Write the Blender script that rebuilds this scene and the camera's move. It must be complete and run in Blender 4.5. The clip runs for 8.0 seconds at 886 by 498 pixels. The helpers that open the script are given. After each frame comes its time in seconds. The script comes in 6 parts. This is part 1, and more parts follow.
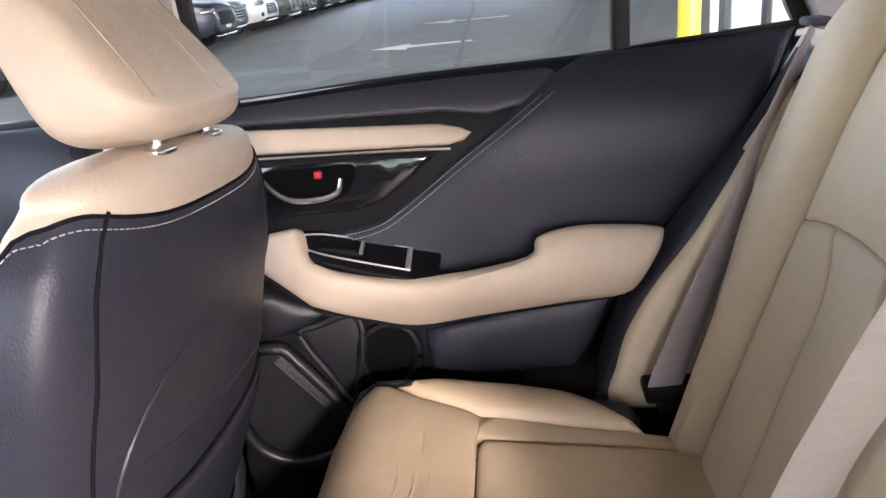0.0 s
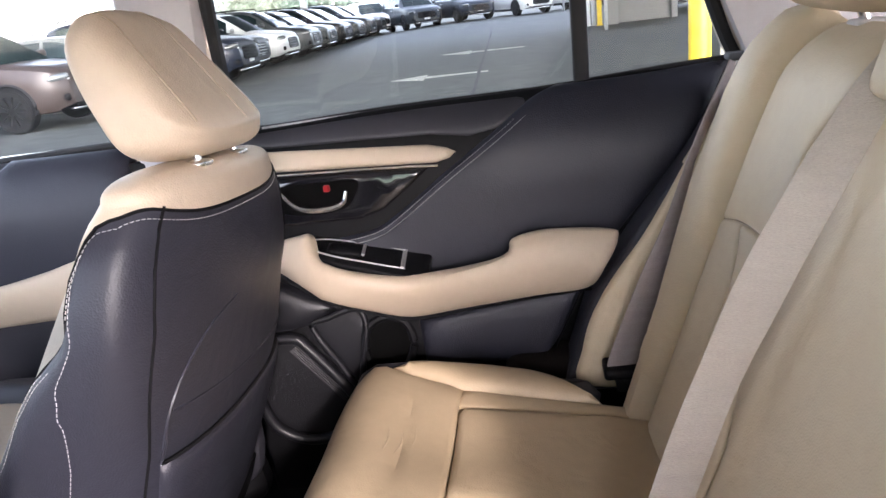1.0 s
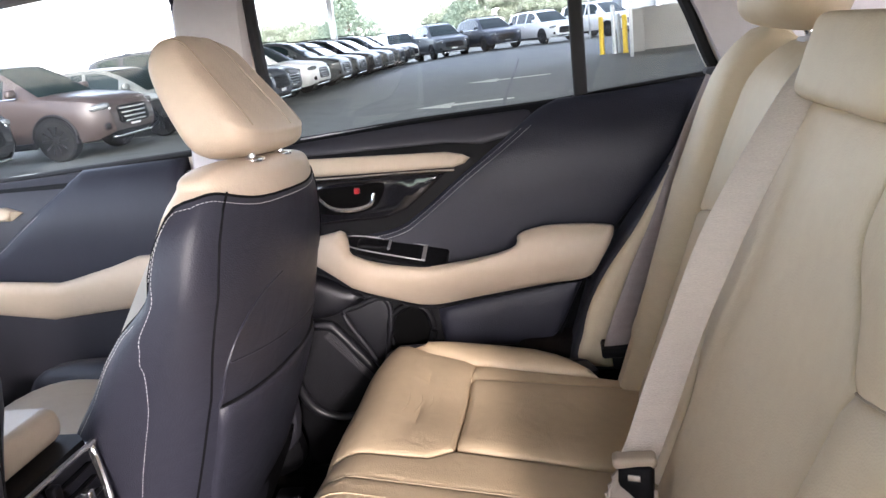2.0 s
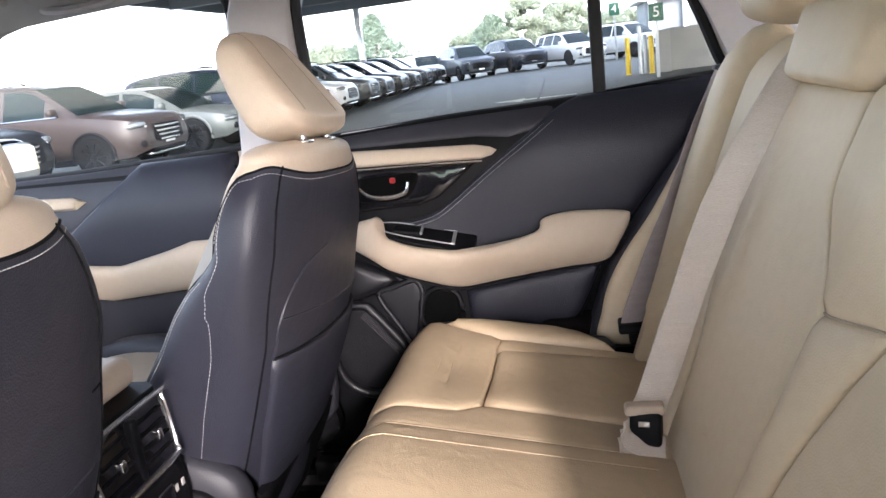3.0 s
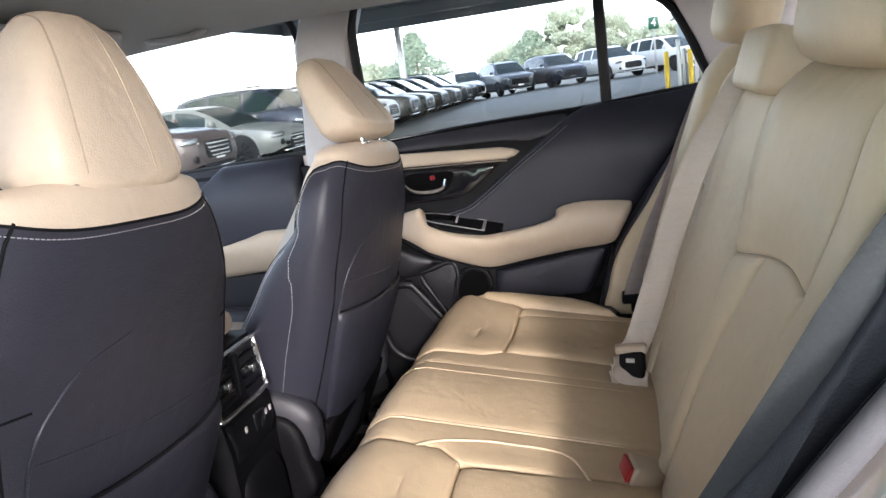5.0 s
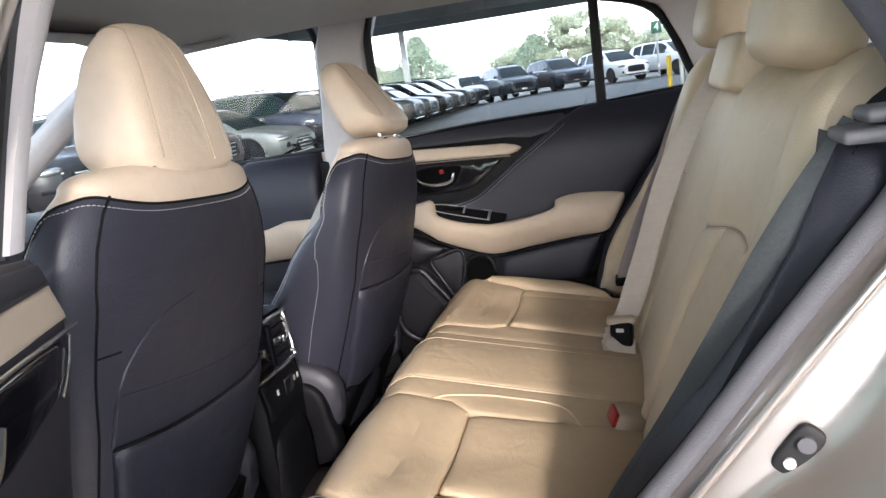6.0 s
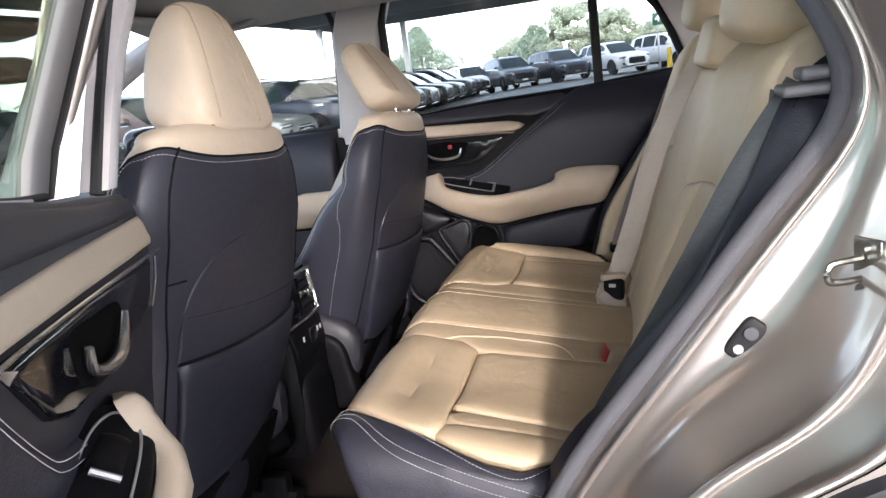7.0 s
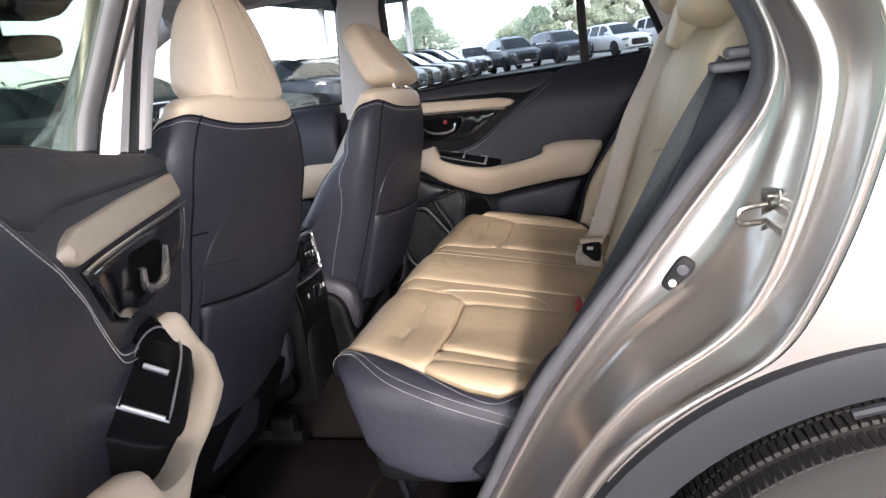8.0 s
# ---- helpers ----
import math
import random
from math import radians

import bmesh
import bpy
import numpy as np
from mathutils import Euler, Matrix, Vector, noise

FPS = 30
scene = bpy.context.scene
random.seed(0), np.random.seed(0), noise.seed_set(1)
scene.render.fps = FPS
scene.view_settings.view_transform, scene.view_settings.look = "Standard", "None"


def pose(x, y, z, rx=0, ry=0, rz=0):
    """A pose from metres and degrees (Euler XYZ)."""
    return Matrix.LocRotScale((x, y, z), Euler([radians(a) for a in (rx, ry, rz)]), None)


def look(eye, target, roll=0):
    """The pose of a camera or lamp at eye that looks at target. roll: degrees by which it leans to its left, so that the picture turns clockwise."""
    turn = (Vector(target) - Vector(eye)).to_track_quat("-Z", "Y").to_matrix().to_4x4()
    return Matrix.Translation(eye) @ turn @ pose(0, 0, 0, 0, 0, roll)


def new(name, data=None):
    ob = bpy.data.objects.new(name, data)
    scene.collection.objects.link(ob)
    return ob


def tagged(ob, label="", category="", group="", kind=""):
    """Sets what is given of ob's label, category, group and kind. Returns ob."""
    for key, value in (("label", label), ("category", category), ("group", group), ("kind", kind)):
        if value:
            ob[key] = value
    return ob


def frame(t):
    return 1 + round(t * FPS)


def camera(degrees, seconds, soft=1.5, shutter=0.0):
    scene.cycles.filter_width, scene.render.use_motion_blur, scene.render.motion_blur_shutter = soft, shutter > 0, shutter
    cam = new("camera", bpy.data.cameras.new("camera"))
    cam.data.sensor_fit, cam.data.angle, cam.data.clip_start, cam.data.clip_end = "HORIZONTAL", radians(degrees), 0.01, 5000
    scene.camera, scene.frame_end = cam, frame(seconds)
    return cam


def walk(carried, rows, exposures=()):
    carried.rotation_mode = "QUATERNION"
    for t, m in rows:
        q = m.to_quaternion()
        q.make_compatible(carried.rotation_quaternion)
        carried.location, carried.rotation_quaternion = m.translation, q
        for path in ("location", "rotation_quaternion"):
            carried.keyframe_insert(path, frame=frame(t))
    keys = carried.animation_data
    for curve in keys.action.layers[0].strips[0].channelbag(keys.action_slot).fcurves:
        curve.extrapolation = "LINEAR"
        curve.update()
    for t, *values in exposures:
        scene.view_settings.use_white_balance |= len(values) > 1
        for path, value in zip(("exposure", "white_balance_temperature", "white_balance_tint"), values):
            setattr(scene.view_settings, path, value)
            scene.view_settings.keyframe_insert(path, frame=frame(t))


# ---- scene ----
cam = camera(61.5, 8.0)
PATH = [
    (0, (0.01, -0.371, 1.336), (-0.203, 1.489, 0.631), -5.6),
    (0.5, (0.041, -0.461, 1.344), (-0.193, 1.41, 0.677), -6.0),
    (1, (0.083, -0.567, 1.355), (-0.18, 1.314, 0.728), -6.4),
    (1.5, (0.125, -0.67, 1.352), (-0.174, 1.219, 0.767), -6.8),
    (2.8, (0.127, -0.858, 1.313), (-0.256, 1.04, 0.814), -7.1),
    (3, (0.135, -0.889, 1.304), (-0.261, 1.01, 0.817), -7.1),
    (3.5, (0.168, -0.977, 1.304), (-0.258, 0.921, 0.839), -7.2),
    (4, (0.199, -1.048, 1.312), (-0.251, 0.848, 0.862), -7.5),
    (4.5, (0.194, -1.121, 1.313), (-0.277, 0.773, 0.874), -7.7),
    (4.7, (0.2, -1.152, 1.308), (-0.289, 0.737, 0.872), -7.8),
    (5.8, (0.239, -1.347, 1.299), (-0.266, 0.541, 0.876), -8.0),
    (6, (0.24, -1.38, 1.298), (-0.267, 0.508, 0.877), -8.0),
    (6.5, (0.23, -1.477, 1.284), (-0.279, 0.409, 0.856), -7.8),
    (7, (0.253, -1.563, 1.272), (-0.254, 0.32, 0.828), -7.6),
    (7.5, (0.289, -1.651, 1.262), (-0.219, 0.226, 0.794), -7.4),
    (8, (0.313, -1.723, 1.265), (-0.201, 0.147, 0.773), -7.3),
]
walk(cam, [(t, look(eye, target, roll)) for t, eye, target, roll in PATH], [(0.0, 3.49, 6050, 24), (1.5, 3.41, 6030, 22), (3.0, 3.34, 5970, 20), (5.5, 3.05, 5940, 16), (8.0, 2.79, 5950, 18)])

# ---------------------------------------------------------------- light
world = bpy.data.worlds.new("sky")
scene.world = world
world.use_nodes = True
wn, wl = world.node_tree.nodes, world.node_tree.links
sky = wn.new("ShaderNodeTexSky")
sky.sky_type, sky.sun_disc = "NISHITA", False
SUN_EL, SUN_AZ = 20.5, 20.5          # degrees: height, and turn of the light from straight across towards the bonnet
sky.sun_elevation, sky.sun_rotation = radians(SUN_EL), radians(180 - SUN_AZ)
sky.air_density, sky.dust_density, sky.ozone_density = 1.0, 1.2, 0.8
wn["Background"].inputs[1].default_value = 0.15
pale = wn.new("ShaderNodeHueSaturation")
pale.inputs["Saturation"].default_value = 0.45     # thin cloud
wl.new(sky.outputs[0], pale.inputs["Color"])
wl.new(pale.outputs[0], wn["Background"].inputs[0])
sun = new("sun", bpy.data.lights.new("sun", "SUN"))
sun.data.energy, sun.data.angle, sun.data.color = 0.62, radians(4.0), (1.0, 0.90, 0.76)
_e, _a = radians(SUN_EL), radians(SUN_AZ)
SUN_WAY = Vector((-math.sin(_a) * math.cos(_e), math.cos(_a) * math.cos(_e), -math.sin(_e)))
sun.matrix_world = Matrix.Translation((3, -12, 6)) @ SUN_WAY.to_track_quat("-Z", "Y").to_matrix().to_4x4()


# ---------------------------------------------------------------- materials
def material(name, color, rough=0.5, metal=0.0, vary=0.12, scale=8.0, bump=0.0, bump_scale=300.0, coat=0.0,
             fine=0.0, fine_scale=60.0, spec=0.5, tint=None, sheen=0.0, cells=False, stretch=(1, 1, 1), crease=0.0):
    """A principled surface with variation at two scales, relief and wear."""
    m = bpy.data.materials.new(name)
    m.use_nodes = True
    n, l = m.node_tree.nodes, m.node_tree.links
    p = n["Principled BSDF"]
    at = n.new("ShaderNodeTexCoord")
    mp = n.new("ShaderNodeMapping")
    mp.inputs["Scale"].default_value = stretch
    l.new(at.outputs["Object"], mp.inputs[0])
    big = n.new("ShaderNodeTexNoise")
    big.inputs["Scale"].default_value, big.inputs["Detail"].default_value = scale, 5.0
    l.new(mp.outputs[0], big.inputs["Vector"])
    small = n.new("ShaderNodeTexNoise")
    small.inputs["Scale"].default_value, small.inputs["Detail"].default_value = fine_scale, 3.0
    l.new(mp.outputs[0], small.inputs["Vector"])
    ramp = n.new("ShaderNodeMixRGB")
    dark = tint or [c * (1 - 2 * vary) for c in color]
    ramp.inputs[1].default_value = (*dark, 1)
    ramp.inputs[2].default_value = (*[min(1, c * (1 + vary)) for c in color], 1)
    l.new(big.outputs[0], ramp.inputs[0])
    grain = n.new("ShaderNodeMixRGB")
    grain.blend_type = "OVERLAY"
    grain.inputs[0].default_value = fine
    l.new(ramp.outputs[0], grain.inputs[1])
    l.new(small.outputs[0], grain.inputs[2])
    l.new(grain.outputs[0], p.inputs["Base Color"])
    rr = n.new("ShaderNodeMapRange")
    rr.inputs["To Min"].default_value, rr.inputs["To Max"].default_value = max(0.02, rough * 0.82), min(1, rough * 1.18)
    l.new(big.outputs[0], rr.inputs["Value"])
    l.new(rr.outputs[0], p.inputs["Roughness"])
    p.inputs["Metallic"].default_value = metal
    p.inputs["Specular IOR Level"].default_value = spec
    p.inputs["Coat Weight"].default_value = coat
    p.inputs["Coat Roughness"].default_value = 0.06
    p.inputs["Sheen Weight"].default_value = sheen
    if bump:
        if cells:
            h = n.new("ShaderNodeTexVoronoi")
            h.inputs["Scale"].default_value = bump_scale
            out = h.outputs["Distance"]
        else:
            h = n.new("ShaderNodeTexNoise")
            h.inputs["Scale"].default_value, h.inputs["Detail"].default_value = bump_scale, 4.0
            out = h.outputs[0]
        l.new(mp.outputs[0], h.inputs["Vector"])
        b = n.new("ShaderNodeBump")
        b.inputs["Strength"].default_value, b.inputs["Distance"].default_value = bump, 0.002
        l.new(out, b.inputs["Height"])
        last = b
        if crease:      # soft folds of used leather
            fold = n.new("ShaderNodeTexNoise")
            fold.inputs["Scale"].default_value, fold.inputs["Detail"].default_value, fold.inputs["Distortion"].default_value = 16.0, 2.0, 0.6
            l.new(mp.outputs[0], fold.inputs["Vector"])
            last = n.new("ShaderNodeBump")
            last.inputs["Strength"].default_value, last.inputs["Distance"].default_value = crease, 0.012
            l.new(fold.outputs[0], last.inputs["Height"])
            l.new(b.outputs[0], last.inputs["Normal"])
        l.new(last.outputs[0], p.inputs["Normal"])
    return m


def glass(name, color, rough=0.0, shine=0.035, graze=0.9):
    m = bpy.data.materials.new(name)
    m.use_nodes = True
    n, l = m.node_tree.nodes, m.node_tree.links
    n.remove(n["Principled BSDF"])
    t = n.new("ShaderNodeBsdfTransparent")
    t.inputs[0].default_value = (*color, 1)
    g = n.new("ShaderNodeBsdfGlossy")
    g.inputs["Roughness"].default_value = rough
    face = n.new("ShaderNodeLayerWeight")
    face.inputs[0].default_value = 0.5
    steep = n.new("ShaderNodeMath")
    steep.operation = "POWER"
    steep.inputs[1].default_value = 5.0
    l.new(face.outputs["Facing"], steep.inputs[0])
    f = n.new("ShaderNodeMath")
    f.operation = "MULTIPLY_ADD"
    f.inputs[1].default_value, f.inputs[2].default_value = graze, shine
    l.new(steep.outputs[0], f.inputs[0])
    mix = n.new("ShaderNodeMixShader")
    l.new(f.outputs[0], mix.inputs[0])
    l.new(t.outputs[0], mix.inputs[1])
    l.new(g.outputs[0], mix.inputs[2])
    l.new(mix.outputs[0], n["Material Output"].inputs[0])
    return m


def lamp_material(name, color, strength):
    m = bpy.data.materials.new(name)
    m.use_nodes = True
    p = m.node_tree.nodes["Principled BSDF"]
    p.inputs["Emission Color"].default_value = (*color, 1)
    p.inputs["Emission Strength"].default_value = strength
    return m


IVORY = material("ivory_leather", (0.53, 0.437, 0.330), 0.44, vary=0.045, scale=5, bump=0.16, bump_scale=420, fine=0.06, cells=True, crease=0.22)
# ivory leather again, with the bench's warm light mixed into its colour
BENCH = material("tan_ivory_bench_leather", (0.62, 0.510, 0.350), 0.52, vary=0.06, scale=4, bump=0.16, bump_scale=420, fine=0.06, cells=True, crease=0.26)
# same bench leather, darker: the cushion's dimmer light is in its colour
CUSHION = material("tan_seat_leather", (0.51, 0.400, 0.262), 0.52, vary=0.07, scale=4, bump=0.16, bump_scale=420, fine=0.06, cells=True, crease=0.26)
IVORY_CLOTH = material("ivory_vinyl", (0.47, 0.388, 0.290), 0.55, vary=0.04, scale=6, bump=0.12, bump_scale=500, fine=0.05, cells=True)
# darker copy of the charcoal leather, with the doors' shade in its colour
SHADED_NAVY = material("charcoal_door_leather", (0.0165, 0.0172, 0.0265), 0.47, vary=0.10, scale=5, bump=0.18, bump_scale=420, fine=0.08, cells=True, spec=0.40, crease=0.10)
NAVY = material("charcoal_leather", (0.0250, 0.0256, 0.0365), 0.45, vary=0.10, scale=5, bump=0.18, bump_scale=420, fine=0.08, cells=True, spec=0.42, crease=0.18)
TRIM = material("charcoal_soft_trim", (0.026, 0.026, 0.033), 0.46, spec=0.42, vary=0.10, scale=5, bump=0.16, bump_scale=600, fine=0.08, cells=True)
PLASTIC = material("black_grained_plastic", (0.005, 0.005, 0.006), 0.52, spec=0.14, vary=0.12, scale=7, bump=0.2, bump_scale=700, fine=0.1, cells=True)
GLOSS = material("piano_black_plastic", (0.008, 0.008, 0.010), 0.08, vary=0.1, scale=6, spec=0.6)
CARPET = material("black_carpet", (0.014, 0.0115, 0.0105), 0.95, spec=0.05, vary=0.25, scale=9, bump=0.8, bump_scale=900, fine=0.5, fine_scale=500)
HEADLINER = material("grey_headliner_cloth", (0.60, 0.58, 0.56), 0.9, vary=0.05, scale=6, bump=0.3, bump_scale=900, fine=0.12, fine_scale=700)
PILLAR = material("pale_grey_pillar_plastic", (0.50, 0.48, 0.48), 0.6, vary=0.04, scale=5, bump=0.1, bump_scale=700, fine=0.05)
CHROME = material("satin_chrome", (0.80, 0.80, 0.80), 0.24, metal=1.0, vary=0.05, scale=30)
SATIN = material("satin_silver_trim", (0.52, 0.52, 0.52), 0.40, metal=0.7, vary=0.04, scale=30)
STEEL = material("zinc_plated_steel", (0.60, 0.58, 0.52), 0.32, metal=1.0, vary=0.15, scale=60, fine=0.2)
THREAD = material("pale_stitching_thread", (0.46, 0.445, 0.43), 0.8, vary=0.06, scale=40)
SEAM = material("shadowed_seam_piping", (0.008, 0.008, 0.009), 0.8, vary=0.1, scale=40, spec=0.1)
IVORY_SEAM = material("ivory_seam_piping", (0.36, 0.29, 0.21), 0.6, vary=0.1, scale=40)
WEB_PALE = material("ivory_belt_webbing", (0.54, 0.48, 0.41), 0.6, vary=0.06, scale=30, bump=0.5, bump_scale=220, fine=0.2, fine_scale=300, stretch=(1, 1, 4))
WEB_GREY = material("grey_belt_webbing", (0.055, 0.062, 0.066), 0.55, vary=0.1, scale=30, bump=0.5, bump_scale=220, fine=0.2, fine_scale=300)
WEB_MAUVE = material("taupe_belt_webbing", (0.36, 0.31, 0.30), 0.55, vary=0.1, scale=30, bump=0.5, bump_scale=220, fine=0.2, fine_scale=300, stretch=(1, 1, 4))
RED = material("red_plastic", (0.40, 0.02, 0.025), 0.35, vary=0.05)
RUBBER = material("black_rubber_seal", (0.010, 0.010, 0.011), 0.62, spec=0.35, vary=0.15, scale=12, bump=0.1, bump_scale=300)
GREY_SEAL = material("grey_flocked_seal", (0.085, 0.085, 0.095), 0.7, vary=0.1, scale=12, bump=0.3, bump_scale=500)
PAINT = material("taupe_metallic_paint", (0.55, 0.50, 0.45), 0.30, metal=0.85, vary=0.02, scale=3, coat=0.5, fine=0.05, fine_scale=900)
CLADDING = material("grey_arch_cladding", (0.024, 0.0245, 0.028), 0.58, vary=0.08, scale=8, bump=0.10, bump_scale=700, fine=0.06, spec=0.35)
TYRE = material("tyre_rubber", (0.028, 0.026, 0.025), 0.85, spec=0.25, vary=0.25, scale=14, bump=0.2, bump_scale=200, tint=(0.046, 0.041, 0.037))
ALLOY = material("machined_alloy", (0.55, 0.55, 0.56), 0.25, metal=1.0, vary=0.06, scale=12)
PANE = glass("clear_car_glass", (0.93, 0.96, 0.95))
PANE_TINT = glass("green_tinted_car_glass", (0.50, 0.56, 0.50), 0.0, 0.02, 0.30)
FRAME_TRIM = material("grey_frame_trim", (0.26, 0.25, 0.25), 0.6, vary=0.05, scale=10, bump=0.1, bump_scale=400)


# ---------------------------------------------------------------- mesh helpers
def mesh_of(name, verts, faces, mat, smooth=True):
    me = bpy.data.meshes.new(name)
    me.from_pydata([tuple(v) for v in verts], [], [tuple(f) for f in faces])
    me.validate()
    bm = bmesh.new()
    bm.from_mesh(me)
    bmesh.ops.recalc_face_normals(bm, faces=bm.faces[:])
    bm.to_mesh(me)
    bm.free()
    me.materials.append(mat)
    me.polygons.foreach_set("use_smooth", [smooth] * len(me.polygons))
    me.update()
    return me


def part(name, geo, mat, parent=None, label="", smooth=True, sharp=40):
    """One mesh object from (verts, faces), under a thing or a part."""
    me = mesh_of(name, geo[0], geo[1], mat, smooth)
    if smooth and sharp:
        me.set_sharp_from_angle(angle=radians(sharp))
    ob = new(name, me)
    if parent is not None:
        ob.parent = parent
    if label:
        ob["label"] = label
    return ob


def thing(name, label, category, at=(0, 0, 0), group="", kind=""):
    ob = new(name)
    ob.location = at
    ob.empty_display_size = 0.1
    return tagged(ob, label, category, group, kind)


def join(*geos):
    verts, faces = [], []
    for v, f in geos:
        k = len(verts)
        verts += list(v)
        faces += [tuple(i + k for i in q) for q in f]
    return verts, faces


def moved(geo, m):
    return [tuple(m @ Vector(v)) for v in geo[0]], geo[1]


def flip(geo, s):
    """Mirror across the car's middle plane for s = -1."""
    return geo if s > 0 else ([(v[0], -v[1], v[2]) for v in geo[0]], geo[1])


def curve(points, n=40, closed=False):
    """A smooth line through a few points."""
    p = [np.array(q, float) for q in points]
    k = len(p)
    out = []
    spans = k if closed else k - 1
    per = max(2, n // spans)
    for i in range(spans):
        if closed:
            a, b, c, d = p[(i - 1) % k], p[i], p[(i + 1) % k], p[(i + 2) % k]
        else:
            b, c = p[i], p[i + 1]
            a = p[i - 1] if i else 2 * b - c
            d = p[i + 2] if i + 2 < k else 2 * c - b
        for j in range(per):
            t = j / per
            out.append(0.5 * (2 * b + (c - a) * t + (2 * a - 5 * b + 4 * c - d) * t * t + (3 * b - a - 3 * c + d) * t ** 3))
    if not closed:
        out.append(p[-1])
    return np.array(out)


def tube(line, r, sides=8, closed=False, flat=1.0, up=(0, 0, 1)):
    """A round or flattened rod along a line; r may vary."""
    line = [Vector(q) for q in line]
    n = len(line)
    verts, faces = [], []
    for i, q in enumerate(line):
        a = line[(i - 1) % n] if (closed or i) else q
        b = line[(i + 1) % n] if (closed or i < n - 1) else q
        way = (b - a).normalized()
        side = way.cross(Vector(up))
        if side.length < 1e-4:
            side = way.cross(Vector((0.3, 1, 0)))
        side.normalize()
        top = side.cross(way)
        rad = r[i] if hasattr(r, "__len__") else r
        for k in range(sides):
            t = 2 * math.pi * k / sides
            verts.append(q + side * (math.cos(t) * rad) + top * (math.sin(t) * rad * flat))
    rings = n if closed else n - 1
    for i in range(rings):
        for k in range(sides):
            a, b = i * sides + k, i * sides + (k + 1) % sides
            c, d = ((i + 1) % n) * sides + (k + 1) % sides, ((i + 1) % n) * sides + k
            faces.append((a, b, c, d))
    if not closed:
        faces.append(tuple(range(sides))[::-1])
        faces.append(tuple((n - 1) * sides + k for k in range(sides)))
    return [tuple(v) for v in verts], faces


def loft(rings, closed=True, caps=True):
    n = len(rings[0])
    verts = [tuple(v) for r in rings for v in r]
    faces = []
    for i in range(len(rings) - 1):
        for k in range(n if closed else n - 1):
            a, b = i * n + k, i * n + (k + 1) % n
            faces.append((a, b, b + n, a + n))
    if caps and closed:
        faces.append(tuple(range(n))[::-1])
        faces.append(tuple((len(rings) - 1) * n + k for k in range(n)))
    return verts, faces


def box(x0, y0, z0, x1, y1, z1, r=0.01, steps=3):
    """A block with rounded edges."""
    cx, cy, cz = (x0 + x1) / 2, (y0 + y1) / 2, (z0 + z1) / 2
    hx, hy, hz = abs(x1 - x0) / 2, abs(y1 - y0) / 2, abs(z1 - z0) / 2
    r = min(r, hx * 0.98, hy * 0.98, hz * 0.98)

    def ring(z, inset):
        out = []
        for sx, sy, a0 in ((1, 1, 0), (-1, 1, 90), (-1, -1, 180), (1, -1, 270)):
            for k in range(steps + 1):
                a = radians(a0 + 90 * k / steps)
                q = max(r - inset, 0.0)
                out.append((cx + sx * (hx - r) + q * math.cos(a), cy + sy * (hy - r) + q * math.sin(a), z))
        return out
    lower = [ring(cz - hz + r * (1 - math.sin(radians(90 * k / steps))), r * (1 - math.cos(radians(90 * k / steps)))) for k in range(steps, -1, -1)]
    upper = [ring(cz + hz - r * (1 - math.sin(radians(90 * k / steps))), r * (1 - math.cos(radians(90 * k / steps)))) for k in range(0, steps + 1)]
    return loft(lower + upper)


def inside(poly, q):
    x, y = q
    hit = False
    j = len(poly) - 1
    for i in range(len(poly)):
        xi, yi = poly[i]
        xj, yj = poly[j]
        if (yi > y) != (yj > y) and x < (xj - xi) * (y - yi) / (yj - yi) + xi:
            hit = not hit
        j = i
    return hit


def gap_to(poly, pts):
    """Distance of points to the closed polygon."""
    a = np.asarray(poly)
    b = np.roll(a, -1, axis=0)
    d = b - a
    l2 = (d * d).sum(1) + 1e-12
    out = []
    for q in pts:
        t = np.clip(((q - a) * d).sum(1) / l2, 0, 1)
        out.append(np.sqrt((((a + d * t[:, None]) - q) ** 2).sum(1)).min())
    return np.array(out)


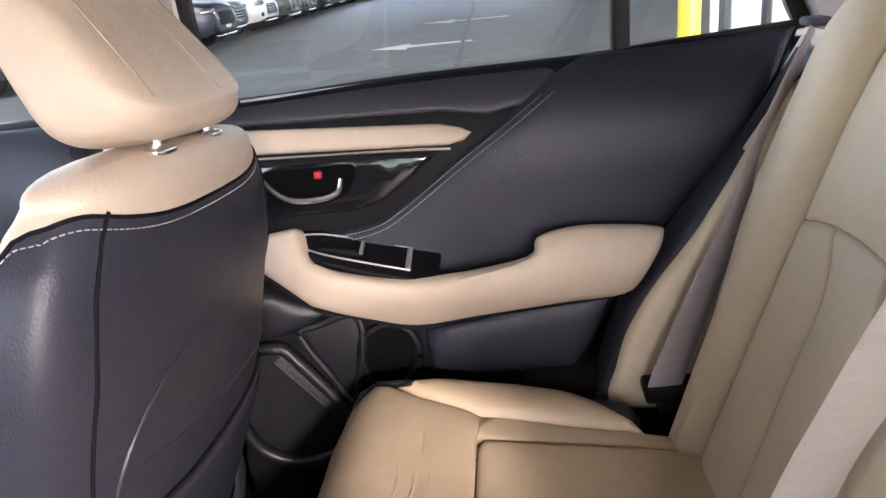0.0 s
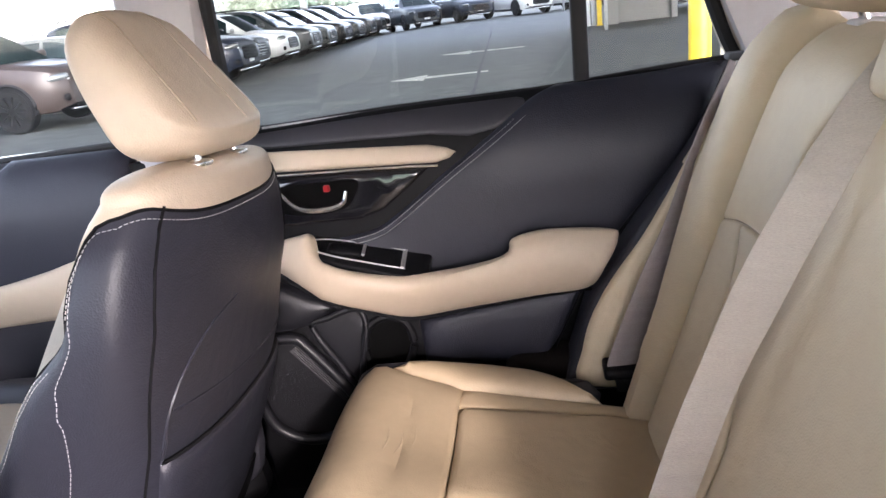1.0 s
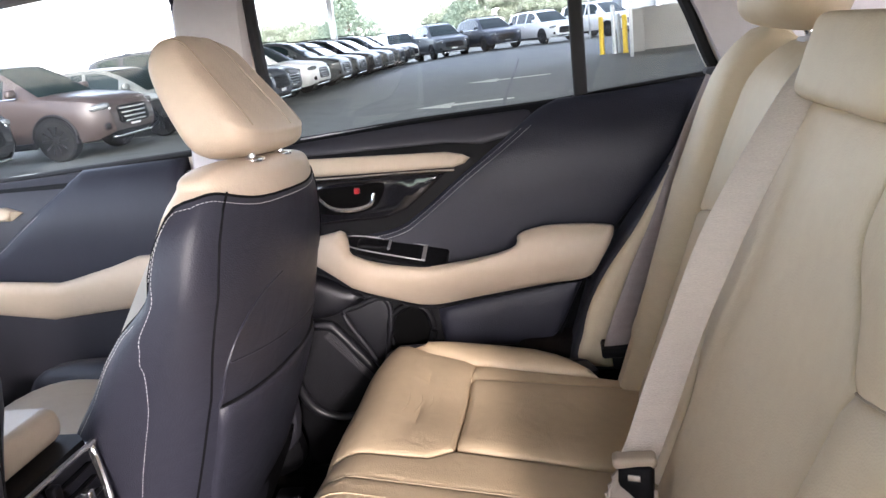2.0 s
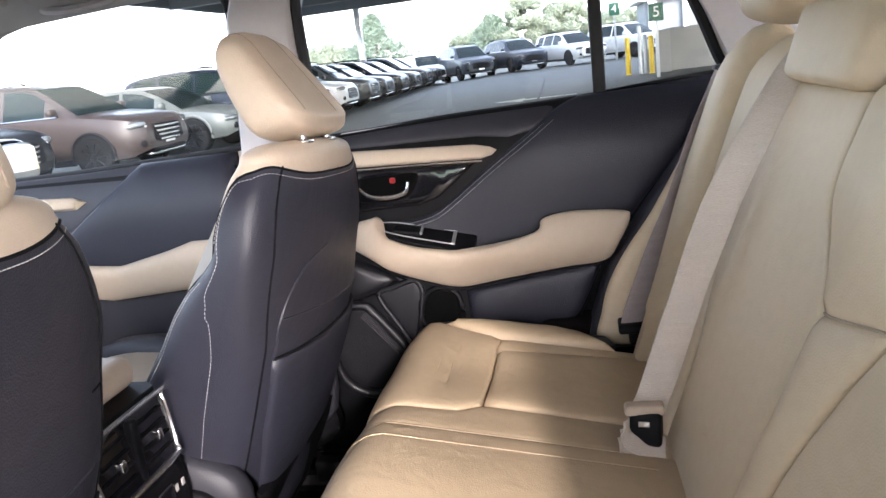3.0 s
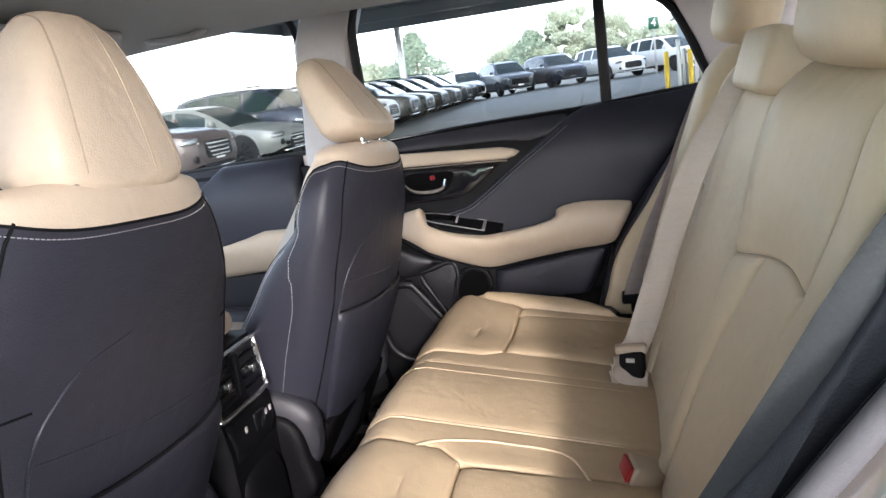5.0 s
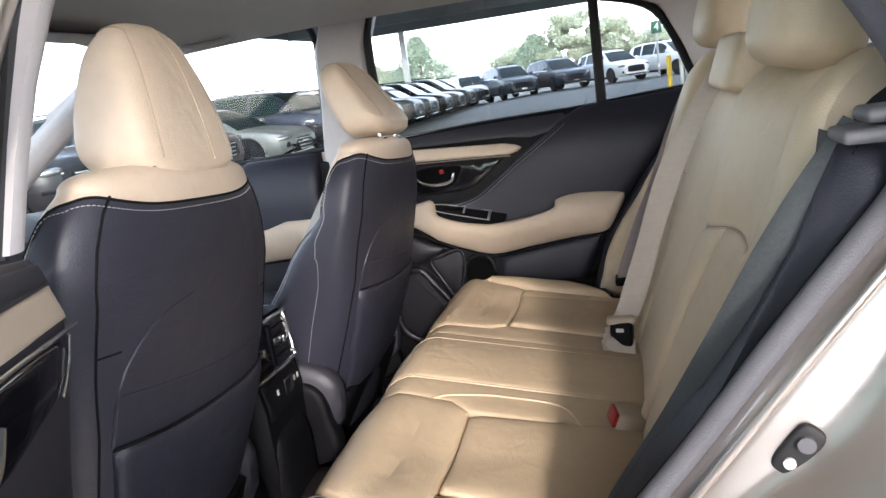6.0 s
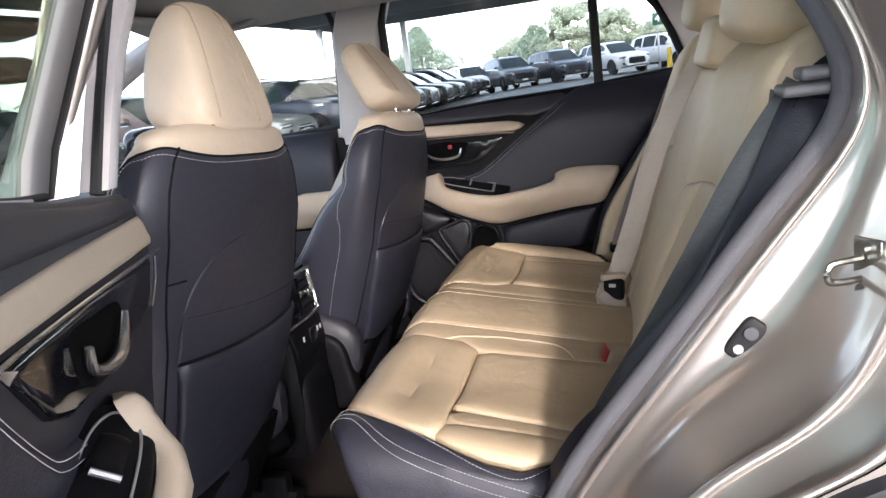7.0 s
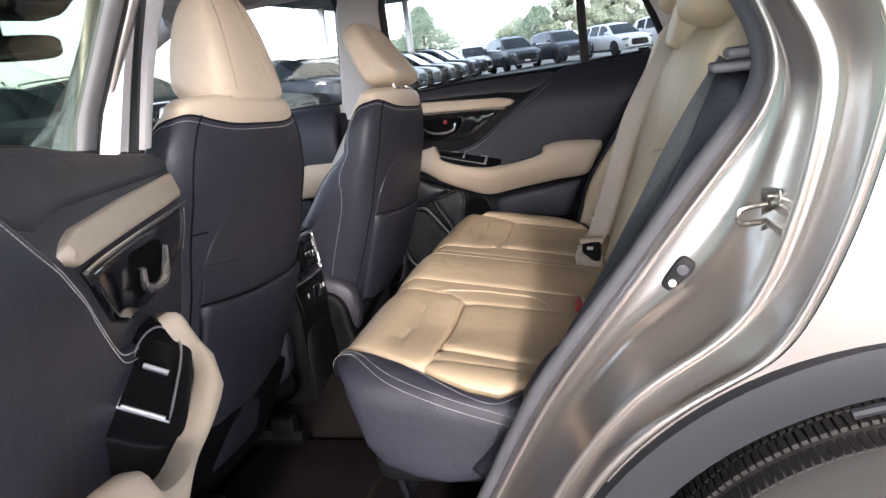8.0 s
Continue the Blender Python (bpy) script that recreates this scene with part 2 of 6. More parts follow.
def patch(outline, surf, thick=0.008, edge=0.012, res=0.02, smooth=0, skirt=0.012, swell=0.0, sides=1):
    """A padded panel: an outline in (u, v) laid on surf(u, v) -> place, with rounded edges that dip to the seam.
    smooth: number of points to which the outline is rounded (0: as it stands). swell: extra fullness in the middle."""
    from mathutils.geometry import delaunay_2d_cdt
    poly = curve(outline, smooth, True) if smooth else np.array(outline, float)
    # even out the outline's spacing
    dense = []
    for i in range(len(poly)):
        a, b = poly[i], poly[(i + 1) % len(poly)]
        k = max(1, int(np.hypot(*(b - a)) / res))
        dense += [a + (b - a) * j / k for j in range(k)]
    poly = np.array(dense)
    nxt, prv = np.roll(poly, -1, axis=0), np.roll(poly, 1, axis=0)
    tang = nxt - prv
    nor = np.stack([-tang[:, 1], tang[:, 0]], 1)
    nor /= np.linalg.norm(nor, axis=1)[:, None] + 1e-9
    area = 0.5 * np.sum(poly[:, 0] * nxt[:, 1] - nxt[:, 0] * poly[:, 1])
    if area < 0:
        nor = -nor
    pts = [tuple(q) for q in poly]
    border = len(pts)
    for frac in (0.18, 0.45, 1.0):
        ring = poly + nor * edge * frac
        gaps = gap_to(poly, ring)
        for q, g in zip(ring, gaps):
            if g > edge * frac * 0.8 and inside(poly, q):
                pts.append(tuple(q))
    lo, hi = poly.min(0), poly.max(0)
    gx = np.arange(lo[0] + res / 2, hi[0], res)
    gy = np.arange(lo[1] + res / 2, hi[1], res)
    grid = [(x, y) for x in gx for y in gy if inside(poly, (x, y))]
    if grid:
        g = gap_to(poly, np.array(grid))
        pts += [q for q, d in zip(grid, g) if d > edge + res * 0.45]
    edges = [(i, (i + 1) % border) for i in range(border)]
    v2, _, f2, _, _, _ = delaunay_2d_cdt([Vector(q) for q in pts], edges, [], 1, 1e-6)
    v2 = np.array([tuple(q) for q in v2])
    g = gap_to(poly, v2)
    far = max(g.max(), 1e-6)
    eps = 1e-3
    verts = []
    for (u, v), d in zip(v2, g):
        p = np.array(surf(u, v))
        pu, pv = np.array(surf(u + eps, v)) - p, np.array(surf(u, v + eps)) - p
        n = np.cross(pu, pv)
        n /= np.linalg.norm(n) + 1e-12
        t = min(d / edge, 1.0)
        h = thick * math.sqrt(max(0.0, 1 - (1 - t) ** 2)) + swell * (1 - (1 - min(d / far, 1)) ** 2)
        verts.append(p + sides * n * h)
    faces = [tuple(f) for f in f2]
    if skirt:
        rim = [int(np.argmin(((v2 - q) ** 2).sum(1))) for q in poly]
        base = len(verts)
        for i in rim:
            u, v = v2[i]
            p = np.array(surf(u, v))
            n = np.cross(np.array(surf(u + eps, v)) - p, np.array(surf(u, v + eps)) - p)
            n /= np.linalg.norm(n) + 1e-12
            verts.append(p - sides * n * skirt)
        k = len(rim)
        for i in range(k):
            j = (i + 1) % k
            if rim[i] != rim[j]:
                faces.append((rim[i], rim[j], base + j, base + i))
    return [tuple(v) for v in verts], faces


def on(surf, line, lift=0.0, sides=1):
    """Places of a (u, v) line on a surface, lifted off it."""
    out = []
    for u, v in line:
        p = np.array(surf(u, v))
        n = np.cross(np.array(surf(u + 1e-3, v)) - p, np.array(surf(u, v + 1e-3)) - p)
        n /= np.linalg.norm(n) + 1e-12
        out.append(p + sides * n * lift)
    return np.array(out)


def stitches(line, step=0.0062, length=0.0042, r=0.00055):
    """Separate thread stitches along a line in space."""
    line = np.asarray(line)
    seg = np.linalg.norm(np.diff(line, axis=0), axis=1)
    total = np.concatenate([[0], np.cumsum(seg)])
    geos = []
    s = 0.0
    while s + length < total[-1]:
        a = [np.interp(s, total, line[:, k]) for k in range(3)]
        b = [np.interp(s + length, total, line[:, k]) for k in range(3)]
        geos.append(tube([a, b], r, 4))
        s += step
    return join(*geos)


def ribbon(line, width, thick, across=None):
    """A flat strap along a line; across gives the direction of its width at each point (one or many)."""
    line = [Vector(q) for q in line]
    rings = []
    for i, q in enumerate(line):
        way = (line[min(i + 1, len(line) - 1)] - line[max(i - 1, 0)]).normalized()
        a = Vector(across[i] if hasattr(across[0], "__len__") else across)
        a = (a - way * a.dot(way)).normalized()
        n = way.cross(a)
        w = width[i] if hasattr(width, "__len__") else width
        h, t = w / 2, thick / 2
        rings.append([q + a * sx * h * kx + n * sy * t for sx, sy, kx in
                      ((-1, -0.4, 1), (-1, -1, 0.96), (-0.4, -1, 1), (0.4, -1, 1), (1, -1, 0.96), (1, -0.4, 1), (1, 0.4, 1), (1, 1, 0.96), (0.4, 1, 1), (-0.4, 1, 1), (-1, 1, 0.96), (-1, 0.4, 1))])
    return loft(rings)


# ---------------------------------------------------------------- car: rear doors
def lerp_table(table, t):
    xs = [q[0] for q in table]
    return float(np.interp(t, xs, [q[1] for q in table]))


DOOR_Y = [(0.35, 0.735), (0.60, 0.712), (0.78, 0.712), (0.92, 0.722), (1.06, 0.722), (1.10, 0.728), (1.15, 0.748), (1.19, 0.782), (1.22, 0.80)]


def door_skin(x, z):
    """The inner face of the closed right rear door."""
    return (x, lerp_table(DOOR_Y, z) + 0.05 * min(x + 0.1, 0.0), z)


def door_out(d):
    return lambda x, z: (x, door_skin(x, z)[1] - d, z)


BELT = [(-0.50, 1.168), (-0.377, 1.171), (-0.177, 1.184), (0.070, 1.192), (0.145, 1.196), (0.26, 1.206), (0.43, 1.218)]
REAR_EDGE = [(0.435, 1.218), (0.335, 1.065), (0.245, 0.955), (0.165, 0.850), (0.105, 0.735), (0.06, 0.60), (0.05, 0.45)]


def rear_door(s, label, glass_mat, fore=-0.50):
    """A rear door in its closed place; s = 1 right, -1 left. All parts hang under one Empty at its hinge."""
    d = thing("car_door", label, "car door", (HINGE[0], s * HINGE[1], 0.40), "doors of the car")

    def add(name, geo, mat, text="", parent=None, **kw):
        geo = flip(geo, s)
        geo = moved(geo, Matrix.Translation((-HINGE[0], -s * HINGE[1], -0.40)))
        return part(name, geo, mat, parent or d, text, **kw)
    # shell and main lining
    belt = curve(BELT, 40)
    rear = curve(REAR_EDGE, 24)
    lining = [(fore, 0.42), (fore, 1.163)] + [tuple(q) for q in belt[(0 if fore > -0.51 else 1):]] + [tuple(q) for q in rear[1:]]
    lining = lining + [(0.05, 0.42)]
    # black on the right, charcoal on the left: shade put into the lining's colour
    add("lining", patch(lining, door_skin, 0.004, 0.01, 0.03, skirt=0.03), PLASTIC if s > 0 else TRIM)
    outer = [(x, 0.0, z) for x, z in lining]
    rings = []
    for dy in (0.80, 0.885, 0.905):
        k = 0.985 if dy > 0.9 else 1.0
        rings.append([(x * k + (k - 1) * 0.05, dy + 0.02 * min(1, max(0, (1.0 - z))) - 0.05 * max(0, z - 1.0), z - 0.022 * min(1, max(0, (z - 1.0) / 0.15))) for x, _, z in outer])
    shell = loft(rings[:], closed=True, caps=False)
    cap = [tuple(range(len(outer) * 2, len(outer) * 3))]
    add("shell", (shell[0], shell[1] + cap), PAINT, "taupe metallic outer door panel")
    # the raised soft panel behind the diagonal crease
    crease = curve([(0.124, 1.196), (0.078, 1.177), (0.010, 1.130), (-0.076, 1.072), (-0.172, 1.002), (-0.222, 0.976), (-0.31, 0.962)], 36)
    rear_top = curve([(0.124, 1.196), (0.26, 1.200), (0.424, 1.212)], 12)
    rear_in = curve([(0.424, 1.212), (0.325, 1.065), (0.235, 0.957), (0.155, 0.852)], 14)
    soft = [tuple(q) for q in crease[::-1]] + [tuple(q) for q in rear_top[1:]] + [tuple(q) for q in rear_in[1:]] + [(0.05, 0.83), (-0.16, 0.80), (-0.36, 0.90)]
    # the right door takes the shaded copy, the left the lighter leather
    add("upper_panel", patch(soft, door_out(0.002), 0.013, 0.024, 0.022, swell=0.004), SHADED_NAVY if s > 0 else NAVY, "padded charcoal leather panel with a stitched crease")
    for k, off in enumerate((0.007, 0.015)):
        t = np.gradient(crease, axis=0)
        nrm = np.stack([t[:, 1], -t[:, 0]], 1)
        nrm /= np.linalg.norm(nrm, axis=1)[:, None]
        row = crease - nrm * off * -1
        if not inside(soft, row[10]):
            row = crease + nrm * off * -1
        add("stitching", stitches([(x, door_skin(x, z)[1] - (0.0136 if k == 0 else 0.0168), z) for x, z in row]), THREAD, "double row of pale stitching")
    # pad under the window in front of the crease
    pad = [(fore, 1.138), (fore, 1.158)] + [(x, z - 0.006) for x, z in curve([(-0.44, 1.168), (-0.177, 1.182), (0.07, 1.189)], 14)] + [(0.072, 1.170), (0.02, 1.136), (-0.03, 1.126), (-0.10, 1.135)]
    add("window_pad", patch(pad, door_out(0.003), 0.004, 0.008, 0.014), TRIM)
    # belt seal with its bright edge
    add("belt_seal", tube([(x, 0.792, z - 0.003) for x, z in belt], 0.005, 8), RUBBER)
    add("belt_moulding", tube([(x, 0.783, z - 0.003) for x, z in curve([(-0.42, 1.170), (-0.177, 1.183), (0.075, 1.192)], 20)], 0.0022, 6), PILLAR)
    # ivory strip and its chrome line
    strip = [(fore + 0.004, 1.100), (fore + 0.012, 1.136), (-0.30, 1.128), (-0.105, 1.119), (-0.072, 1.112), (-0.056, 1.104), (-0.068, 1.094), (-0.092, 1.088), (-0.30, 1.094)]
    add("trim_strip", patch(strip, door_out(0.006), 0.008, 0.008, 0.02), IVORY_CLOTH, "ivory vinyl trim strip")
    line = curve([(fore + 0.004, 1.094), (-0.30, 1.090), (-0.15, 1.087), (-0.088, 1.084)], 20)
    add("chrome_line", tube([(x, door_skin(x, z)[1] - 0.0150, z) for x, z in line], 0.0022, 8), CHROME, "thin satin chrome line")
    # piano-black plate, lever, and a flat black patch for the bowl's shade
    plate = [(fore + 0.03, 1.087), (-0.30, 1.086), (-0.105, 1.081), (-0.15, 1.045), (-0.195, 1.012), (-0.24, 0.998), (-0.36, 0.996), (-0.42, 1.000), (fore + 0.06, 1.03)]
    add("handle_plate", patch(plate, door_out(0.006), 0.008, 0.008, 0.02), GLOSS, "glossy black plate round the handle")
    bowl_line = curve([(-0.385, 1.070), (-0.30, 1.074), (-0.236, 1.073), (-0.240, 1.045), (-0.262, 1.022), (-0.31, 1.014), (-0.375, 1.020), (-0.395, 1.045)], 40, True)
    fl = curve([(fore + 0.028, 1.086), (fore + 0.045, 1.055), (fore + 0.062, 1.028)], 10)
    add("plate_edge", tube([(x, door_skin(x, z)[1] - 0.014, z) for x, z in fl], 0.0016, 6), CHROME, "thin chrome edge")
    add("handle_bowl", patch([tuple(q) for q in bowl_line], door_out(0.0125), 0.0035, 0.006, 0.02, skirt=0.0), HOLLOW_SHADE, "deep black handle bowl")
    lever = curve([(-0.372, 1.062), (-0.352, 1.040), (-0.325, 1.029), (-0.285, 1.028), (-0.262, 1.036), (-0.254, 1.056)], 22)
    add("lever", tube([(x, door_skin(x, z)[1] - 0.022 - 0.008 * math.sin(max(0, min(1, (x + 0.38) / 0.12)) * math.pi), z) for x, z in lever],
                      [0.0040 + 0.0034 * math.sin(math.pi * min(1, i / 21)) for i in range(len(lever))], 8, flat=0.8), CHROME, "curved chrome door lever")
    if s > 0:
        add("lock_tab", box(-0.296, 0.692, 1.056, -0.284, 0.702, 1.068, 0.003), RED, "red lock marker")
    # armrest with the switch plate

    def arm_at(x, z):
        t = max(0.0, min(1.0, (x + 0.40) / 0.10))
        b = 0.078 * t * (1 - 0.25 * max(0, min(1, (x + 0.05) / 0.25)))
        return (x, door_skin(x, z)[1] - 0.012 - b * math.exp(-((z - 0.915) / 0.075) ** 2), z)
    arm = [(-0.425, 0.925), (-0.395, 0.968), (-0.345, 0.984), (-0.325, 0.983), (-0.30, 0.945), (-0.17, 0.908), (-0.10, 0.912), (0.015, 0.933), (0.030, 0.955), (0.060, 0.964), (0.110, 0.967), (0.200, 0.960),
           (0.213, 0.946), (0.190, 0.900), (0.158, 0.858), (0.07, 0.848), (-0.05, 0.829), (-0.162, 0.812), (-0.245, 0.842), (-0.33, 0.888)]
    add("armrest", patch(arm, arm_at, 0.016, 0.022, 0.018, smooth=80), IVORY_CLOTH, "ivory padded armrest")
    low = curve([(-0.425, 0.918), (-0.33, 0.878), (-0.245, 0.833), (-0.162, 0.805), (-0.05, 0.822), (0.07, 0.841), (0.165, 0.852)], 30)
    add("armrest_seam", tube([np.array(arm_at(x, z)) + (0, -0.004, 0) for x, z in low], 0.004, 6), SEAM)
    sw = curve([(-0.125, 0.722), (-0.20, 0.722), (-0.28, 0.718), (-0.335, 0.706), (-0.352, 0.684), (-0.342, 0.660), (-0.305, 0.645), (-0.22, 0.638), (-0.155, 0.638), (-0.128, 0.648), (-0.118, 0.685)], 55, True)

    def sw_at(x, y):
        return (x, y, 0.928 - 0.24 * (x + 0.16) + 0.34 * (y - 0.705))
    add("switch_plate", patch([tuple(q) for q in sw], sw_at, 0.005, 0.006, 0.014, skirt=0.035), PLASTIC, "black window switch plate")
    ring = curve([(-0.162, 0.704), (-0.24, 0.704), (-0.295, 0.702), (-0.328, 0.692), (-0.334, 0.677), (-0.318, 0.663), (-0.27, 0.656), (-0.162, 0.654)], 48)
    add("switch_ring", tube(on(sw_at, np.vstack([ring, ring[:1]]), 0.0066), 0.0015, 6), SATIN, "thin satin silver ring")
    add("switch_bar", tube(on(sw_at, [(-0.166, 0.700), (-0.166, 0.658)], 0.0060), 0.0030, 8), SATIN, "broad satin silver end bar")
    add("window_switch", patch([(-0.300, 0.693), (-0.300, 0.665), (-0.236, 0.664), (-0.236, 0.694)], lambda x, y: np.array(sw_at(x, y)) + (0, 0, 0.004 + 0.10 * max(0.0, x + 0.285)), 0.006, 0.006, 0.008, skirt=0.012), PLASTIC)
    add("switch_lip", tube(on(sw_at, [(-0.236, 0.692), (-0.236, 0.666)], 0.0125), 0.0032, 6), SATIN, "silver lip of the window switch")
    # lower lining: ledge, speaker, cup pocket
    ledge = [(-0.50, 0.79), (-0.50, 0.912), (-0.44, 0.905), (-0.345, 0.860), (-0.278, 0.832), (-0.30, 0.825), (-0.33, 0.817), (-0.365, 0.800), (-0.395, 0.793), (-0.45, 0.79)]
    add("front_ledge", patch(ledge, door_out(0.004), 0.026, 0.022, 0.016), LOWER)
    spk = curve([(-0.466, 0.765), (-0.440, 0.778), (-0.398, 0.779), (-0.375, 0.762), (-0.296, 0.652), (-0.288, 0.618), (-0.33, 0.570), (-0.40, 0.556), (-0.462, 0.592), (-0.485, 0.68)], 70, True)
    add("speaker_frame", tube([(x, door_skin(x, z)[1] - 0.016, z) for x, z in spk], 0.011, 10, True), LOWER, "satin black loudspeaker surround")
    add("speaker_grille", patch([tuple(q) for q in spk], door_out(0.002), 0.006, 0.01, 0.02), GRILLE, "black perforated loudspeaker grille")
    for k in range(6):
        step = 0.0042 * k
        add("grille_rib", tube([(x + step * 0.8, door_skin(x, z)[1] - 0.0125, z + step * 0.62) for x, z in ((-0.408, 0.752), (-0.318, 0.640))], 0.0017, 5), LOWER)
    rim = curve([(-0.356, 0.801), (-0.322, 0.817), (-0.283, 0.830), (-0.262, 0.826), (-0.254, 0.795), (-0.266, 0.735), (-0.277, 0.684), (-0.292, 0.680), (-0.318, 0.727)], 54, True)
    add("pocket_face", patch([tuple(q) for q in rim], door_out(0.008), 0.006, 0.008, 0.014), LOWER)
    add("pocket_rib", tube([(x, door_skin(x, z)[1] - 0.017, z) for x, z in rim], 0.0065, 10, True), LOWER)
    hole = curve([(-0.250, 0.790), (-0.212, 0.808), (-0.176, 0.790), (-0.170, 0.74), (-0.20, 0.695), (-0.245, 0.70), (-0.262, 0.745)], 42, True)
    # shallow patch painted black as the shade inside the cup pocket
    add("cup_hollow", patch([tuple(q) for q in hole], door_out(0.006), 0.002, 0.02, 0.02), HOLLOW_SHADE)
    add("cup_rim", tube([(x, door_skin(x, z)[1] - 0.014, z) for x, z in hole], 0.008, 8, True), PLASTIC)
    lower = [(-0.155, 0.795), (-0.05, 0.815), (0.07, 0.835), (0.155, 0.846), (0.105, 0.745), (0.075, 0.70), (-0.10, 0.70), (-0.150, 0.69)]
    # again darker on the right, for shade set in the colour
    add("lower_panel", patch(lower, door_out(0.002), 0.018, 0.02, 0.022), SHADED_NAVY if s > 0 else TRIM)
    # window frame, divider and panes
    yt = lambda z: 0.800 - (0.10 if s > 0 else 0.22) * max(0, z - 1.2)
    top = curve([(-0.482, 1.165), (-0.480, 1.40), (-0.470, 1.500), (-0.425, 1.545), (-0.25, 1.552), (0.0, 1.530), (0.16, 1.487), (0.331, 1.425), (0.42, 1.245), (0.437, 1.214)], 60)
    run = top if s > 0 else [(-0.50, 1.552), (-0.47, 1.556)] + [q for q in top if q[0] > -0.40]
    add("window_frame", tube([(x, yt(z), z) for x, z in run], 0.013 if s > 0 else 0.009, 8), RUBBER, "black window frame seal")
    add("frame_outer", tube([(x * 1.04 - 0.008, yt(z) + 0.012, z + 0.028 * min(1, max(0, (z - 1.25) / 0.25))) for x, z in run], 0.022, 8), PAINT, "painted frame of the door window")
    if s < 0:       # leading upright: trim, seal and painted edge
        for name, a, b, d0, d1, mat in (("upright_trim", -0.530, -0.456, -0.004, 0.010, FRAME_TRIM), ("upright_seal", -0.572, -0.530, 0.000, 0.012, RUBBER), ("seal_lip", -0.600, -0.574, 0.004, 0.014, GREY_SEAL), ("upright_edge", -0.690, -0.602, -0.002, 0.020, PAINT)):
            add(name, loft([[(a + 0.004, yt(z) + d0, z), (b - 0.004, yt(z) + d0, z), (b, yt(z) + d0 + 0.004, z), (b, yt(z) + d1, z), (a, yt(z) + d1, z), (a, yt(z) + d0 + 0.004, z)] for z in (1.158, 1.22, 1.30, 1.40, 1.50, 1.56)]), mat, sharp=60)
    add("divider", box(0.158, 0.785, 1.190, 0.186, 0.815, 1.490, 0.006), RUBBER, "black upright window divider")
    pane_edge = [(x, z) for x, z in top if x < 0.165] + [(0.165, 1.488), (0.165, 1.19)]
    for name, ol in (("window_pane", pane_edge), ("quarter_pane", [(0.182, 1.19), (0.182, 1.478)] + [(x, z) for x, z in top if x > 0.19])):
        v = [(x, yt(z) + 0.004, z) for x, z in ol]
        ob = add(name, (v + [(x, y + 0.004, z) for x, y, z in v], [tuple(range(len(v))), tuple(range(len(v), 2 * len(v)))]), glass_mat, "clear window glass", smooth=False)
        ob.visible_shadow = False
    return d


LOWER = material("satin_black_plastic", (0.010, 0.010, 0.0125), 0.40, spec=0.38, vary=0.1, scale=8, bump=0.12, bump_scale=700, cells=True)
# near black that stands for shade in hollows
HOLLOW_SHADE = material("matt_black_hollow", (0.003, 0.003, 0.003), 0.9, vary=0.1, spec=0.05)
GRILLE = material("perforated_black_grille", (0.008, 0.008, 0.010), 0.5, vary=0.1, scale=9, bump=0.35, bump_scale=520, cells=True, spec=0.25)
HINGE = (-0.588, 0.80)
rear_door(1, "closed charcoal rear car door with ivory armrest and chrome lever", PANE)
left_door = rear_door(-1, "open charcoal rear car door with ivory armrest and window switch", PANE_TINT, -0.615)
left_door.matrix_basis = pose(-0.465, -0.803, 1.035, -11.5, -2.94, -63.44) @ Matrix.Translation((0, 0, -0.60))


# ---------------------------------------------------------------- car: rear bench
def roll(s, start, r):
    """How far a surface has run on and dropped past the start of a rounded edge."""
    if s <= start:
        return s, 0.0
    a = (s - start) / r
    if a < 1.45:
        return start + r * math.sin(a), r * (1 - math.cos(a))
    e = (a - 1.45) * r
    return start + r * math.sin(1.45) + e * math.cos(1.45), r * (1 - math.cos(1.45)) + e * math.sin(1.45)


def cushion(y, s):
    """Top of the rear cushion; past the front and the ends it turns down."""
    fx, fd = roll(-s, 0.185, 0.075)
    sy, sd = roll(abs(y), 0.565, 0.055)
    x = -fx
    z = 0.743 - 0.17 * (max(x, -0.20) + 0.06)
    z += 0.014 * math.exp(-(y / 0.13) ** 2)                       # middle seat stands higher
    z -= 0.012 * math.exp(-((abs(y) - 0.37) / 0.10) ** 2) * (1 if x > -0.15 else 0.4)
    return (x, math.copysign(sy, y), z - fd - sd)


bench = thing("rear_bench", "ivory leather rear bench with charcoal ends and seamed backrest", "car bench", (0, 0, 0.40))


def seat_part(parent, name, geo, mat, label="", **kw):
    return part(name, moved(geo, Matrix.Translation((0, 0, -0.40))), mat, parent, label, **kw)


def bench_panel(name, ol, mat, thick=0.014, edge=0.020, smooth=0, label="", res=0.02, swell=0.0, surf=None, who=None):
    ob = seat_part(who or bench, name, patch(ol, surf or cushion, thick, edge, res, smooth, swell=swell, sides=-1, skirt=0.03), mat, label)
    return ob


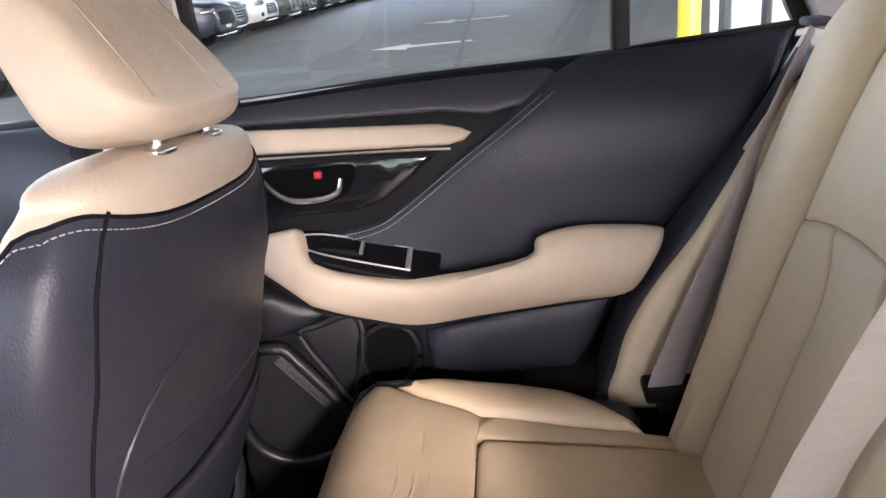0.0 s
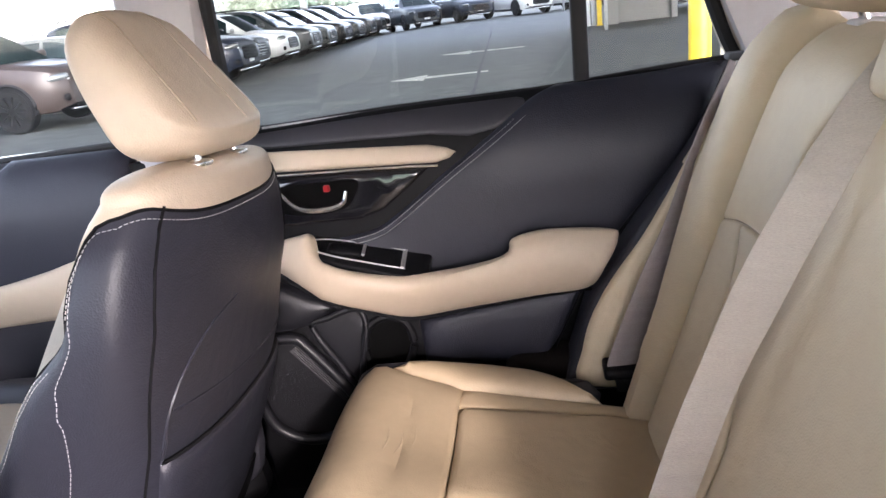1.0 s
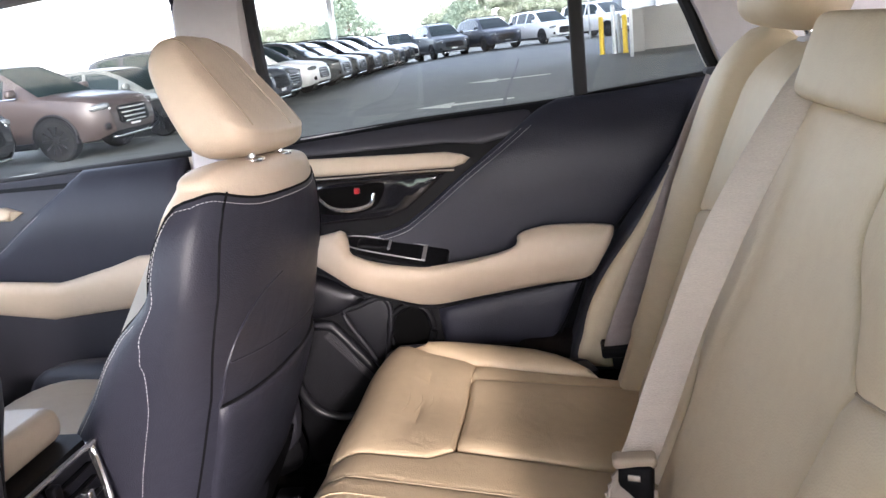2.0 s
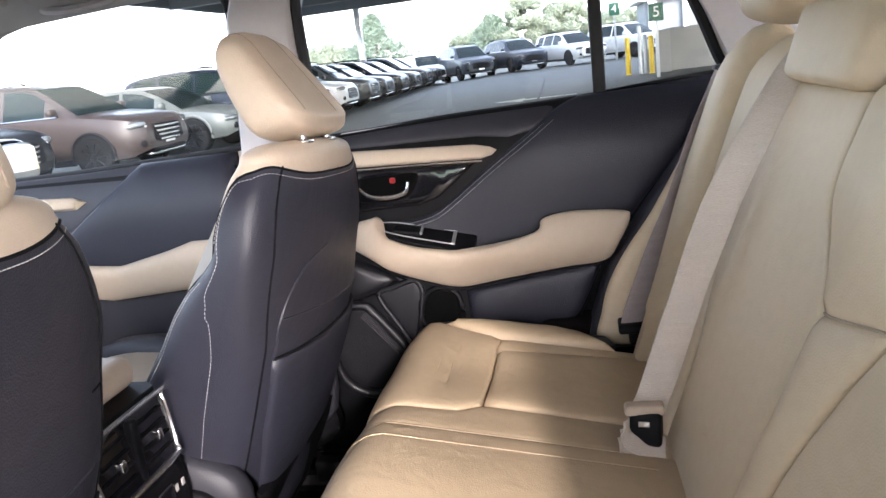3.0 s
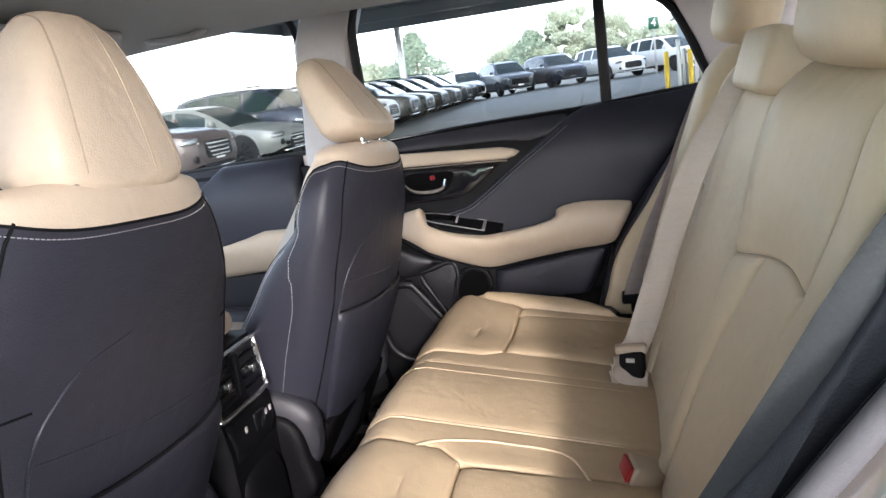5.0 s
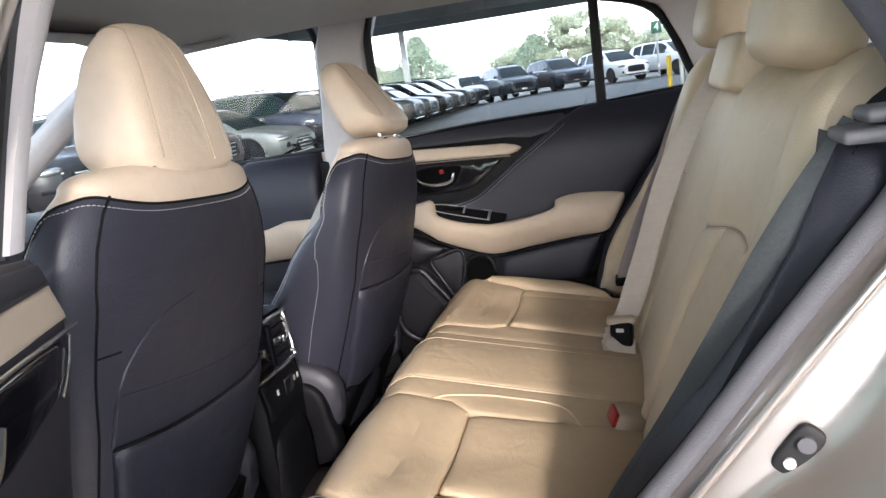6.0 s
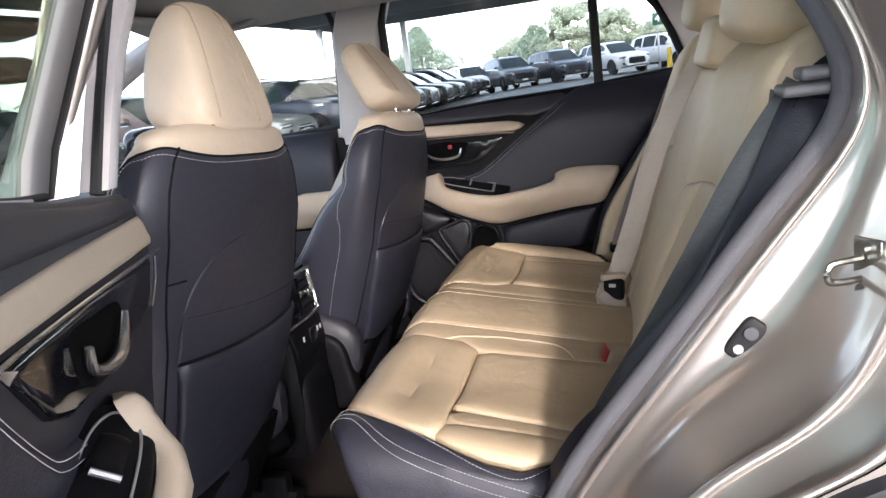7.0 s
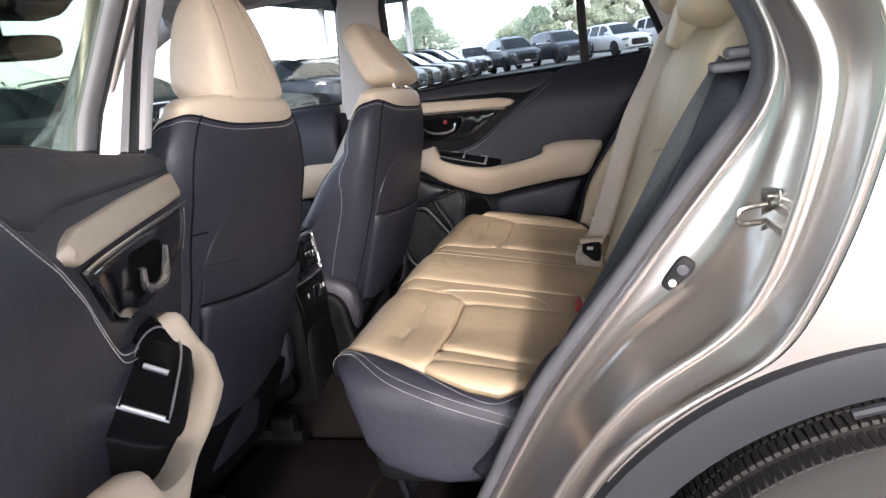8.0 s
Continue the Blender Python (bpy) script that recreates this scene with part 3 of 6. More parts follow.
for s in (1, -1):
    bench_panel("inset_panel", [(s * y, x) for y, x in ((0.230, -0.060), (0.245, -0.064), (0.455, -0.064), (0.468, -0.056), (0.478, 0.05), (0.488, 0.16), (0.488, 0.30), (0.207, 0.30), (0.219, 0.10))], CUSHION, 0.009, 0.013, label="ivory leather seat inset", swell=0.006)
    rim = [(0.578, -0.215), (0.585, -0.17), (0.600, -0.12), (0.612, -0.02), (0.606, 0.05), (0.572, 0.110), (0.540, 0.148)] if s > 0 else [(0.478, -0.255), (0.508, -0.215), (0.534, -0.170), (0.556, -0.110), (0.578, -0.045), (0.596, 0.016), (0.600, 0.068), (0.575, 0.118), (0.540, 0.150)]
    toe = [(0.564, -0.235), (0.538, -0.275), (0.498, -0.34)] if s > 0 else [(0.462, -0.278), (0.448, -0.305), (0.435, -0.34)]
    start = (0.545, -0.15) if s > 0 else (0.560, -0.068)
    ahead = [p for p in rim if p[1] < start[1] - 0.01]
    behind = [p for p in rim if p[1] >= start[1] - 0.01]
    bench_panel("thigh_panel", [(s * y, x) for y, x in [(0.222, -0.066), (0.470, -0.066), (0.522, -0.062), start] + (ahead[::-1] if s < 0 else ahead[:1]) + toe + [(0.194, -0.34), (0.186, -0.20), (0.193, -0.10)]], CUSHION, 0.008, 0.010, swell=0.008, label="softly creased ivory thigh panel")
    bench_panel("side_band", [(s * y, x) for y, x in ((0.470, -0.066), (0.522, -0.062), (0.520, 0.05), (0.522, 0.165), (0.52, 0.30), (0.490, 0.30), (0.490, 0.16), (0.480, 0.05))], CUSHION, 0.005, 0.008)
    bench_panel("side_bolster", [(s * y, x) for y, x in [(0.522, -0.062), start] + ([(0.572, -0.185)] if s > 0 else []) + behind + [(0.522, 0.165), (0.520, 0.05)]], CUSHION, 0.020 if s > 0 else 0.009, 0.026, label="raised ivory side bolster")
    if s > 0:      # gathers in the leather
        for k, (y0, x0) in enumerate(((0.30, -0.150), (0.29, -0.168), (0.31, -0.132))):
            seat_part(bench, "crease", tube(on(cushion, curve([(y0, x0), (y0 + 0.05, x0 + 0.010), (y0 + 0.11, x0 + 0.004)], 12), 0.0125, -1), [0.0003 + 0.0014 * math.sin(math.pi * i / 12) for i in range(13)], 6), CUSHION)
    bench_panel("inner_panel", [(s * y, x) for y, x in ((0.118, -0.34), (0.194, -0.34), (0.186, -0.20), (0.193, -0.10), (0.222, -0.066), (0.219, 0.10), (0.207, 0.30), (0.118, 0.30))], CUSHION, 0.007, 0.012)
    end = [(y + 0.008, x) for y, x in toe[:(3 if s > 0 else 2)][::-1]] + [(y + 0.008, x) for y, x in rim] + [(0.560, 0.165), (0.62, 0.140), (0.675, 0.118), (0.715, 0.085), (0.755, 0.03), (0.771, -0.03), (0.770, -0.085), (0.757, -0.137)] + ([(0.715, -0.195), (0.69, -0.26), (0.67, -0.345)] if s > 0 else [(0.728, -0.168), (0.675, -0.186), (0.61, -0.208), (0.555, -0.242), (0.50, -0.300)])
    bench_panel("end_panel", [(s * y, x) for y, x in end], NAVY, 0.012, 0.022, label="charcoal leather cushion end with double stitching", res=0.026)
    low = curve([(y + 0.042, x) for y, x in rim[:-2]] + [(0.632, 0.10)] if s > 0 else [(0.492, -0.275), (0.530, -0.232), (0.568, -0.180), (0.600, -0.120), (0.620, -0.022), (0.630, 0.06), (0.634, 0.10)], 40)
    if s < 0:
        seat_part(bench, "stitching", stitches(on(cushion, [(s * (y + 0.018), x) for y, x in curve(rim[:-1], 40)], 0.0125, -1)), THREAD)
    for off in (0.0, 0.013):
        seat_part(bench, "stitching", stitches(on(cushion, [(s * (y + off), x) for y, x in low], 0.0125, -1)), THREAD)
bench_panel("middle_panel", [(-0.118, -0.34), (0.118, -0.34), (0.118, 0.30), (-0.118, 0.30)], CUSHION, 0.008, 0.012, label="raised ivory middle seat panel")
for y0 in (0.118, 0.070, -0.118):
    seat_part(bench, "piping", tube(on(cushion, curve([(y0, -0.30), (y0, -0.1), (y0, 0.2)], 24), 0.004 if abs(y0) > 0.1 else 0.0075, -1), 0.003 if abs(y0) > 0.1 else 0.0016, 6), CUSHION)
arc = curve([(-0.208, -0.150), (-0.178, -0.116), (-0.160, -0.05), (-0.157, 0.0), (-0.162, 0.08), (-0.205, 0.116), (-0.265, 0.136)], 40)
seat_part(bench, "piping", tube(on(cushion, arc, 0.0065, -1), 0.0032, 6), CUSHION)
# core block coloured near black for the shade below the cushion
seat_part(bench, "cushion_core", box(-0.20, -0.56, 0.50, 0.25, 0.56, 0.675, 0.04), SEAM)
seat_part(bench, "front_apron", patch([(-0.47, 0.40), (0.56, 0.40), (0.56, 0.66), (-0.47, 0.66)], lambda y, z: (-0.225 + 0.20 * (0.66 - z), y, z), 0.01, 0.02, 0.04, sides=-1), LOWER)

backrest = None


def back(y, s):
    """Front of the rear backrest: s is the height; past the top it turns away to the back."""
    fz, fd = roll(s, 1.205, 0.07)
    sy, sd = roll(abs(y), 0.580 if y > 0 else 0.535, 0.06)
    x = 0.248 + 0.36 * (fz - 0.74) + fd
    a = abs(y)
    x += 0.010 * math.exp(-((a - 0.38) / 0.09) ** 2) - 0.006 * math.exp(-((a - 0.20) / 0.05) ** 2)
    x += 0.9 * sd
    return (x, math.copysign(sy, y), fz)


backrest = seat_part(bench, "backrest", loft([[(0.285 + 0.36 * (z - 0.74), -0.54, z), (0.285 + 0.36 * (z - 0.74), 0.54, z), (0.40 + 0.36 * (z - 0.74), 0.54, z), (0.40 + 0.36 * (z - 0.74), -0.54, z)] for z in (0.60, 1.0, 1.245)]), NAVY, "ivory backrest with a charcoal cloth back")
BACK_SEAMS = {      # heights and widths of the backrest's seams on the two seats
    1: {"split": [(0.19, 0.66), (0.19, 0.78), (0.20, 0.86), (0.28, 0.97), (0.31, 1.03)], "neck": [(0.31, 1.03), (0.325, 1.08), (0.33, 1.146), (0.26, 1.222)],
        "fold": [(0.36, 0.66), (0.386, 0.849), (0.40, 0.958), (0.44, 1.027)], "cross": [(0.31, 1.03), (0.44, 1.027), (0.503, 1.015)],
        "wing": [(0.477, 0.66), (0.492, 0.85), (0.503, 1.015)], "shoulder": [(0.503, 1.015), (0.505, 1.16), (0.48, 1.30)], "top": 0.30},
    -1: {"split": [(0.14, 0.66), (0.14, 0.83), (0.154, 0.935), (0.165, 1.027)], "neck": [(0.165, 1.027), (0.12, 1.075), (0.07, 1.13), (0.075, 1.222)],
         "fold": [(0.21, 0.66), (0.212, 0.80), (0.225, 0.89), (0.256, 0.977), (0.295, 1.053)], "cross": [(0.165, 1.027), (0.295, 1.053), (0.385, 1.061), (0.486, 1.062)],
         "wing": [(0.46, 0.66), (0.468, 0.905), (0.462, 0.98), (0.456, 1.025), (0.486, 1.062)], "shoulder": [(0.486, 1.062), (0.50, 1.16), (0.477, 1.30)], "top": 0.15},
}
for s in (1, -1):
    q = {k: ([tuple(p) for p in curve(v, 18)] if k != "top" else v) for k, v in BACK_SEAMS[s].items()}
    turn = lambda ol: [(s * y, z) for y, z in ol]
    cut = min(range(len(q["cross"])), key=lambda i: abs(q["cross"][i][0] - q["fold"][-1][0]))
    bench_panel("inner_bolster", turn(q["split"] + q["cross"][1:cut] + q["fold"][::-1]), BENCH, 0.008, 0.014, surf=back, who=backrest, swell=0.006)
    bench_panel("lower_panel", turn(q["fold"] + q["cross"][cut + 1:-1] + q["wing"][::-1]), BENCH, 0.006, 0.010, surf=back, who=backrest, swell=0.008)
    bench_panel("upper_panel", turn(q["cross"] + q["shoulder"][1:] + [(q["top"], 1.30)] + q["neck"][:0:-1]), BENCH, 0.006, 0.010, surf=back, who=backrest, swell=0.010)
    bench_panel("outer_bolster", turn(q["wing"] + q["shoulder"][1:] + ([(0.585, 1.30), (0.622, 1.18), (0.625, 1.03), (0.602, 0.95), (0.570, 0.85), (0.540, 0.66)] if s > 0 else [(0.545, 1.30), (0.580, 1.18), (0.590, 1.00), (0.580, 0.80), (0.545, 0.66)])), BENCH, 0.042 if s > 0 else 0.010, 0.040 if s > 0 else 0.026, surf=back, who=backrest)
    seat_part(backrest, "seam", tube(on(back, turn(q["cross"]), 0.001, -1), 0.0016, 6), IVORY_SEAM)
halves = [[(s * y, z) for y, z in curve(BACK_SEAMS[s]["split"], 18)] + [(s * y, z) for y, z in curve(BACK_SEAMS[s]["neck"], 18)[1:]] for s in (1, -1)]
bench_panel("middle_panel", halves[0] + halves[1][::-1], BENCH, 0.006, 0.012, surf=back, who=backrest, swell=0.006)


def cushion_block(cx, cy, cz, hx, hy, hz, p=3.2, tilt=0.0, n=28, m=16, lean=0.0, pinch=0.0):
    """A pillow-like block; tilt turns it about the car's cross axis, pinch narrows its top."""
    rings = []
    for i in range(m + 1):
        v = -math.pi / 2 + math.pi * i / m
        cv, sv = abs(math.cos(v)) ** (2 / p), math.copysign(abs(math.sin(v)) ** (2 / p), math.sin(v))
        ring = []
        for k in range(n):
            u = 2 * math.pi * k / n
            cu, su = math.copysign(abs(math.cos(u)) ** (2 / p), math.cos(u)), math.copysign(abs(math.sin(u)) ** (2 / p), math.sin(u))
            w = 1 - pinch * (sv + 1) / 2
            x, y, z = hx * cv * cu, hy * cv * su * w, hz * sv
            ct, st = math.cos(radians(tilt)), math.sin(radians(tilt))
            ring.append((cx + x * ct + z * st, cy + y, cz - x * st + z * ct))
        rings.append(ring)
    return loft(rings)


seat_part(backrest, "middle_head_pad", cushion_block(0.458, 0.068, 1.260, 0.055, 0.132, 0.050, 8, 18), BENCH, "ivory middle head pad")
for y, up, text in ((0.375, 0.0, "raised ivory leather headrest on chrome posts above the bench"), (-0.385, -0.036, "lowered ivory leather headrest resting on the bench backrest")):
    hr = thing("rear_headrest", text, "headrest", (0.44, y, 1.27), "rear headrests")
    hm = Matrix.Translation((-0.44, -y, -1.27))
    part("pad", moved(cushion_block(0.455, y, 1.368 + up, 0.055, 0.135, 0.072, 3.6, 14), hm), BENCH, hr)
    for dy in (-0.06, 0.06):
        part("post", moved(tube([(0.510, y + dy, 1.235), (0.474, y + dy, 1.335)], 0.0065, 10), hm), CHROME, hr, "chrome post")
        part("collar", moved(box(0.478, y + dy - 0.020, 1.268, 0.520, y + dy + 0.020, 1.281, 0.005), hm), PILLAR, hr)


# ---------------------------------------------------------------- car: front seats
def front_seat(yc, dx, label, lift, recline, rise, tall=1.0, taper=0.032, width=0.133, shift=0.0, group="front chairs"):
    seat = thing("front_chair", label, "car seat", (-0.6 + dx, yc, 0.40), group)
    base = Matrix.Translation((0.6 - dx, -yc, -0.40))

    def settle(v):
        t = max(0.0, min(1.0, (v[2] - 0.70) / 0.45))
        t = t * t * (3 - 2 * t)
        return (v[0], v[1], v[2] + rise * t - 0.085 * (v[1] - yc) * t)

    def add(name, geo, mat, text="", parent=None, **kw):
        geo = ([settle(v) for v in geo[0]], geo[1])
        return part(name, moved(geo, base), mat, parent or seat, text, **kw)
    REAR = [(0.48, -0.520), (0.60, -0.470), (0.70, -0.428), (0.80, -0.388), (0.90, -0.354), (1.05, -0.325), (1.13, -0.315), (1.18, -0.312), (1.22, -0.315)]
    DEEP = [(0.48, 0.32), (0.62, 0.30), (0.70, 0.285), (0.80, 0.270), (0.862, 0.245), (0.922, 0.210), (0.96, 0.188), (0.995, 0.162), (1.020, 0.130), (1.040, 0.110), (1.07, 0.108), (1.105, 0.102), (1.16, 0.087), (1.18, 0.073), (1.22, 0.045)]
    HALF = [(0.48, 0.195), (0.62, 0.220), (0.80, 0.248), (0.95, 0.262), (1.06, 0.258), (1.10, 0.249), (1.14, 0.229), (1.18, 0.190), (1.22, 0.14)]

    def at(th, z, grow=1.0):
        """Outside of the backrest: th = 0 is the rear middle, 90 the right side."""
        xr, dp, hw = (lerp_table(t, z) for t in (REAR, DEEP, HALF))
        c, s = math.cos(th), math.sin(th)
        p = 2.0 / 3.6
        ex, ey = math.copysign(abs(c) ** p, c), math.copysign(abs(s) ** p, s)
        bow = 0.020 * (1 - min(1, abs(ey)) ** 2) if c > 0 else 0
        return np.array((xr + dx - dp / 2 + (dp / 2) * ex * grow + bow, yc + hw * ey * grow, z))
    N = 72

    CUT = [(0, 1.143), (20, 1.149), (45, 1.163), (70, 1.169), (95, 1.158), (108, 1.120), (115, 1.075), (119, 1.040), (128, 1.015), (138, 0.975), (150, 0.86), (180, 0.70)]

    def z_cut(th):
        """Height of the seam between the dark cover and the ivory leather, eased over its turns."""
        d = (math.degrees(th) + 180) % 360 - 180
        wide = 14 if abs(d) < 85 else 4
        return max(0.66, sum(lerp_table(CUT, min(180, abs(d + q * wide))) for q in (-1, -0.5, 0, 0.5, 1)) / 5)
    ths = [2 * math.pi * k / N for k in range(N)]
    zs = np.linspace(0, 1, 26)
    lowr = [[at(th, 0.50 + (z_cut(th) - 0.50) * t) for th in ths] for t in zs]
    add("back_cover", loft(lowr, caps=False), NAVY, "charcoal leather seat back cover")
    upr = []
    mid = at(0, 1.18)[0] - 0.045
    for t in np.linspace(0, 1, 20):
        ring = []
        for th in ths:
            zc = z_cut(th) + 0.001
            if t < 0.5:
                q = at(th, zc + (1.173 - zc) * t / 0.5, 1.003)
            else:
                k = (t - 0.5) / 0.5
                q = at(th, 1.173, 1.003)
                g = max(0.02, (1 - k ** 2.3) ** 0.62)
                q = np.array((mid + (q[0] - mid) * g, yc + (q[1] - yc) * g, 1.173 + 0.030 * math.sin(k * math.pi / 2)))
            ring.append(q)
        upr.append(ring)
    add("shoulder_cover", loft(upr), IVORY, "ivory leather shoulder cover")
    add("top_seam", tube([at(th, z_cut(th), 1.003) for th in ths], 0.0021, 6, True), SEAM)
    add("stitching", stitches([at(th, z_cut(th) - 0.009, 1.004) for th in np.linspace(-2.0, 2.0, 160)]), THREAD, "row of pale stitching")
    # side seams that run down the back
    for sg in (-1, 1):
        line = [at(sg * radians(a), z, 1.002) for z, a in zip(np.linspace(1.165, 0.56, 30), np.interp(np.linspace(0, 1, 30), [0, 0.12, 0.4, 1], [46, 46, 49, 51]))]
        add("seam", tube(line, 0.0019, 6), SEAM)
        side = np.linspace(1.135, 0.60, 60)
        turn = np.interp(side, [0.60, 0.70, 0.87, 0.98, 1.02, 1.045, 1.075, 1.135], [80, 82, 86, 91, 97, 102, 105, 103])
        add("stitching", stitches([at(sg * radians(a), z, 1.004) for a, z in zip(turn, side)]), THREAD)
        for a0, z1 in ((127, 1.005), (117, 1.012)):
            edge = np.linspace(z1, 0.80, 30)
            add("stitching", stitches([at(sg * radians(np.interp(z, [0.80, 0.95, z1], [a0 + 3, a0, a0 - 6])), z, 1.005) for z in edge]), THREAD)
    # map pocket
    def rear_at(y, z):
        w = lerp_table(HALF, z)
        t = max(-0.98, min(0.98, (y - yc) / w))
        s = abs(t) ** (1 / (2.0 / 3.6))
        th = math.asin(min(1, s)) * (1 if t > 0 else -1)
        return at(th, z)
    pk = [(yc + y, z) for y, z in ((-0.205, 0.878), (-0.05, 0.866), (0.10, 0.861), (0.205, 0.864), (0.198, 0.74), (0.17, 0.66), (-0.16, 0.62), (-0.190, 0.75))]
    add("map_pocket", patch(pk, rear_at, 0.010, 0.010, 0.022, skirt=0.004), NAVY, "charcoal map pocket")
    add("pocket_edge", tube(on(rear_at, curve(pk[:4], 24), 0.003), 0.0026, 6), SEAM)
    arch = curve([(yc - 0.205, 0.878), (yc - 0.199, 0.930), (yc - 0.176, 0.972), (yc - 0.122, 1.008), (yc - 0.045, 1.024)], 30)
    add("seam", tube(on(rear_at, arch, 0.0005), [0.0030 * (1 - 0.6 * i / (len(arch) - 1)) for i in range(len(arch))], 6), NAVY)
    fold = curve([(yc - 0.192, 0.935), (yc, 0.914), (yc + 0.19, 0.905)], 16)
    add("seam", tube(on(rear_at, fold, -0.0004), 0.0020, 6), NAVY)
    for sg in ((-1, 1) if yc < 0 else ()):
        add("seam", tube([at(sg * radians(a), 0.985, 1.001) for a in np.linspace(34, 49, 10)], 0.0015, 5), SEAM)
    # lower skirt of the back
    add("back_skirt", patch([(yc - 0.19, 0.43), (yc + 0.19, 0.43), (yc + 0.19, 0.63), (yc - 0.19, 0.63)], lambda y, z: (dx - 0.445 - 0.10 * (0.63 - z) / 0.2, y, z), 0.008, 0.02, 0.03), PLASTIC)
    # cushion and side shields
    add("seat_cushion", moved(cushion_block(0, 0, 0, 0.27, 0.245, 0.085, 4), Matrix.Translation((-0.74 + dx, yc, 0.665)) @ pose(0, 0, 0, 0, 6, 0)), IVORY, "ivory leather seat cushion")
    for sg in (-1, 1):
        add("cushion_bolster", moved(cushion_block(0, 0, 0, 0.30, 0.045, 0.115, 3), Matrix.Translation((-0.74 + dx, yc + sg * 0.225, 0.655)) @ pose(0, 0, 0, 0, 6, 0)), TRIM)
        shield = curve([(-0.475, 0.50), (-0.468, 0.60), (-0.485, 0.665), (-0.53, 0.690), (-0.60, 0.680), (-0.90, 0.60), (-0.95, 0.50), (-0.70, 0.46)], 40, True)
        geo = patch([tuple(q) for q in shield], lambda x, z: (x + dx, yc + sg * 0.262, z), 0.012, 0.02, 0.025, sides=-sg, skirt=0.03)
        add("side_shield", geo, PLASTIC, "black plastic hinge shield")
        rail = tube([(-0.42 + dx, yc + sg * 0.17, 0.435), (-1.0 + dx, yc + sg * 0.17, 0.435)], 0.022, 6)
        add("seat_rail", rail, PLASTIC)
        add("rail_bracket", box(-0.50 + dx, yc + sg * 0.17 - 0.018, 0.435, -0.44 + dx, yc + sg * 0.17 + 0.018, 0.49, 0.008), PLASTIC)
    # headrest with its posts
    geo, seams = head_block(dx, yc + shift, lift, recline, tall, taper, width)
    head = add("headrest", geo, IVORY, "ivory leather headrest")
    for line in seams:
        add("seam", tube(line, 0.0013, 6), IVORY_SEAM, "", head)
    for dy in (-0.066, 0.046):
        add("post", tube([(dx - 0.306, yc + dy, 1.165), (dx - 0.324, yc + dy, 1.240)], 0.0050, 10), CHROME, "chrome headrest post", head)
        add("collar", moved(cushion_block(0, 0, 0, 0.012, 0.021, 0.005, 3), Matrix.Translation((dx - 0.313, yc + dy, 1.198))), CHROME, "", head)
    return seat


HEAD = [(-0.291, 1.252), (-0.286, 1.230), (-0.297, 1.211), (-0.345, 1.203), (-0.380, 1.209), (-0.404, 1.252), (-0.426, 1.305), (-0.437, 1.350), (-0.425, 1.376), (-0.398, 1.384), (-0.375, 1.371), (-0.350, 1.337)]


UPRIGHT = [(-0.290, 1.250), (-0.288, 1.222), (-0.306, 1.200), (-0.362, 1.190), (-0.410, 1.198), (-0.432, 1.245), (-0.444, 1.310), (-0.446, 1.365), (-0.430, 1.398), (-0.404, 1.406), (-0.380, 1.392), (-0.340, 1.340)]


def head_block(dx, cy, lift, recline, tall=1.0, taper=0.032, width=0.133):
    """Front headrest: its side outline swept across the seat, rounded at the flanks and narrower above. Also its seams."""
    c = np.array((-0.362, 1.24))
    a = radians(recline)
    out = curve(HEAD if tall == 1.0 else UPRIGHT, 72, True)
    rel = out - c
    out = np.stack([c[0] + rel[:, 0] * math.cos(a) + rel[:, 1] * math.sin(a), c[1] - rel[:, 0] * math.sin(a) + rel[:, 1] * math.cos(a) + lift], 1)
    mid = out.mean(0)
    top, foot = out[:, 1].max(), out[:, 1].min()

    def row(k, s):
        pts = []
        for x, z in out:
            q = mid + (np.array((x, z)) - mid) * s
            w = width - taper * max(0, (q[1] - foot) / (top - foot)) ** 1.7
            pts.append((q[0] + dx, cy + k * w, q[1]))
        return pts
    rows = []
    for a in np.linspace(-math.pi / 2 + 0.02, math.pi / 2 - 0.02, 29):
        rows.append(row(math.copysign(abs(math.sin(a)) ** 0.72, a) * 1.035, 1.014 * math.cos(a) ** 0.36))
    n = len(out)
    back_part = [i % n for i in range(n - 26, n + 2)]
    skin = lambda k: 1.014 * math.cos(math.asin((abs(k) / 1.035) ** (1 / 0.72))) ** 0.36
    seams = [[np.array(row(k, skin(k) + 0.002)[i]) for i in back_part] for k in (-0.74, 0.26, 0.74)]
    return loft(rows), seams


front_seat(0.338, 0.0, "charcoal and ivory leather front seat with forward-tilted headrest", 0.0, 0, 0.0)
front_seat(-0.420, -0.07, "charcoal and ivory leather driver seat with upright headrest", -0.014, 20, 0.044, 1.1, 0.052, 0.120, 0.015)


# ---------------------------------------------------------------- car: cabin shell
def structure(ob, label, category):
    return tagged(ob, label, category, kind="structure")


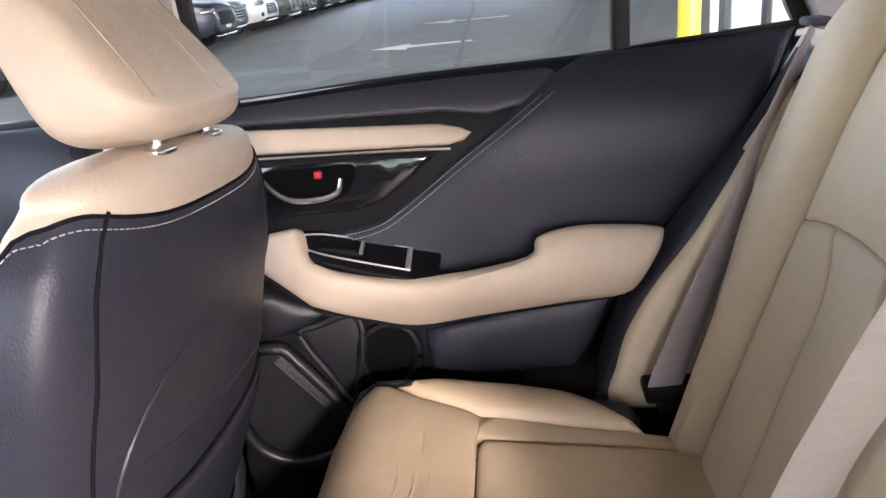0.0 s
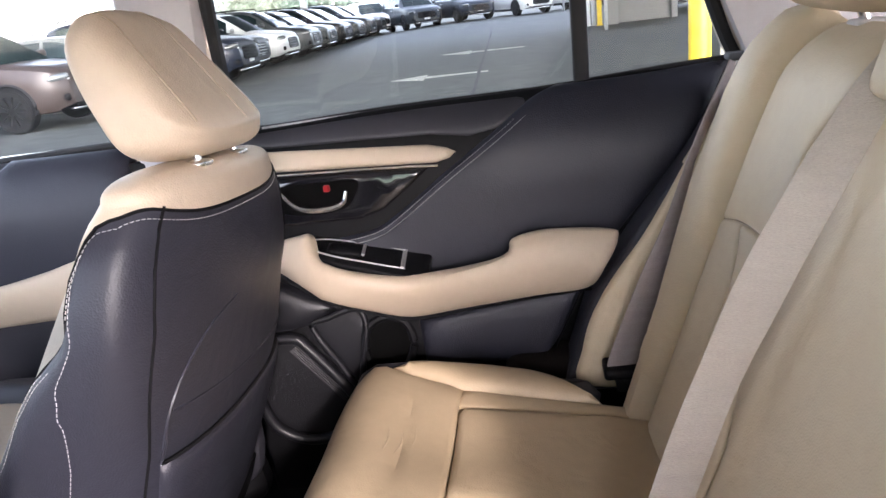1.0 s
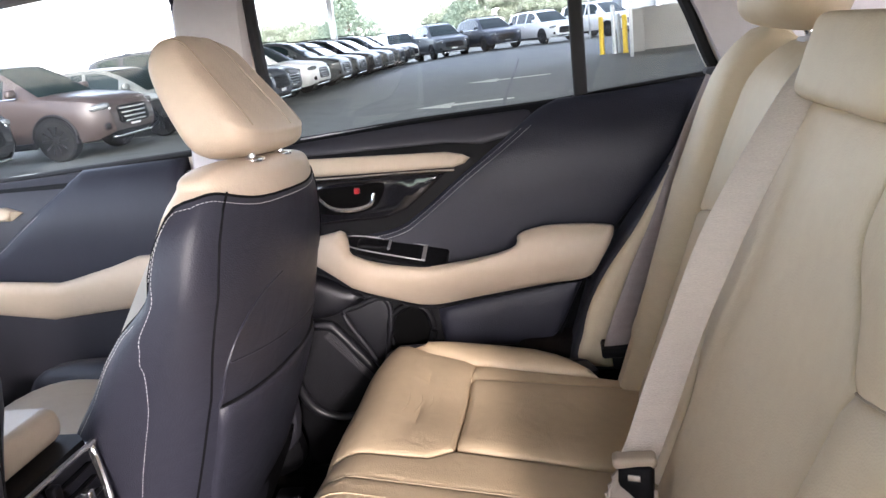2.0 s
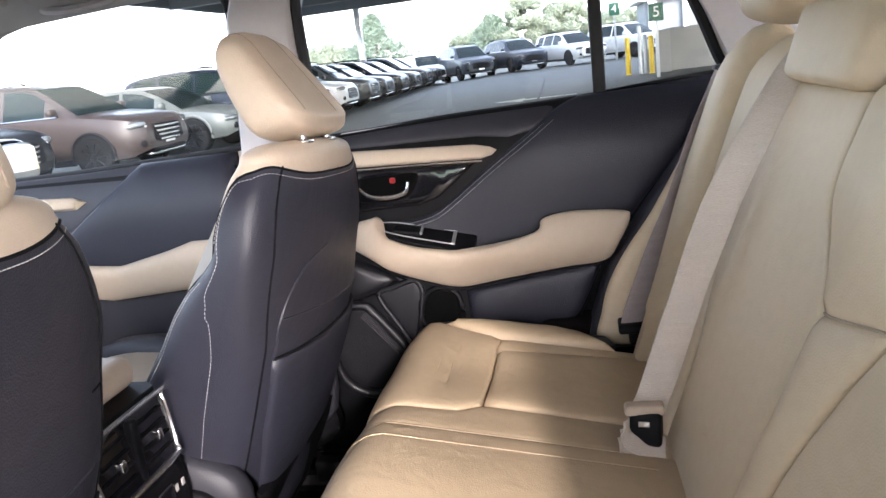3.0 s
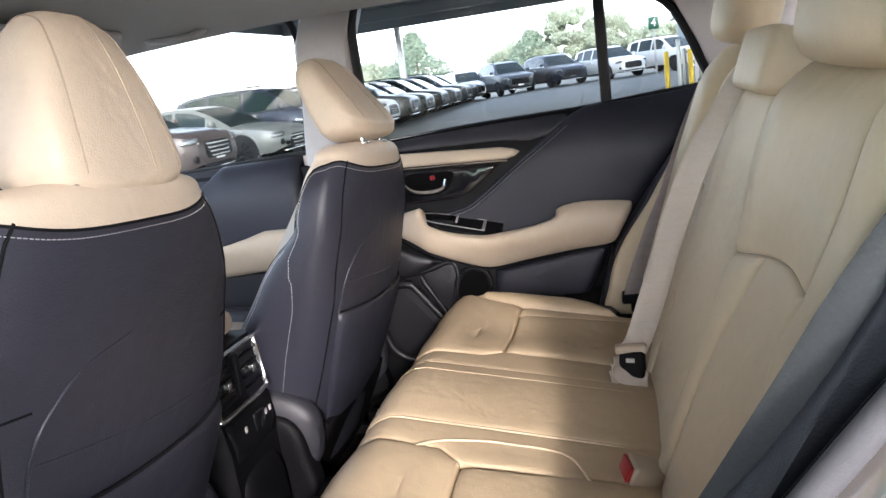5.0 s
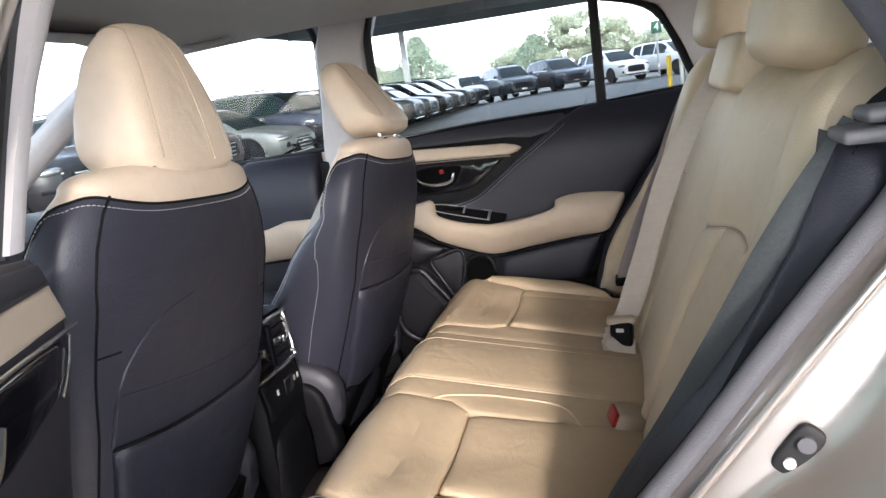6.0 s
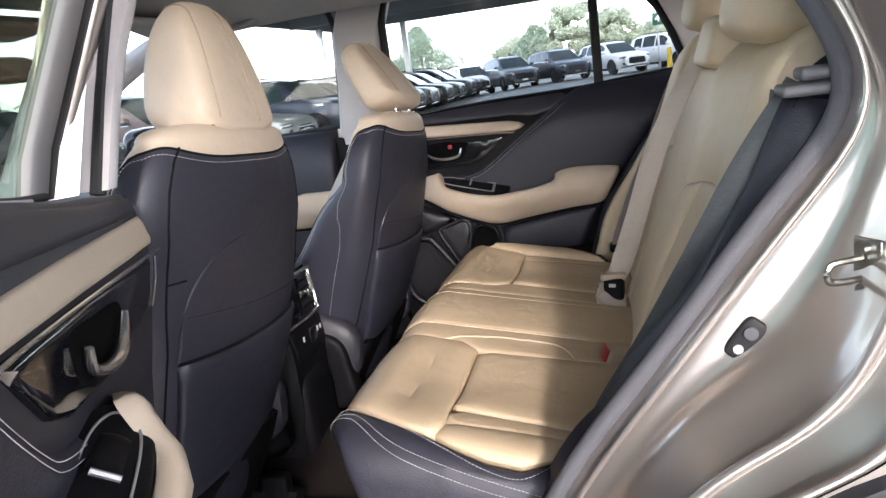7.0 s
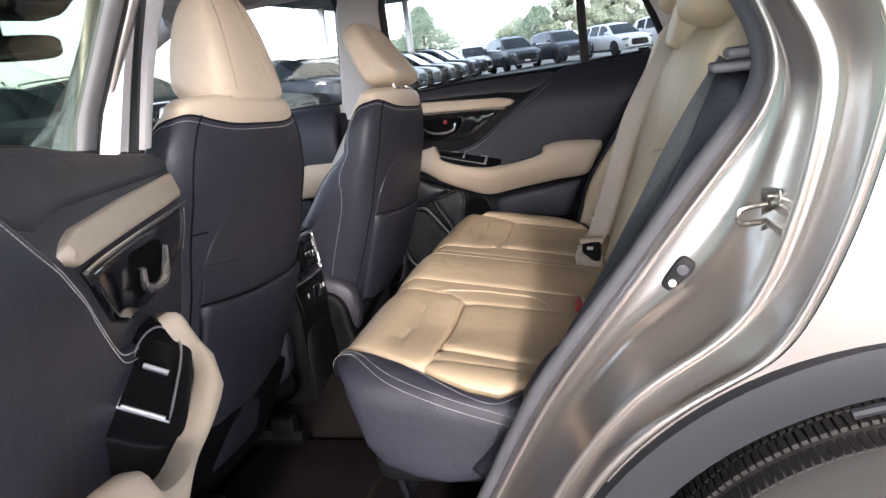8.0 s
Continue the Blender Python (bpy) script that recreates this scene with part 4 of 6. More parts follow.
def sheet(f, u0, u1, v0, v1, nu, nv, thick, up=(0, 0, 1)):
    """A surface f(u, v) with thickness."""
    rows = [[np.array(f(u0 + (u1 - u0) * i / nu, v0 + (v1 - v0) * j / nv)) for j in range(nv + 1)] for i in range(nu + 1)]
    w = nv + 1
    verts = [p for r in rows for p in r]
    k = len(verts)
    verts += [p + np.array(up) * thick for p in verts]
    faces = []
    for i in range(nu):
        for j in range(nv):
            a = i * w + j
            faces += [(a, a + 1, a + w + 1, a + w), (k + a, k + a + w, k + a + w + 1, k + a + 1)]
    rim = [j for j in range(w)] + [i * w + nv for i in range(1, nu + 1)] + [nu * w + j for j in range(nv - 1, -1, -1)] + [i * w for i in range(nu - 1, 0, -1)]
    for a, b in zip(rim, rim[1:] + rim[:1]):
        faces.append((a, b, k + b, k + a))
    return verts, faces


def roof_z(x, y):
    return 1.615 - 0.085 * (abs(y) / 0.70) ** 2.2 - 0.05 * max(0, -0.55 - x) ** 1.5 - 0.06 * max(0, x - 0.2) ** 1.5


structure(part("headliner", sheet(lambda x, y: (x, y, roof_z(x, y)), -1.22, 1.15, -0.74, 0.74, 24, 20, 0.035), HEADLINER), "pale grey cloth headliner over the car cabin", "ceiling")
structure(part("car_roof", sheet(lambda x, y: (x, y, roof_z(x, y) + 0.05), -1.25, 1.20, -0.77, 0.77, 24, 20, 0.012), PAINT), "taupe metallic painted car roof", "roof")
structure(part("floor", join(sheet(lambda x, y: (x, y, 0.375 + 0.12 * math.exp(-(y / 0.13) ** 4)), -1.8, 0.0, -0.72, 0.74, 30, 34, -0.06)), CARPET), "black carpet car floor with a middle tunnel", "floor")
structure(part("rear_floor", box(-0.02, -0.72, 0.36, 1.25, 0.74, 0.46, 0.02), CARPET), "dark load floor behind the bench", "floor")
structure(part("floor_mat", join(box(-0.62, -0.58, 0.383, -0.27, -0.20, 0.400, 0.006), box(-0.62, 0.18, 0.383, -0.27, 0.58, 0.400, 0.006)), CARPET), "black carpet mats on the car floor", "floor mat")


def strip_panel(a, b, ya, yb, depth):
    """A pillar trim between two outlines lines a and b of (x, z), at depth ya below and yb above."""
    n = len(a)
    z0 = min(p[1] for p in a)
    z1 = max(p[1] for p in a)
    yy = lambda z: ya + (yb - ya) * (z - z0) / (z1 - z0 + 1e-9)
    sg = 1 if ya > 0 else -1
    rings = []
    for (xa, za), (xb, zb) in zip(a, b):
        d = (xb - xa)
        row = []
        for t, lift in ((0, 0), (0.06, -0.014), (0.2, -0.02), (0.5, -0.023), (0.8, -0.02), (0.94, -0.014), (1, 0)):
            z = za + (zb - za) * t
            row.append((xa + d * t, yy(z) + sg * lift, z))
        row += [(xb, yy(zb) + sg * depth, zb), (xa, yy(za) + sg * depth, za)]
        rings.append(row)
    return loft(rings)


# right pillars and rails
structure(part("pillar_1", strip_panel([(-0.680, 1.10), (-0.655, 1.30), (-0.645, 1.45), (-0.60, 1.57)], [(-0.505, 1.10), (-0.500, 1.30), (-0.488, 1.45), (-0.44, 1.57)], 0.785, 0.765, 0.06), PILLAR), "pale grey centre pillar trim", "pillar")
structure(part("pillar_2", strip_panel([(0.450, 1.205), (0.395, 1.33), (0.345, 1.432), (0.15, 1.51), (0.0, 1.56)], [(1.10, 1.205), (1.10, 1.33), (1.10, 1.432), (1.10, 1.53), (1.10, 1.57)], 0.755, 0.735, 0.06), PILLAR), "pale grey rear pillar trim", "pillar")
rail = curve([(-1.60, 1.36), (-1.40, 1.455), (-1.20, 1.515), (-0.9, 1.562), (-0.55, 1.573), (-0.2, 1.573), (0.05, 1.552), (0.3, 1.50), (0.6, 1.47)], 40)
for s, nm in ((1, "trim_rail_right"), (-1, "trim_rail_left")):
    structure(part(nm, tube([(x, s * 0.762, z + 0.005) for x, z in rail], 0.032, 10, flat=0.9), HEADLINER), "grey cloth roof rail trim above the windows", "trim")
structure(part("side_wall_right", box(-1.60, 0.768, 0.30, 1.15, 0.790, 1.125, 0.004), PLASTIC), "black inner body side behind the door linings", "wall")
structure(part("side_wall_left", box(-1.60, -0.790, 0.30, -0.70, -0.768, 1.125, 0.004), PLASTIC), "black inner body side behind the front door", "wall")
structure(part("wheel_house_right", box(0.0, 0.655, 0.40, 0.50, 0.765, 0.72, 0.03), CARPET), "black carpeted wheel housing", "trim")
# windscreen pillars, glass and dash
for s, nm in ((1, "pillar_3"), (-1, "pillar_4")):
    structure(part(nm, tube([(-1.25, s * 0.735, 1.50), (-1.45, s * 0.755, 1.42), (-1.75, s * 0.78, 1.24), (-2.0, s * 0.79, 1.08)], [0.035, 0.045, 0.05, 0.055], 10), PILLAR), "pale grey windscreen pillar trim", "pillar")
ws = part("windscreen", sheet(lambda u, y: (-1.24 - 0.86 * u, y, 1.545 - 0.47 * u - 0.02 * (y / 0.7) ** 2), 0, 1, -0.72, 0.72, 6, 10, 0.005), PANE)
ws.visible_shadow = False
structure(ws, "raked clear windscreen", "window")
dash = thing("dashboard", "black soft-touch dashboard under the windscreen", "dashboard", (-1.5, 0, 0.6))
part("dash_body", moved(loft([[(-1.42, y, 0.55), (-1.40, y, 0.92), (-1.44, y, 1.03), (-1.55, y, 1.07), (-2.05, y, 1.07), (-2.05, y, 0.55)] for y in np.linspace(-0.74, 0.74, 9)]), Matrix.Translation((1.5, 0, -0.6))), TRIM, dash)
part("glove_trim", moved(box(-1.42, 0.18, 0.86, -1.385, 0.70, 0.90, 0.008), Matrix.Translation((1.5, 0, -0.6))), IVORY_CLOTH, dash)


def front_door(s, label):
    d = thing("front_car_door", label, "car door", (-1.55, s * 0.82, 0.40), "doors of the car")

    def add(name, geo, mat, text="", **kw):
        return part(name, moved(flip(geo, s), Matrix.Translation((1.55, -s * 0.82, -0.40))), mat, d, text, **kw)

    def skin(x, z):
        return (x, lerp_table(DOOR_Y, z + 0.035) + 0.02, z)
    add("lining", patch([(-1.55, 0.42), (-1.55, 1.13), (-1.1, 1.138), (-0.69, 1.156), (-0.69, 0.42)], skin, 0.004, 0.01, 0.04, skirt=0.04), TRIM)
    crease = curve([(-0.94, 1.147), (-0.99, 1.11), (-1.08, 1.05), (-1.18, 0.985), (-1.30, 0.955)], 24)
    soft = [tuple(q) for q in crease[::-1]] + [(-0.69, 1.152), (-0.69, 0.83), (-1.10, 0.82), (-1.30, 0.90)]
    add("upper_panel", patch(soft, lambda x, z: (x, skin(x, z)[1] - 0.002, z), 0.020, 0.03, 0.025), SHADED_NAVY)
    add("stitching", stitches([(x + 0.012, skin(x, z)[1] - 0.019, z - 0.004) for x, z in crease]), THREAD)
    arm = [(-1.35, 0.90), (-1.20, 0.935), (-1.0, 0.915), (-0.86, 0.945), (-0.80, 0.962), (-0.69, 0.962), (-0.69, 0.850), (-0.85, 0.842), (-1.05, 0.822), (-1.25, 0.86)]
    add("armrest", patch(arm, lambda x, z: (x, skin(x, z)[1] - 0.012 - 0.05 * math.exp(-((z - 0.915) / 0.075) ** 2), z), 0.016, 0.022, 0.02), IVORY_CLOTH, "ivory padded armrest")
    strip = [(-1.55, 1.06), (-1.55, 1.10), (-1.13, 1.085), (-1.09, 1.072), (-1.12, 1.055)]
    add("trim_strip", patch(strip, lambda x, z: (x, skin(x, z)[1] - 0.006, z), 0.016, 0.012, 0.02), IVORY_CLOTH, "ivory vinyl trim strip")
    add("belt_seal", tube([(-1.75, 0.80, 1.125), (-1.1, 0.80, 1.140), (-0.67, 0.80, 1.160)], 0.008, 8), RUBBER)
    shell = [(-1.62, 0.40), (-1.62, 1.12), (-0.66, 1.155), (-0.62, 0.40)]
    add("shell", loft([[(x, y - 0.05 * max(0, z - 1.0), z) for x, z in shell] for y in (0.805, 0.88, 0.905)]), PAINT, "taupe metallic outer door panel")
    top = curve([(-0.668, 1.155), (-0.648, 1.40), (-0.645, 1.49), (-0.685, 1.538), (-0.85, 1.546), (-1.10, 1.528), (-1.30, 1.472), (-1.55, 1.345), (-1.80, 1.20), (-1.90, 1.125)], 50)
    add("window_frame", tube([(x, 0.80 - 0.06 * max(0, z - 1.2), z) for x, z in top], 0.010 if s > 0 else 0.020, 8), RUBBER)
    v = [(x, 0.803, z) for x, z in top]
    p = add("window_pane", (v + [(x, y + 0.004, z) for x, y, z in v], [tuple(range(len(v))), tuple(range(len(v), 2 * len(v)))]), PANE, "clear window glass", smooth=False)
    p.visible_shadow = False
    m = curve([(-1.60, 0.93, 1.12), (-1.60, 1.00, 1.13)], 4)
    add("mirror_arm", tube(m, 0.03, 8), PLASTIC)
    add("mirror_shell", moved(cushion_block(0, 0, 0, 0.06, 0.115, 0.075, 3.4), Matrix.Translation((-1.60, 1.07, 1.16))), PAINT if s < 0 else GLOSS, "door mirror housing")
    add("mirror_glass", moved(cushion_block(0, 0, 0, 0.004, 0.098, 0.060, 4), Matrix.Translation((-1.538, 1.07, 1.16))), MIRROR, "silvered mirror glass")
    return d


MIRROR = material("silvered_mirror", (0.9, 0.9, 0.9), 0.02, metal=1.0, vary=0.01)
front_door(1, "closed charcoal front car door with ivory armrest")
front_door(-1, "closed front car door with dark lining and mirror")

# left centre pillar
structure(part("pillar_5", strip_panel([(-0.51, 1.190), (-0.505, 1.29), (-0.495, 1.36), (-0.475, 1.43), (-0.43, 1.57)], [(-0.386, 1.190), (-0.380, 1.29), (-0.370, 1.36), (-0.352, 1.43), (-0.31, 1.57)], -0.745, -0.615, 0.014), PILLAR), "pale grey centre pillar trim", "pillar")
structure(part("pillar_6", loft([[(-0.66, -0.70 + k, z), (-0.53, -0.70 + k, z), (-0.52, -0.73 + k, z), (-0.56, -0.78 + k, z), (-0.66, -0.78 + k, z)] for z, k in ((0.36, -0.02), (0.9, 0), (1.188, 0.0))]), PLASTIC), "black lower centre pillar trim", "pillar")
structure(part("pillar_7", loft([[(-0.510 + 0.36 * d, -0.765 + k, z), (-0.432 + 0.1 * d, -0.756 + k, z), (-0.424 + 0.1 * d, -0.766 + k, z), (-0.462 + 0.16 * d, -0.812 + k, z), (-0.480 + 0.2 * d, -0.818 + k, z), (-0.512 + 0.36 * d, -0.812 + k, z)] for z, k, d in ((1.188, 0.0, 0), (1.30, 0.035, 0.11), (1.40, 0.07, 0.21), (1.50, 0.103, 0.30), (1.58, 0.13, 0.38))]), PAINT), "taupe painted centre pillar of the open doorway", "pillar")
structure(part("pillar_seal", tube([(-0.404, -0.757, 1.185), (-0.398, -0.716, 1.30), (-0.386, -0.676, 1.42), (-0.36, -0.63, 1.575)], 0.010, 8), RUBBER), "black flocked seal of the centre pillar", "trim")
structure(part("sill", loft([[(x, -0.70, 0.36), (x, -0.71, 0.43), (x, -0.78, 0.44), (x, -0.82, 0.40), (x, -0.90, 0.37), (x, -0.91, 0.22), (x, -0.72, 0.22)] for x in np.linspace(-0.62, 0.12, 6)]), PAINT), "taupe painted door sill", "sill")


# ---------------------------------------------------------------- car: left rear quarter
def resample(points, n):
    c = curve(points, 120)
    d = np.concatenate([[0], np.cumsum(np.linalg.norm(np.diff(c, axis=0), axis=1))])
    t = np.linspace(0, d[-1], n)
    out = np.stack([np.interp(t, d, c[:, k]) for k in range(2)], 1)
    for _ in range(8):
        out[1:-1] = 0.25 * out[:-2] + 0.5 * out[1:-1] + 0.25 * out[2:]
    return out


RAILS = [  # y, then the run of the doorway's edge from the sill up to the roof, as (x, z)
    (-0.700, [(-0.02, 0.44), (0.061, 0.592), (0.158, 0.769), (0.284, 0.932), (0.364, 1.040), (0.431, 1.124), (0.465, 1.164), (0.482, 1.204), (0.473, 1.253), (0.440, 1.320), (0.37, 1.44), (0.28, 1.56)]),
    (-0.735, [(-0.01, 0.44), (0.072, 0.596), (0.170, 0.766), (0.288, 0.922), (0.370, 1.028), (0.438, 1.114), (0.472, 1.158), (0.488, 1.204), (0.478, 1.256), (0.447, 1.325), (0.38, 1.45), (0.29, 1.57)]),
    (-0.750, [(0.02, 0.46), (0.103, 0.626), (0.195, 0.766), (0.284, 0.876), (0.362, 0.950), (0.420, 1.017), (0.460, 1.086), (0.488, 1.152), (0.496, 1.200), (0.482, 1.254), (0.45, 1.33), (0.385, 1.455), (0.295, 1.572)]),
    (-0.785, [(0.06, 0.48), (0.140, 0.648), (0.215, 0.780), (0.275, 0.862), (0.350, 0.918), (0.412, 0.970), (0.448, 1.030), (0.478, 1.124), (0.492, 1.176), (0.489, 1.222), (0.472, 1.262), (0.44, 1.345), (0.38, 1.46), (0.30, 1.575)]),
    (-0.825, [(0.09, 0.50), (0.165, 0.672), (0.235, 0.786), (0.300, 0.858), (0.370, 0.905), (0.425, 0.955), (0.458, 1.020), (0.486, 1.115), (0.500, 1.172), (0.499, 1.222), (0.482, 1.266), (0.45, 1.35), (0.39, 1.465), (0.305, 1.578)]),
    (-0.866, [(0.11, 0.54), (0.189, 0.700), (0.248, 0.785), (0.313, 0.853), (0.379, 0.896), (0.426, 0.938), (0.458, 0.999), (0.487, 1.086), (0.504, 1.163), (0.509, 1.210), (0.499, 1.246), (0.478, 1.285), (0.44, 1.37), (0.39, 1.47), (0.31, 1.58)]),
    (-0.872, [(0.125, 0.55), (0.205, 0.710), (0.265, 0.795), (0.328, 0.858), (0.392, 0.900), (0.440, 0.945), (0.473, 1.005), (0.502, 1.090), (0.519, 1.164), (0.525, 1.212), (0.515, 1.250), (0.492, 1.290), (0.45, 1.375), (0.40, 1.475), (0.32, 1.582)]),
    (-0.905, [(0.145, 0.57), (0.226, 0.728), (0.300, 0.814), (0.382, 0.870), (0.430, 0.898), (0.464, 0.950), (0.505, 1.045), (0.532, 1.142), (0.545, 1.212), (0.535, 1.262), (0.505, 1.33), (0.43, 1.48), (0.33, 1.585)]),
    (-0.920, [(0.150, 0.58), (0.233, 0.738), (0.310, 0.822), (0.392, 0.878), (0.440, 0.905), (0.474, 0.957), (0.516, 1.053), (0.545, 1.152), (0.558, 1.214), (0.548, 1.268), (0.515, 1.345), (0.435, 1.49), (0.335, 1.588)]),
    (-0.929, [(0.158, 0.58), (0.241, 0.740), (0.318, 0.826), (0.399, 0.883), (0.448, 0.910), (0.482, 0.960), (0.524, 1.056), (0.553, 1.153), (0.566, 1.215), (0.556, 1.270), (0.522, 1.350), (0.442, 1.495), (0.34, 1.59)]),
]


def lean_in(y, z):
    """The body's sides lean inwards above the belt line."""
    u = z - 1.24
    return y + 0.17 * (u + math.sqrt(u * u + 0.0036))


quarter = thing("rear_quarter", "taupe metallic rear quarter panel round the open doorway", "car body", (0.5, -0.85, 0.3))
qm = Matrix.Translation((-0.5, 0.85, -0.3))
rings = [[(x, lean_in(y, z), z) for x, z in resample(pts, 90)] for y, pts in RAILS]
cross = [curve([r[k] for r in rings], 36) for k in range(90)]
fine_rings = [[c[i] for c in cross] for i in range(len(cross[0]))]
part("door_jamb", moved(loft(fine_rings, closed=False), qm), PAINT, quarter, "painted metal door jamb", sharp=0)
seal_line = [(x - 0.004, lean_in(-0.698, z), z + 0.002) for x, z in resample(RAILS[0][1], 90)]
part("door_seal", moved(tube(seal_line, 0.013, 10, up=(0, 1, 0)), qm), GREY_SEAL, quarter, "grey rubber door seal")
inner_line = [(x - 0.009, lean_in(-0.690, z), z + 0.005) for x, z in resample(RAILS[0][1], 90)]
part("seal_lip", moved(tube(inner_line, 0.006, 8, up=(0, 1, 0)), qm), PLASTIC, quarter)
for name, k, r in (("jamb_bead", 1, 0.004), ("jamb_bead", 5, 0.0065), ("jamb_bead", 8, 0.005)):
    y, pts = RAILS[k]
    part(name, moved(tube([(x, lean_in(y - 0.001, z), z) for x, z in resample(pts, 90)], r, 10, up=(0, 1, 0)), qm), PAINT, quarter, "folded metal bead of the jamb")
# outer skin behind the shut line
skin_rows = []
edge0 = resample(RAILS[-1][1], 90)
for t in np.linspace(0, 1, 16):
    row = []
    for x, z in edge0:
        xx = x + (1.55 - x) * t
        zz = z
        bulge = 0.018 * math.exp(-((zz - 0.93) / 0.10) ** 2) * min(1, t * 6)
        row.append((xx, lean_in(-0.932, zz) - bulge + 0.10 * t ** 2, zz))
    skin_rows.append(row)


def skin_keep(x, z):
    arch = math.hypot((x - AXLE[0]), z - AXLE[1]) > 0.475
    w = z < 1.262 or x < 0.60 or z > 1.50
    return arch and w


AXLE = (0.650, 0.440)
sv, sf = loft(skin_rows, closed=False)
sf = [f for f in sf if skin_keep(sum(sv[i][0] for i in f) / 4, sum(sv[i][2] for i in f) / 4)]
part("outer_skin", moved((sv, sf), qm), PAINT, quarter, "taupe metallic body side")
# wheel-arch cladding
cl = []
for r, y in ((0.440, -0.845), (0.440, -0.925), (0.449, -0.946), (0.487, -0.950), (0.502, -0.946), (0.507, -0.926)):
    cl.append([(AXLE[0] + r * math.cos(a), y, AXLE[1] + r * math.sin(a)) for a in np.linspace(radians(-6), radians(186), 60)])
part("arch_cladding", moved(loft(cl, closed=False), qm), CLADDING, quarter, "grey plastic wheel-arch cladding")
lip = [(AXLE[0] + 0.440 * math.cos(a), -0.950, AXLE[1] + 0.440 * math.sin(a)) for a in np.linspace(radians(62), radians(108), 30)]
part("arch_lip", moved(tube(lip, 0.006, 8), qm), CLADDING, quarter)
well = []
for y in (-0.60, -0.90):
    well.append([(AXLE[0] + 0.432 * math.cos(a), y, AXLE[1] + 0.432 * math.sin(a)) for a in np.linspace(radians(-6), radians(186), 40)])
part("wheel_well", moved(loft(well, closed=False), qm), PLASTIC, quarter)
# quarter window behind the doorway
qw = [(0.562, 1.262), (0.576, 1.248), (0.66, 1.246), (0.95, 1.29), (1.15, 1.36), (1.10, 1.46), (0.80, 1.48), (0.50, 1.46), (0.535, 1.36)]
gv = [(x, lean_in(-0.940, z), z) for x, z in curve(qw, 40, True)]
part("quarter_window", moved((gv, [tuple(range(len(gv)))]), qm), GLOSS, quarter, "dark privacy glass", smooth=False)
part("window_surround", moved(tube([(x, lean_in(-0.936, z), z) for x, z in curve(qw, 60, True)], 0.010, 8, True), qm), RUBBER, quarter)
part("belt_bright_line", moved(tube([(0.580, -0.950, 1.236), (0.80, -0.950, 1.248), (1.2, -0.92, 1.29)], 0.005, 8), qm), CHROME, quarter)
# striker, buffer and plugs on the jamb
striker = thing("door_striker", "zinc-plated door striker loop bolted to the jamb", "door striker", (0.462, -0.802, 1.044))
striker.scale = (0.72, 0.72, 0.72)
part("plate", moved(box(-0.024, -0.006, -0.042, 0.024, 0.0, 0.042, 0.004), pose(0.004, -0.004, 0, 0, 0, -62)), STEEL, striker)
part("loop", moved(tube(curve([(-0.004, 0.0, 0.014), (-0.03, -0.002, 0.014), (-0.052, -0.002, 0.010), (-0.052, -0.002, -0.010), (-0.03, -0.002, -0.014), (-0.004, 0.0, -0.014)], 24), 0.005, 8), pose(-0.002, -0.002, 0, 0, 0, 20)), STEEL, striker)
for dz in (-0.028, 0.028):
    part("screw", moved(tube([(0, 0.0, dz), (0, -0.012, dz)], 0.009, 10), pose(0.0, -0.006, 0, 0, 0, -62)), STEEL, striker)
buffer = thing("door_buffer", "black rubber door buffer with a pale plug on the jamb", "door buffer", (0.358, -0.748, 0.955))
buffer.scale = (0.62, 0.62, 0.62)
bm_ = pose(0, 0, 0, 0, 36, -8)
part("base", moved(cushion_block(0, 0, 0, 0.021, 0.008, 0.042, 4), bm_), RUBBER, buffer)
part("rubber_pad", moved(tube([(0, 0.0, 0.018), (0, -0.016, 0.018)], 0.012, 14), bm_), GREY_SEAL, buffer)
part("plug", moved(tube([(0, 0.0, -0.020), (0, -0.012, -0.020)], 0.0085, 12), bm_), PILLAR, buffer)

# road wheel
WM = Matrix.Translation((AXLE[0], -0.815, 0.05))
R = AXLE[1] - 0.05
K = 0.394 / 0.364
prof = [(0.245, -0.095), (0.262, -0.112), (0.300, -0.120), (0.335, -0.112), (0.352, -0.095), (0.357, -0.06), (0.358, 0.0), (0.357, 0.06), (0.352, 0.095), (0.335, 0.112), (0.300, 0.118), (0.245, 0.095)]
rg = [[(r * K * math.cos(a), y, r * K * math.sin(a) + R) for a in np.linspace(0, 2 * math.pi, 73)[:-1]] for r, y in prof]
wheel = part("wheel", moved(moved(loft(rg, caps=False), WM), qm), TYRE, quarter, "black treaded road tyre on an alloy rim")
blocks = []
for k in range(220):
    a = 2 * math.pi * k / 220
    for row, (y0, y1, ph) in enumerate(((-0.114, -0.077, 0.0), (-0.071, -0.041, 0.4), (-0.037, -0.004, 0.1), (0.004, 0.036, 0.6), (0.041, 0.072, 0.3), (0.078, 0.112, 0.8))):
        b = a + ph * 2 * math.pi / 220
        w = 2 * math.pi / 220 * 0.90
        r0, r1 = 0.352, 0.3605 - (0.006 if row in (0, 5) else 0)
        v = []
        for r in (r0, r1):
            for aa, yy in ((b, y0), (b + w * 0.75, y0), (b + w, y1), (b + w * 0.25, y1)):
                v.append((r * K * math.cos(aa), yy, r * K * math.sin(aa) + R))
        blocks.append((v, [(4, 5, 6, 7), (0, 1, 5, 4), (1, 2, 6, 5), (2, 3, 7, 6), (3, 0, 4, 7)]))
tagged(part("tread", moved(moved(join(*blocks), WM), qm), TYRE, wheel, "rows of tread blocks", smooth=False), kind="stuff")
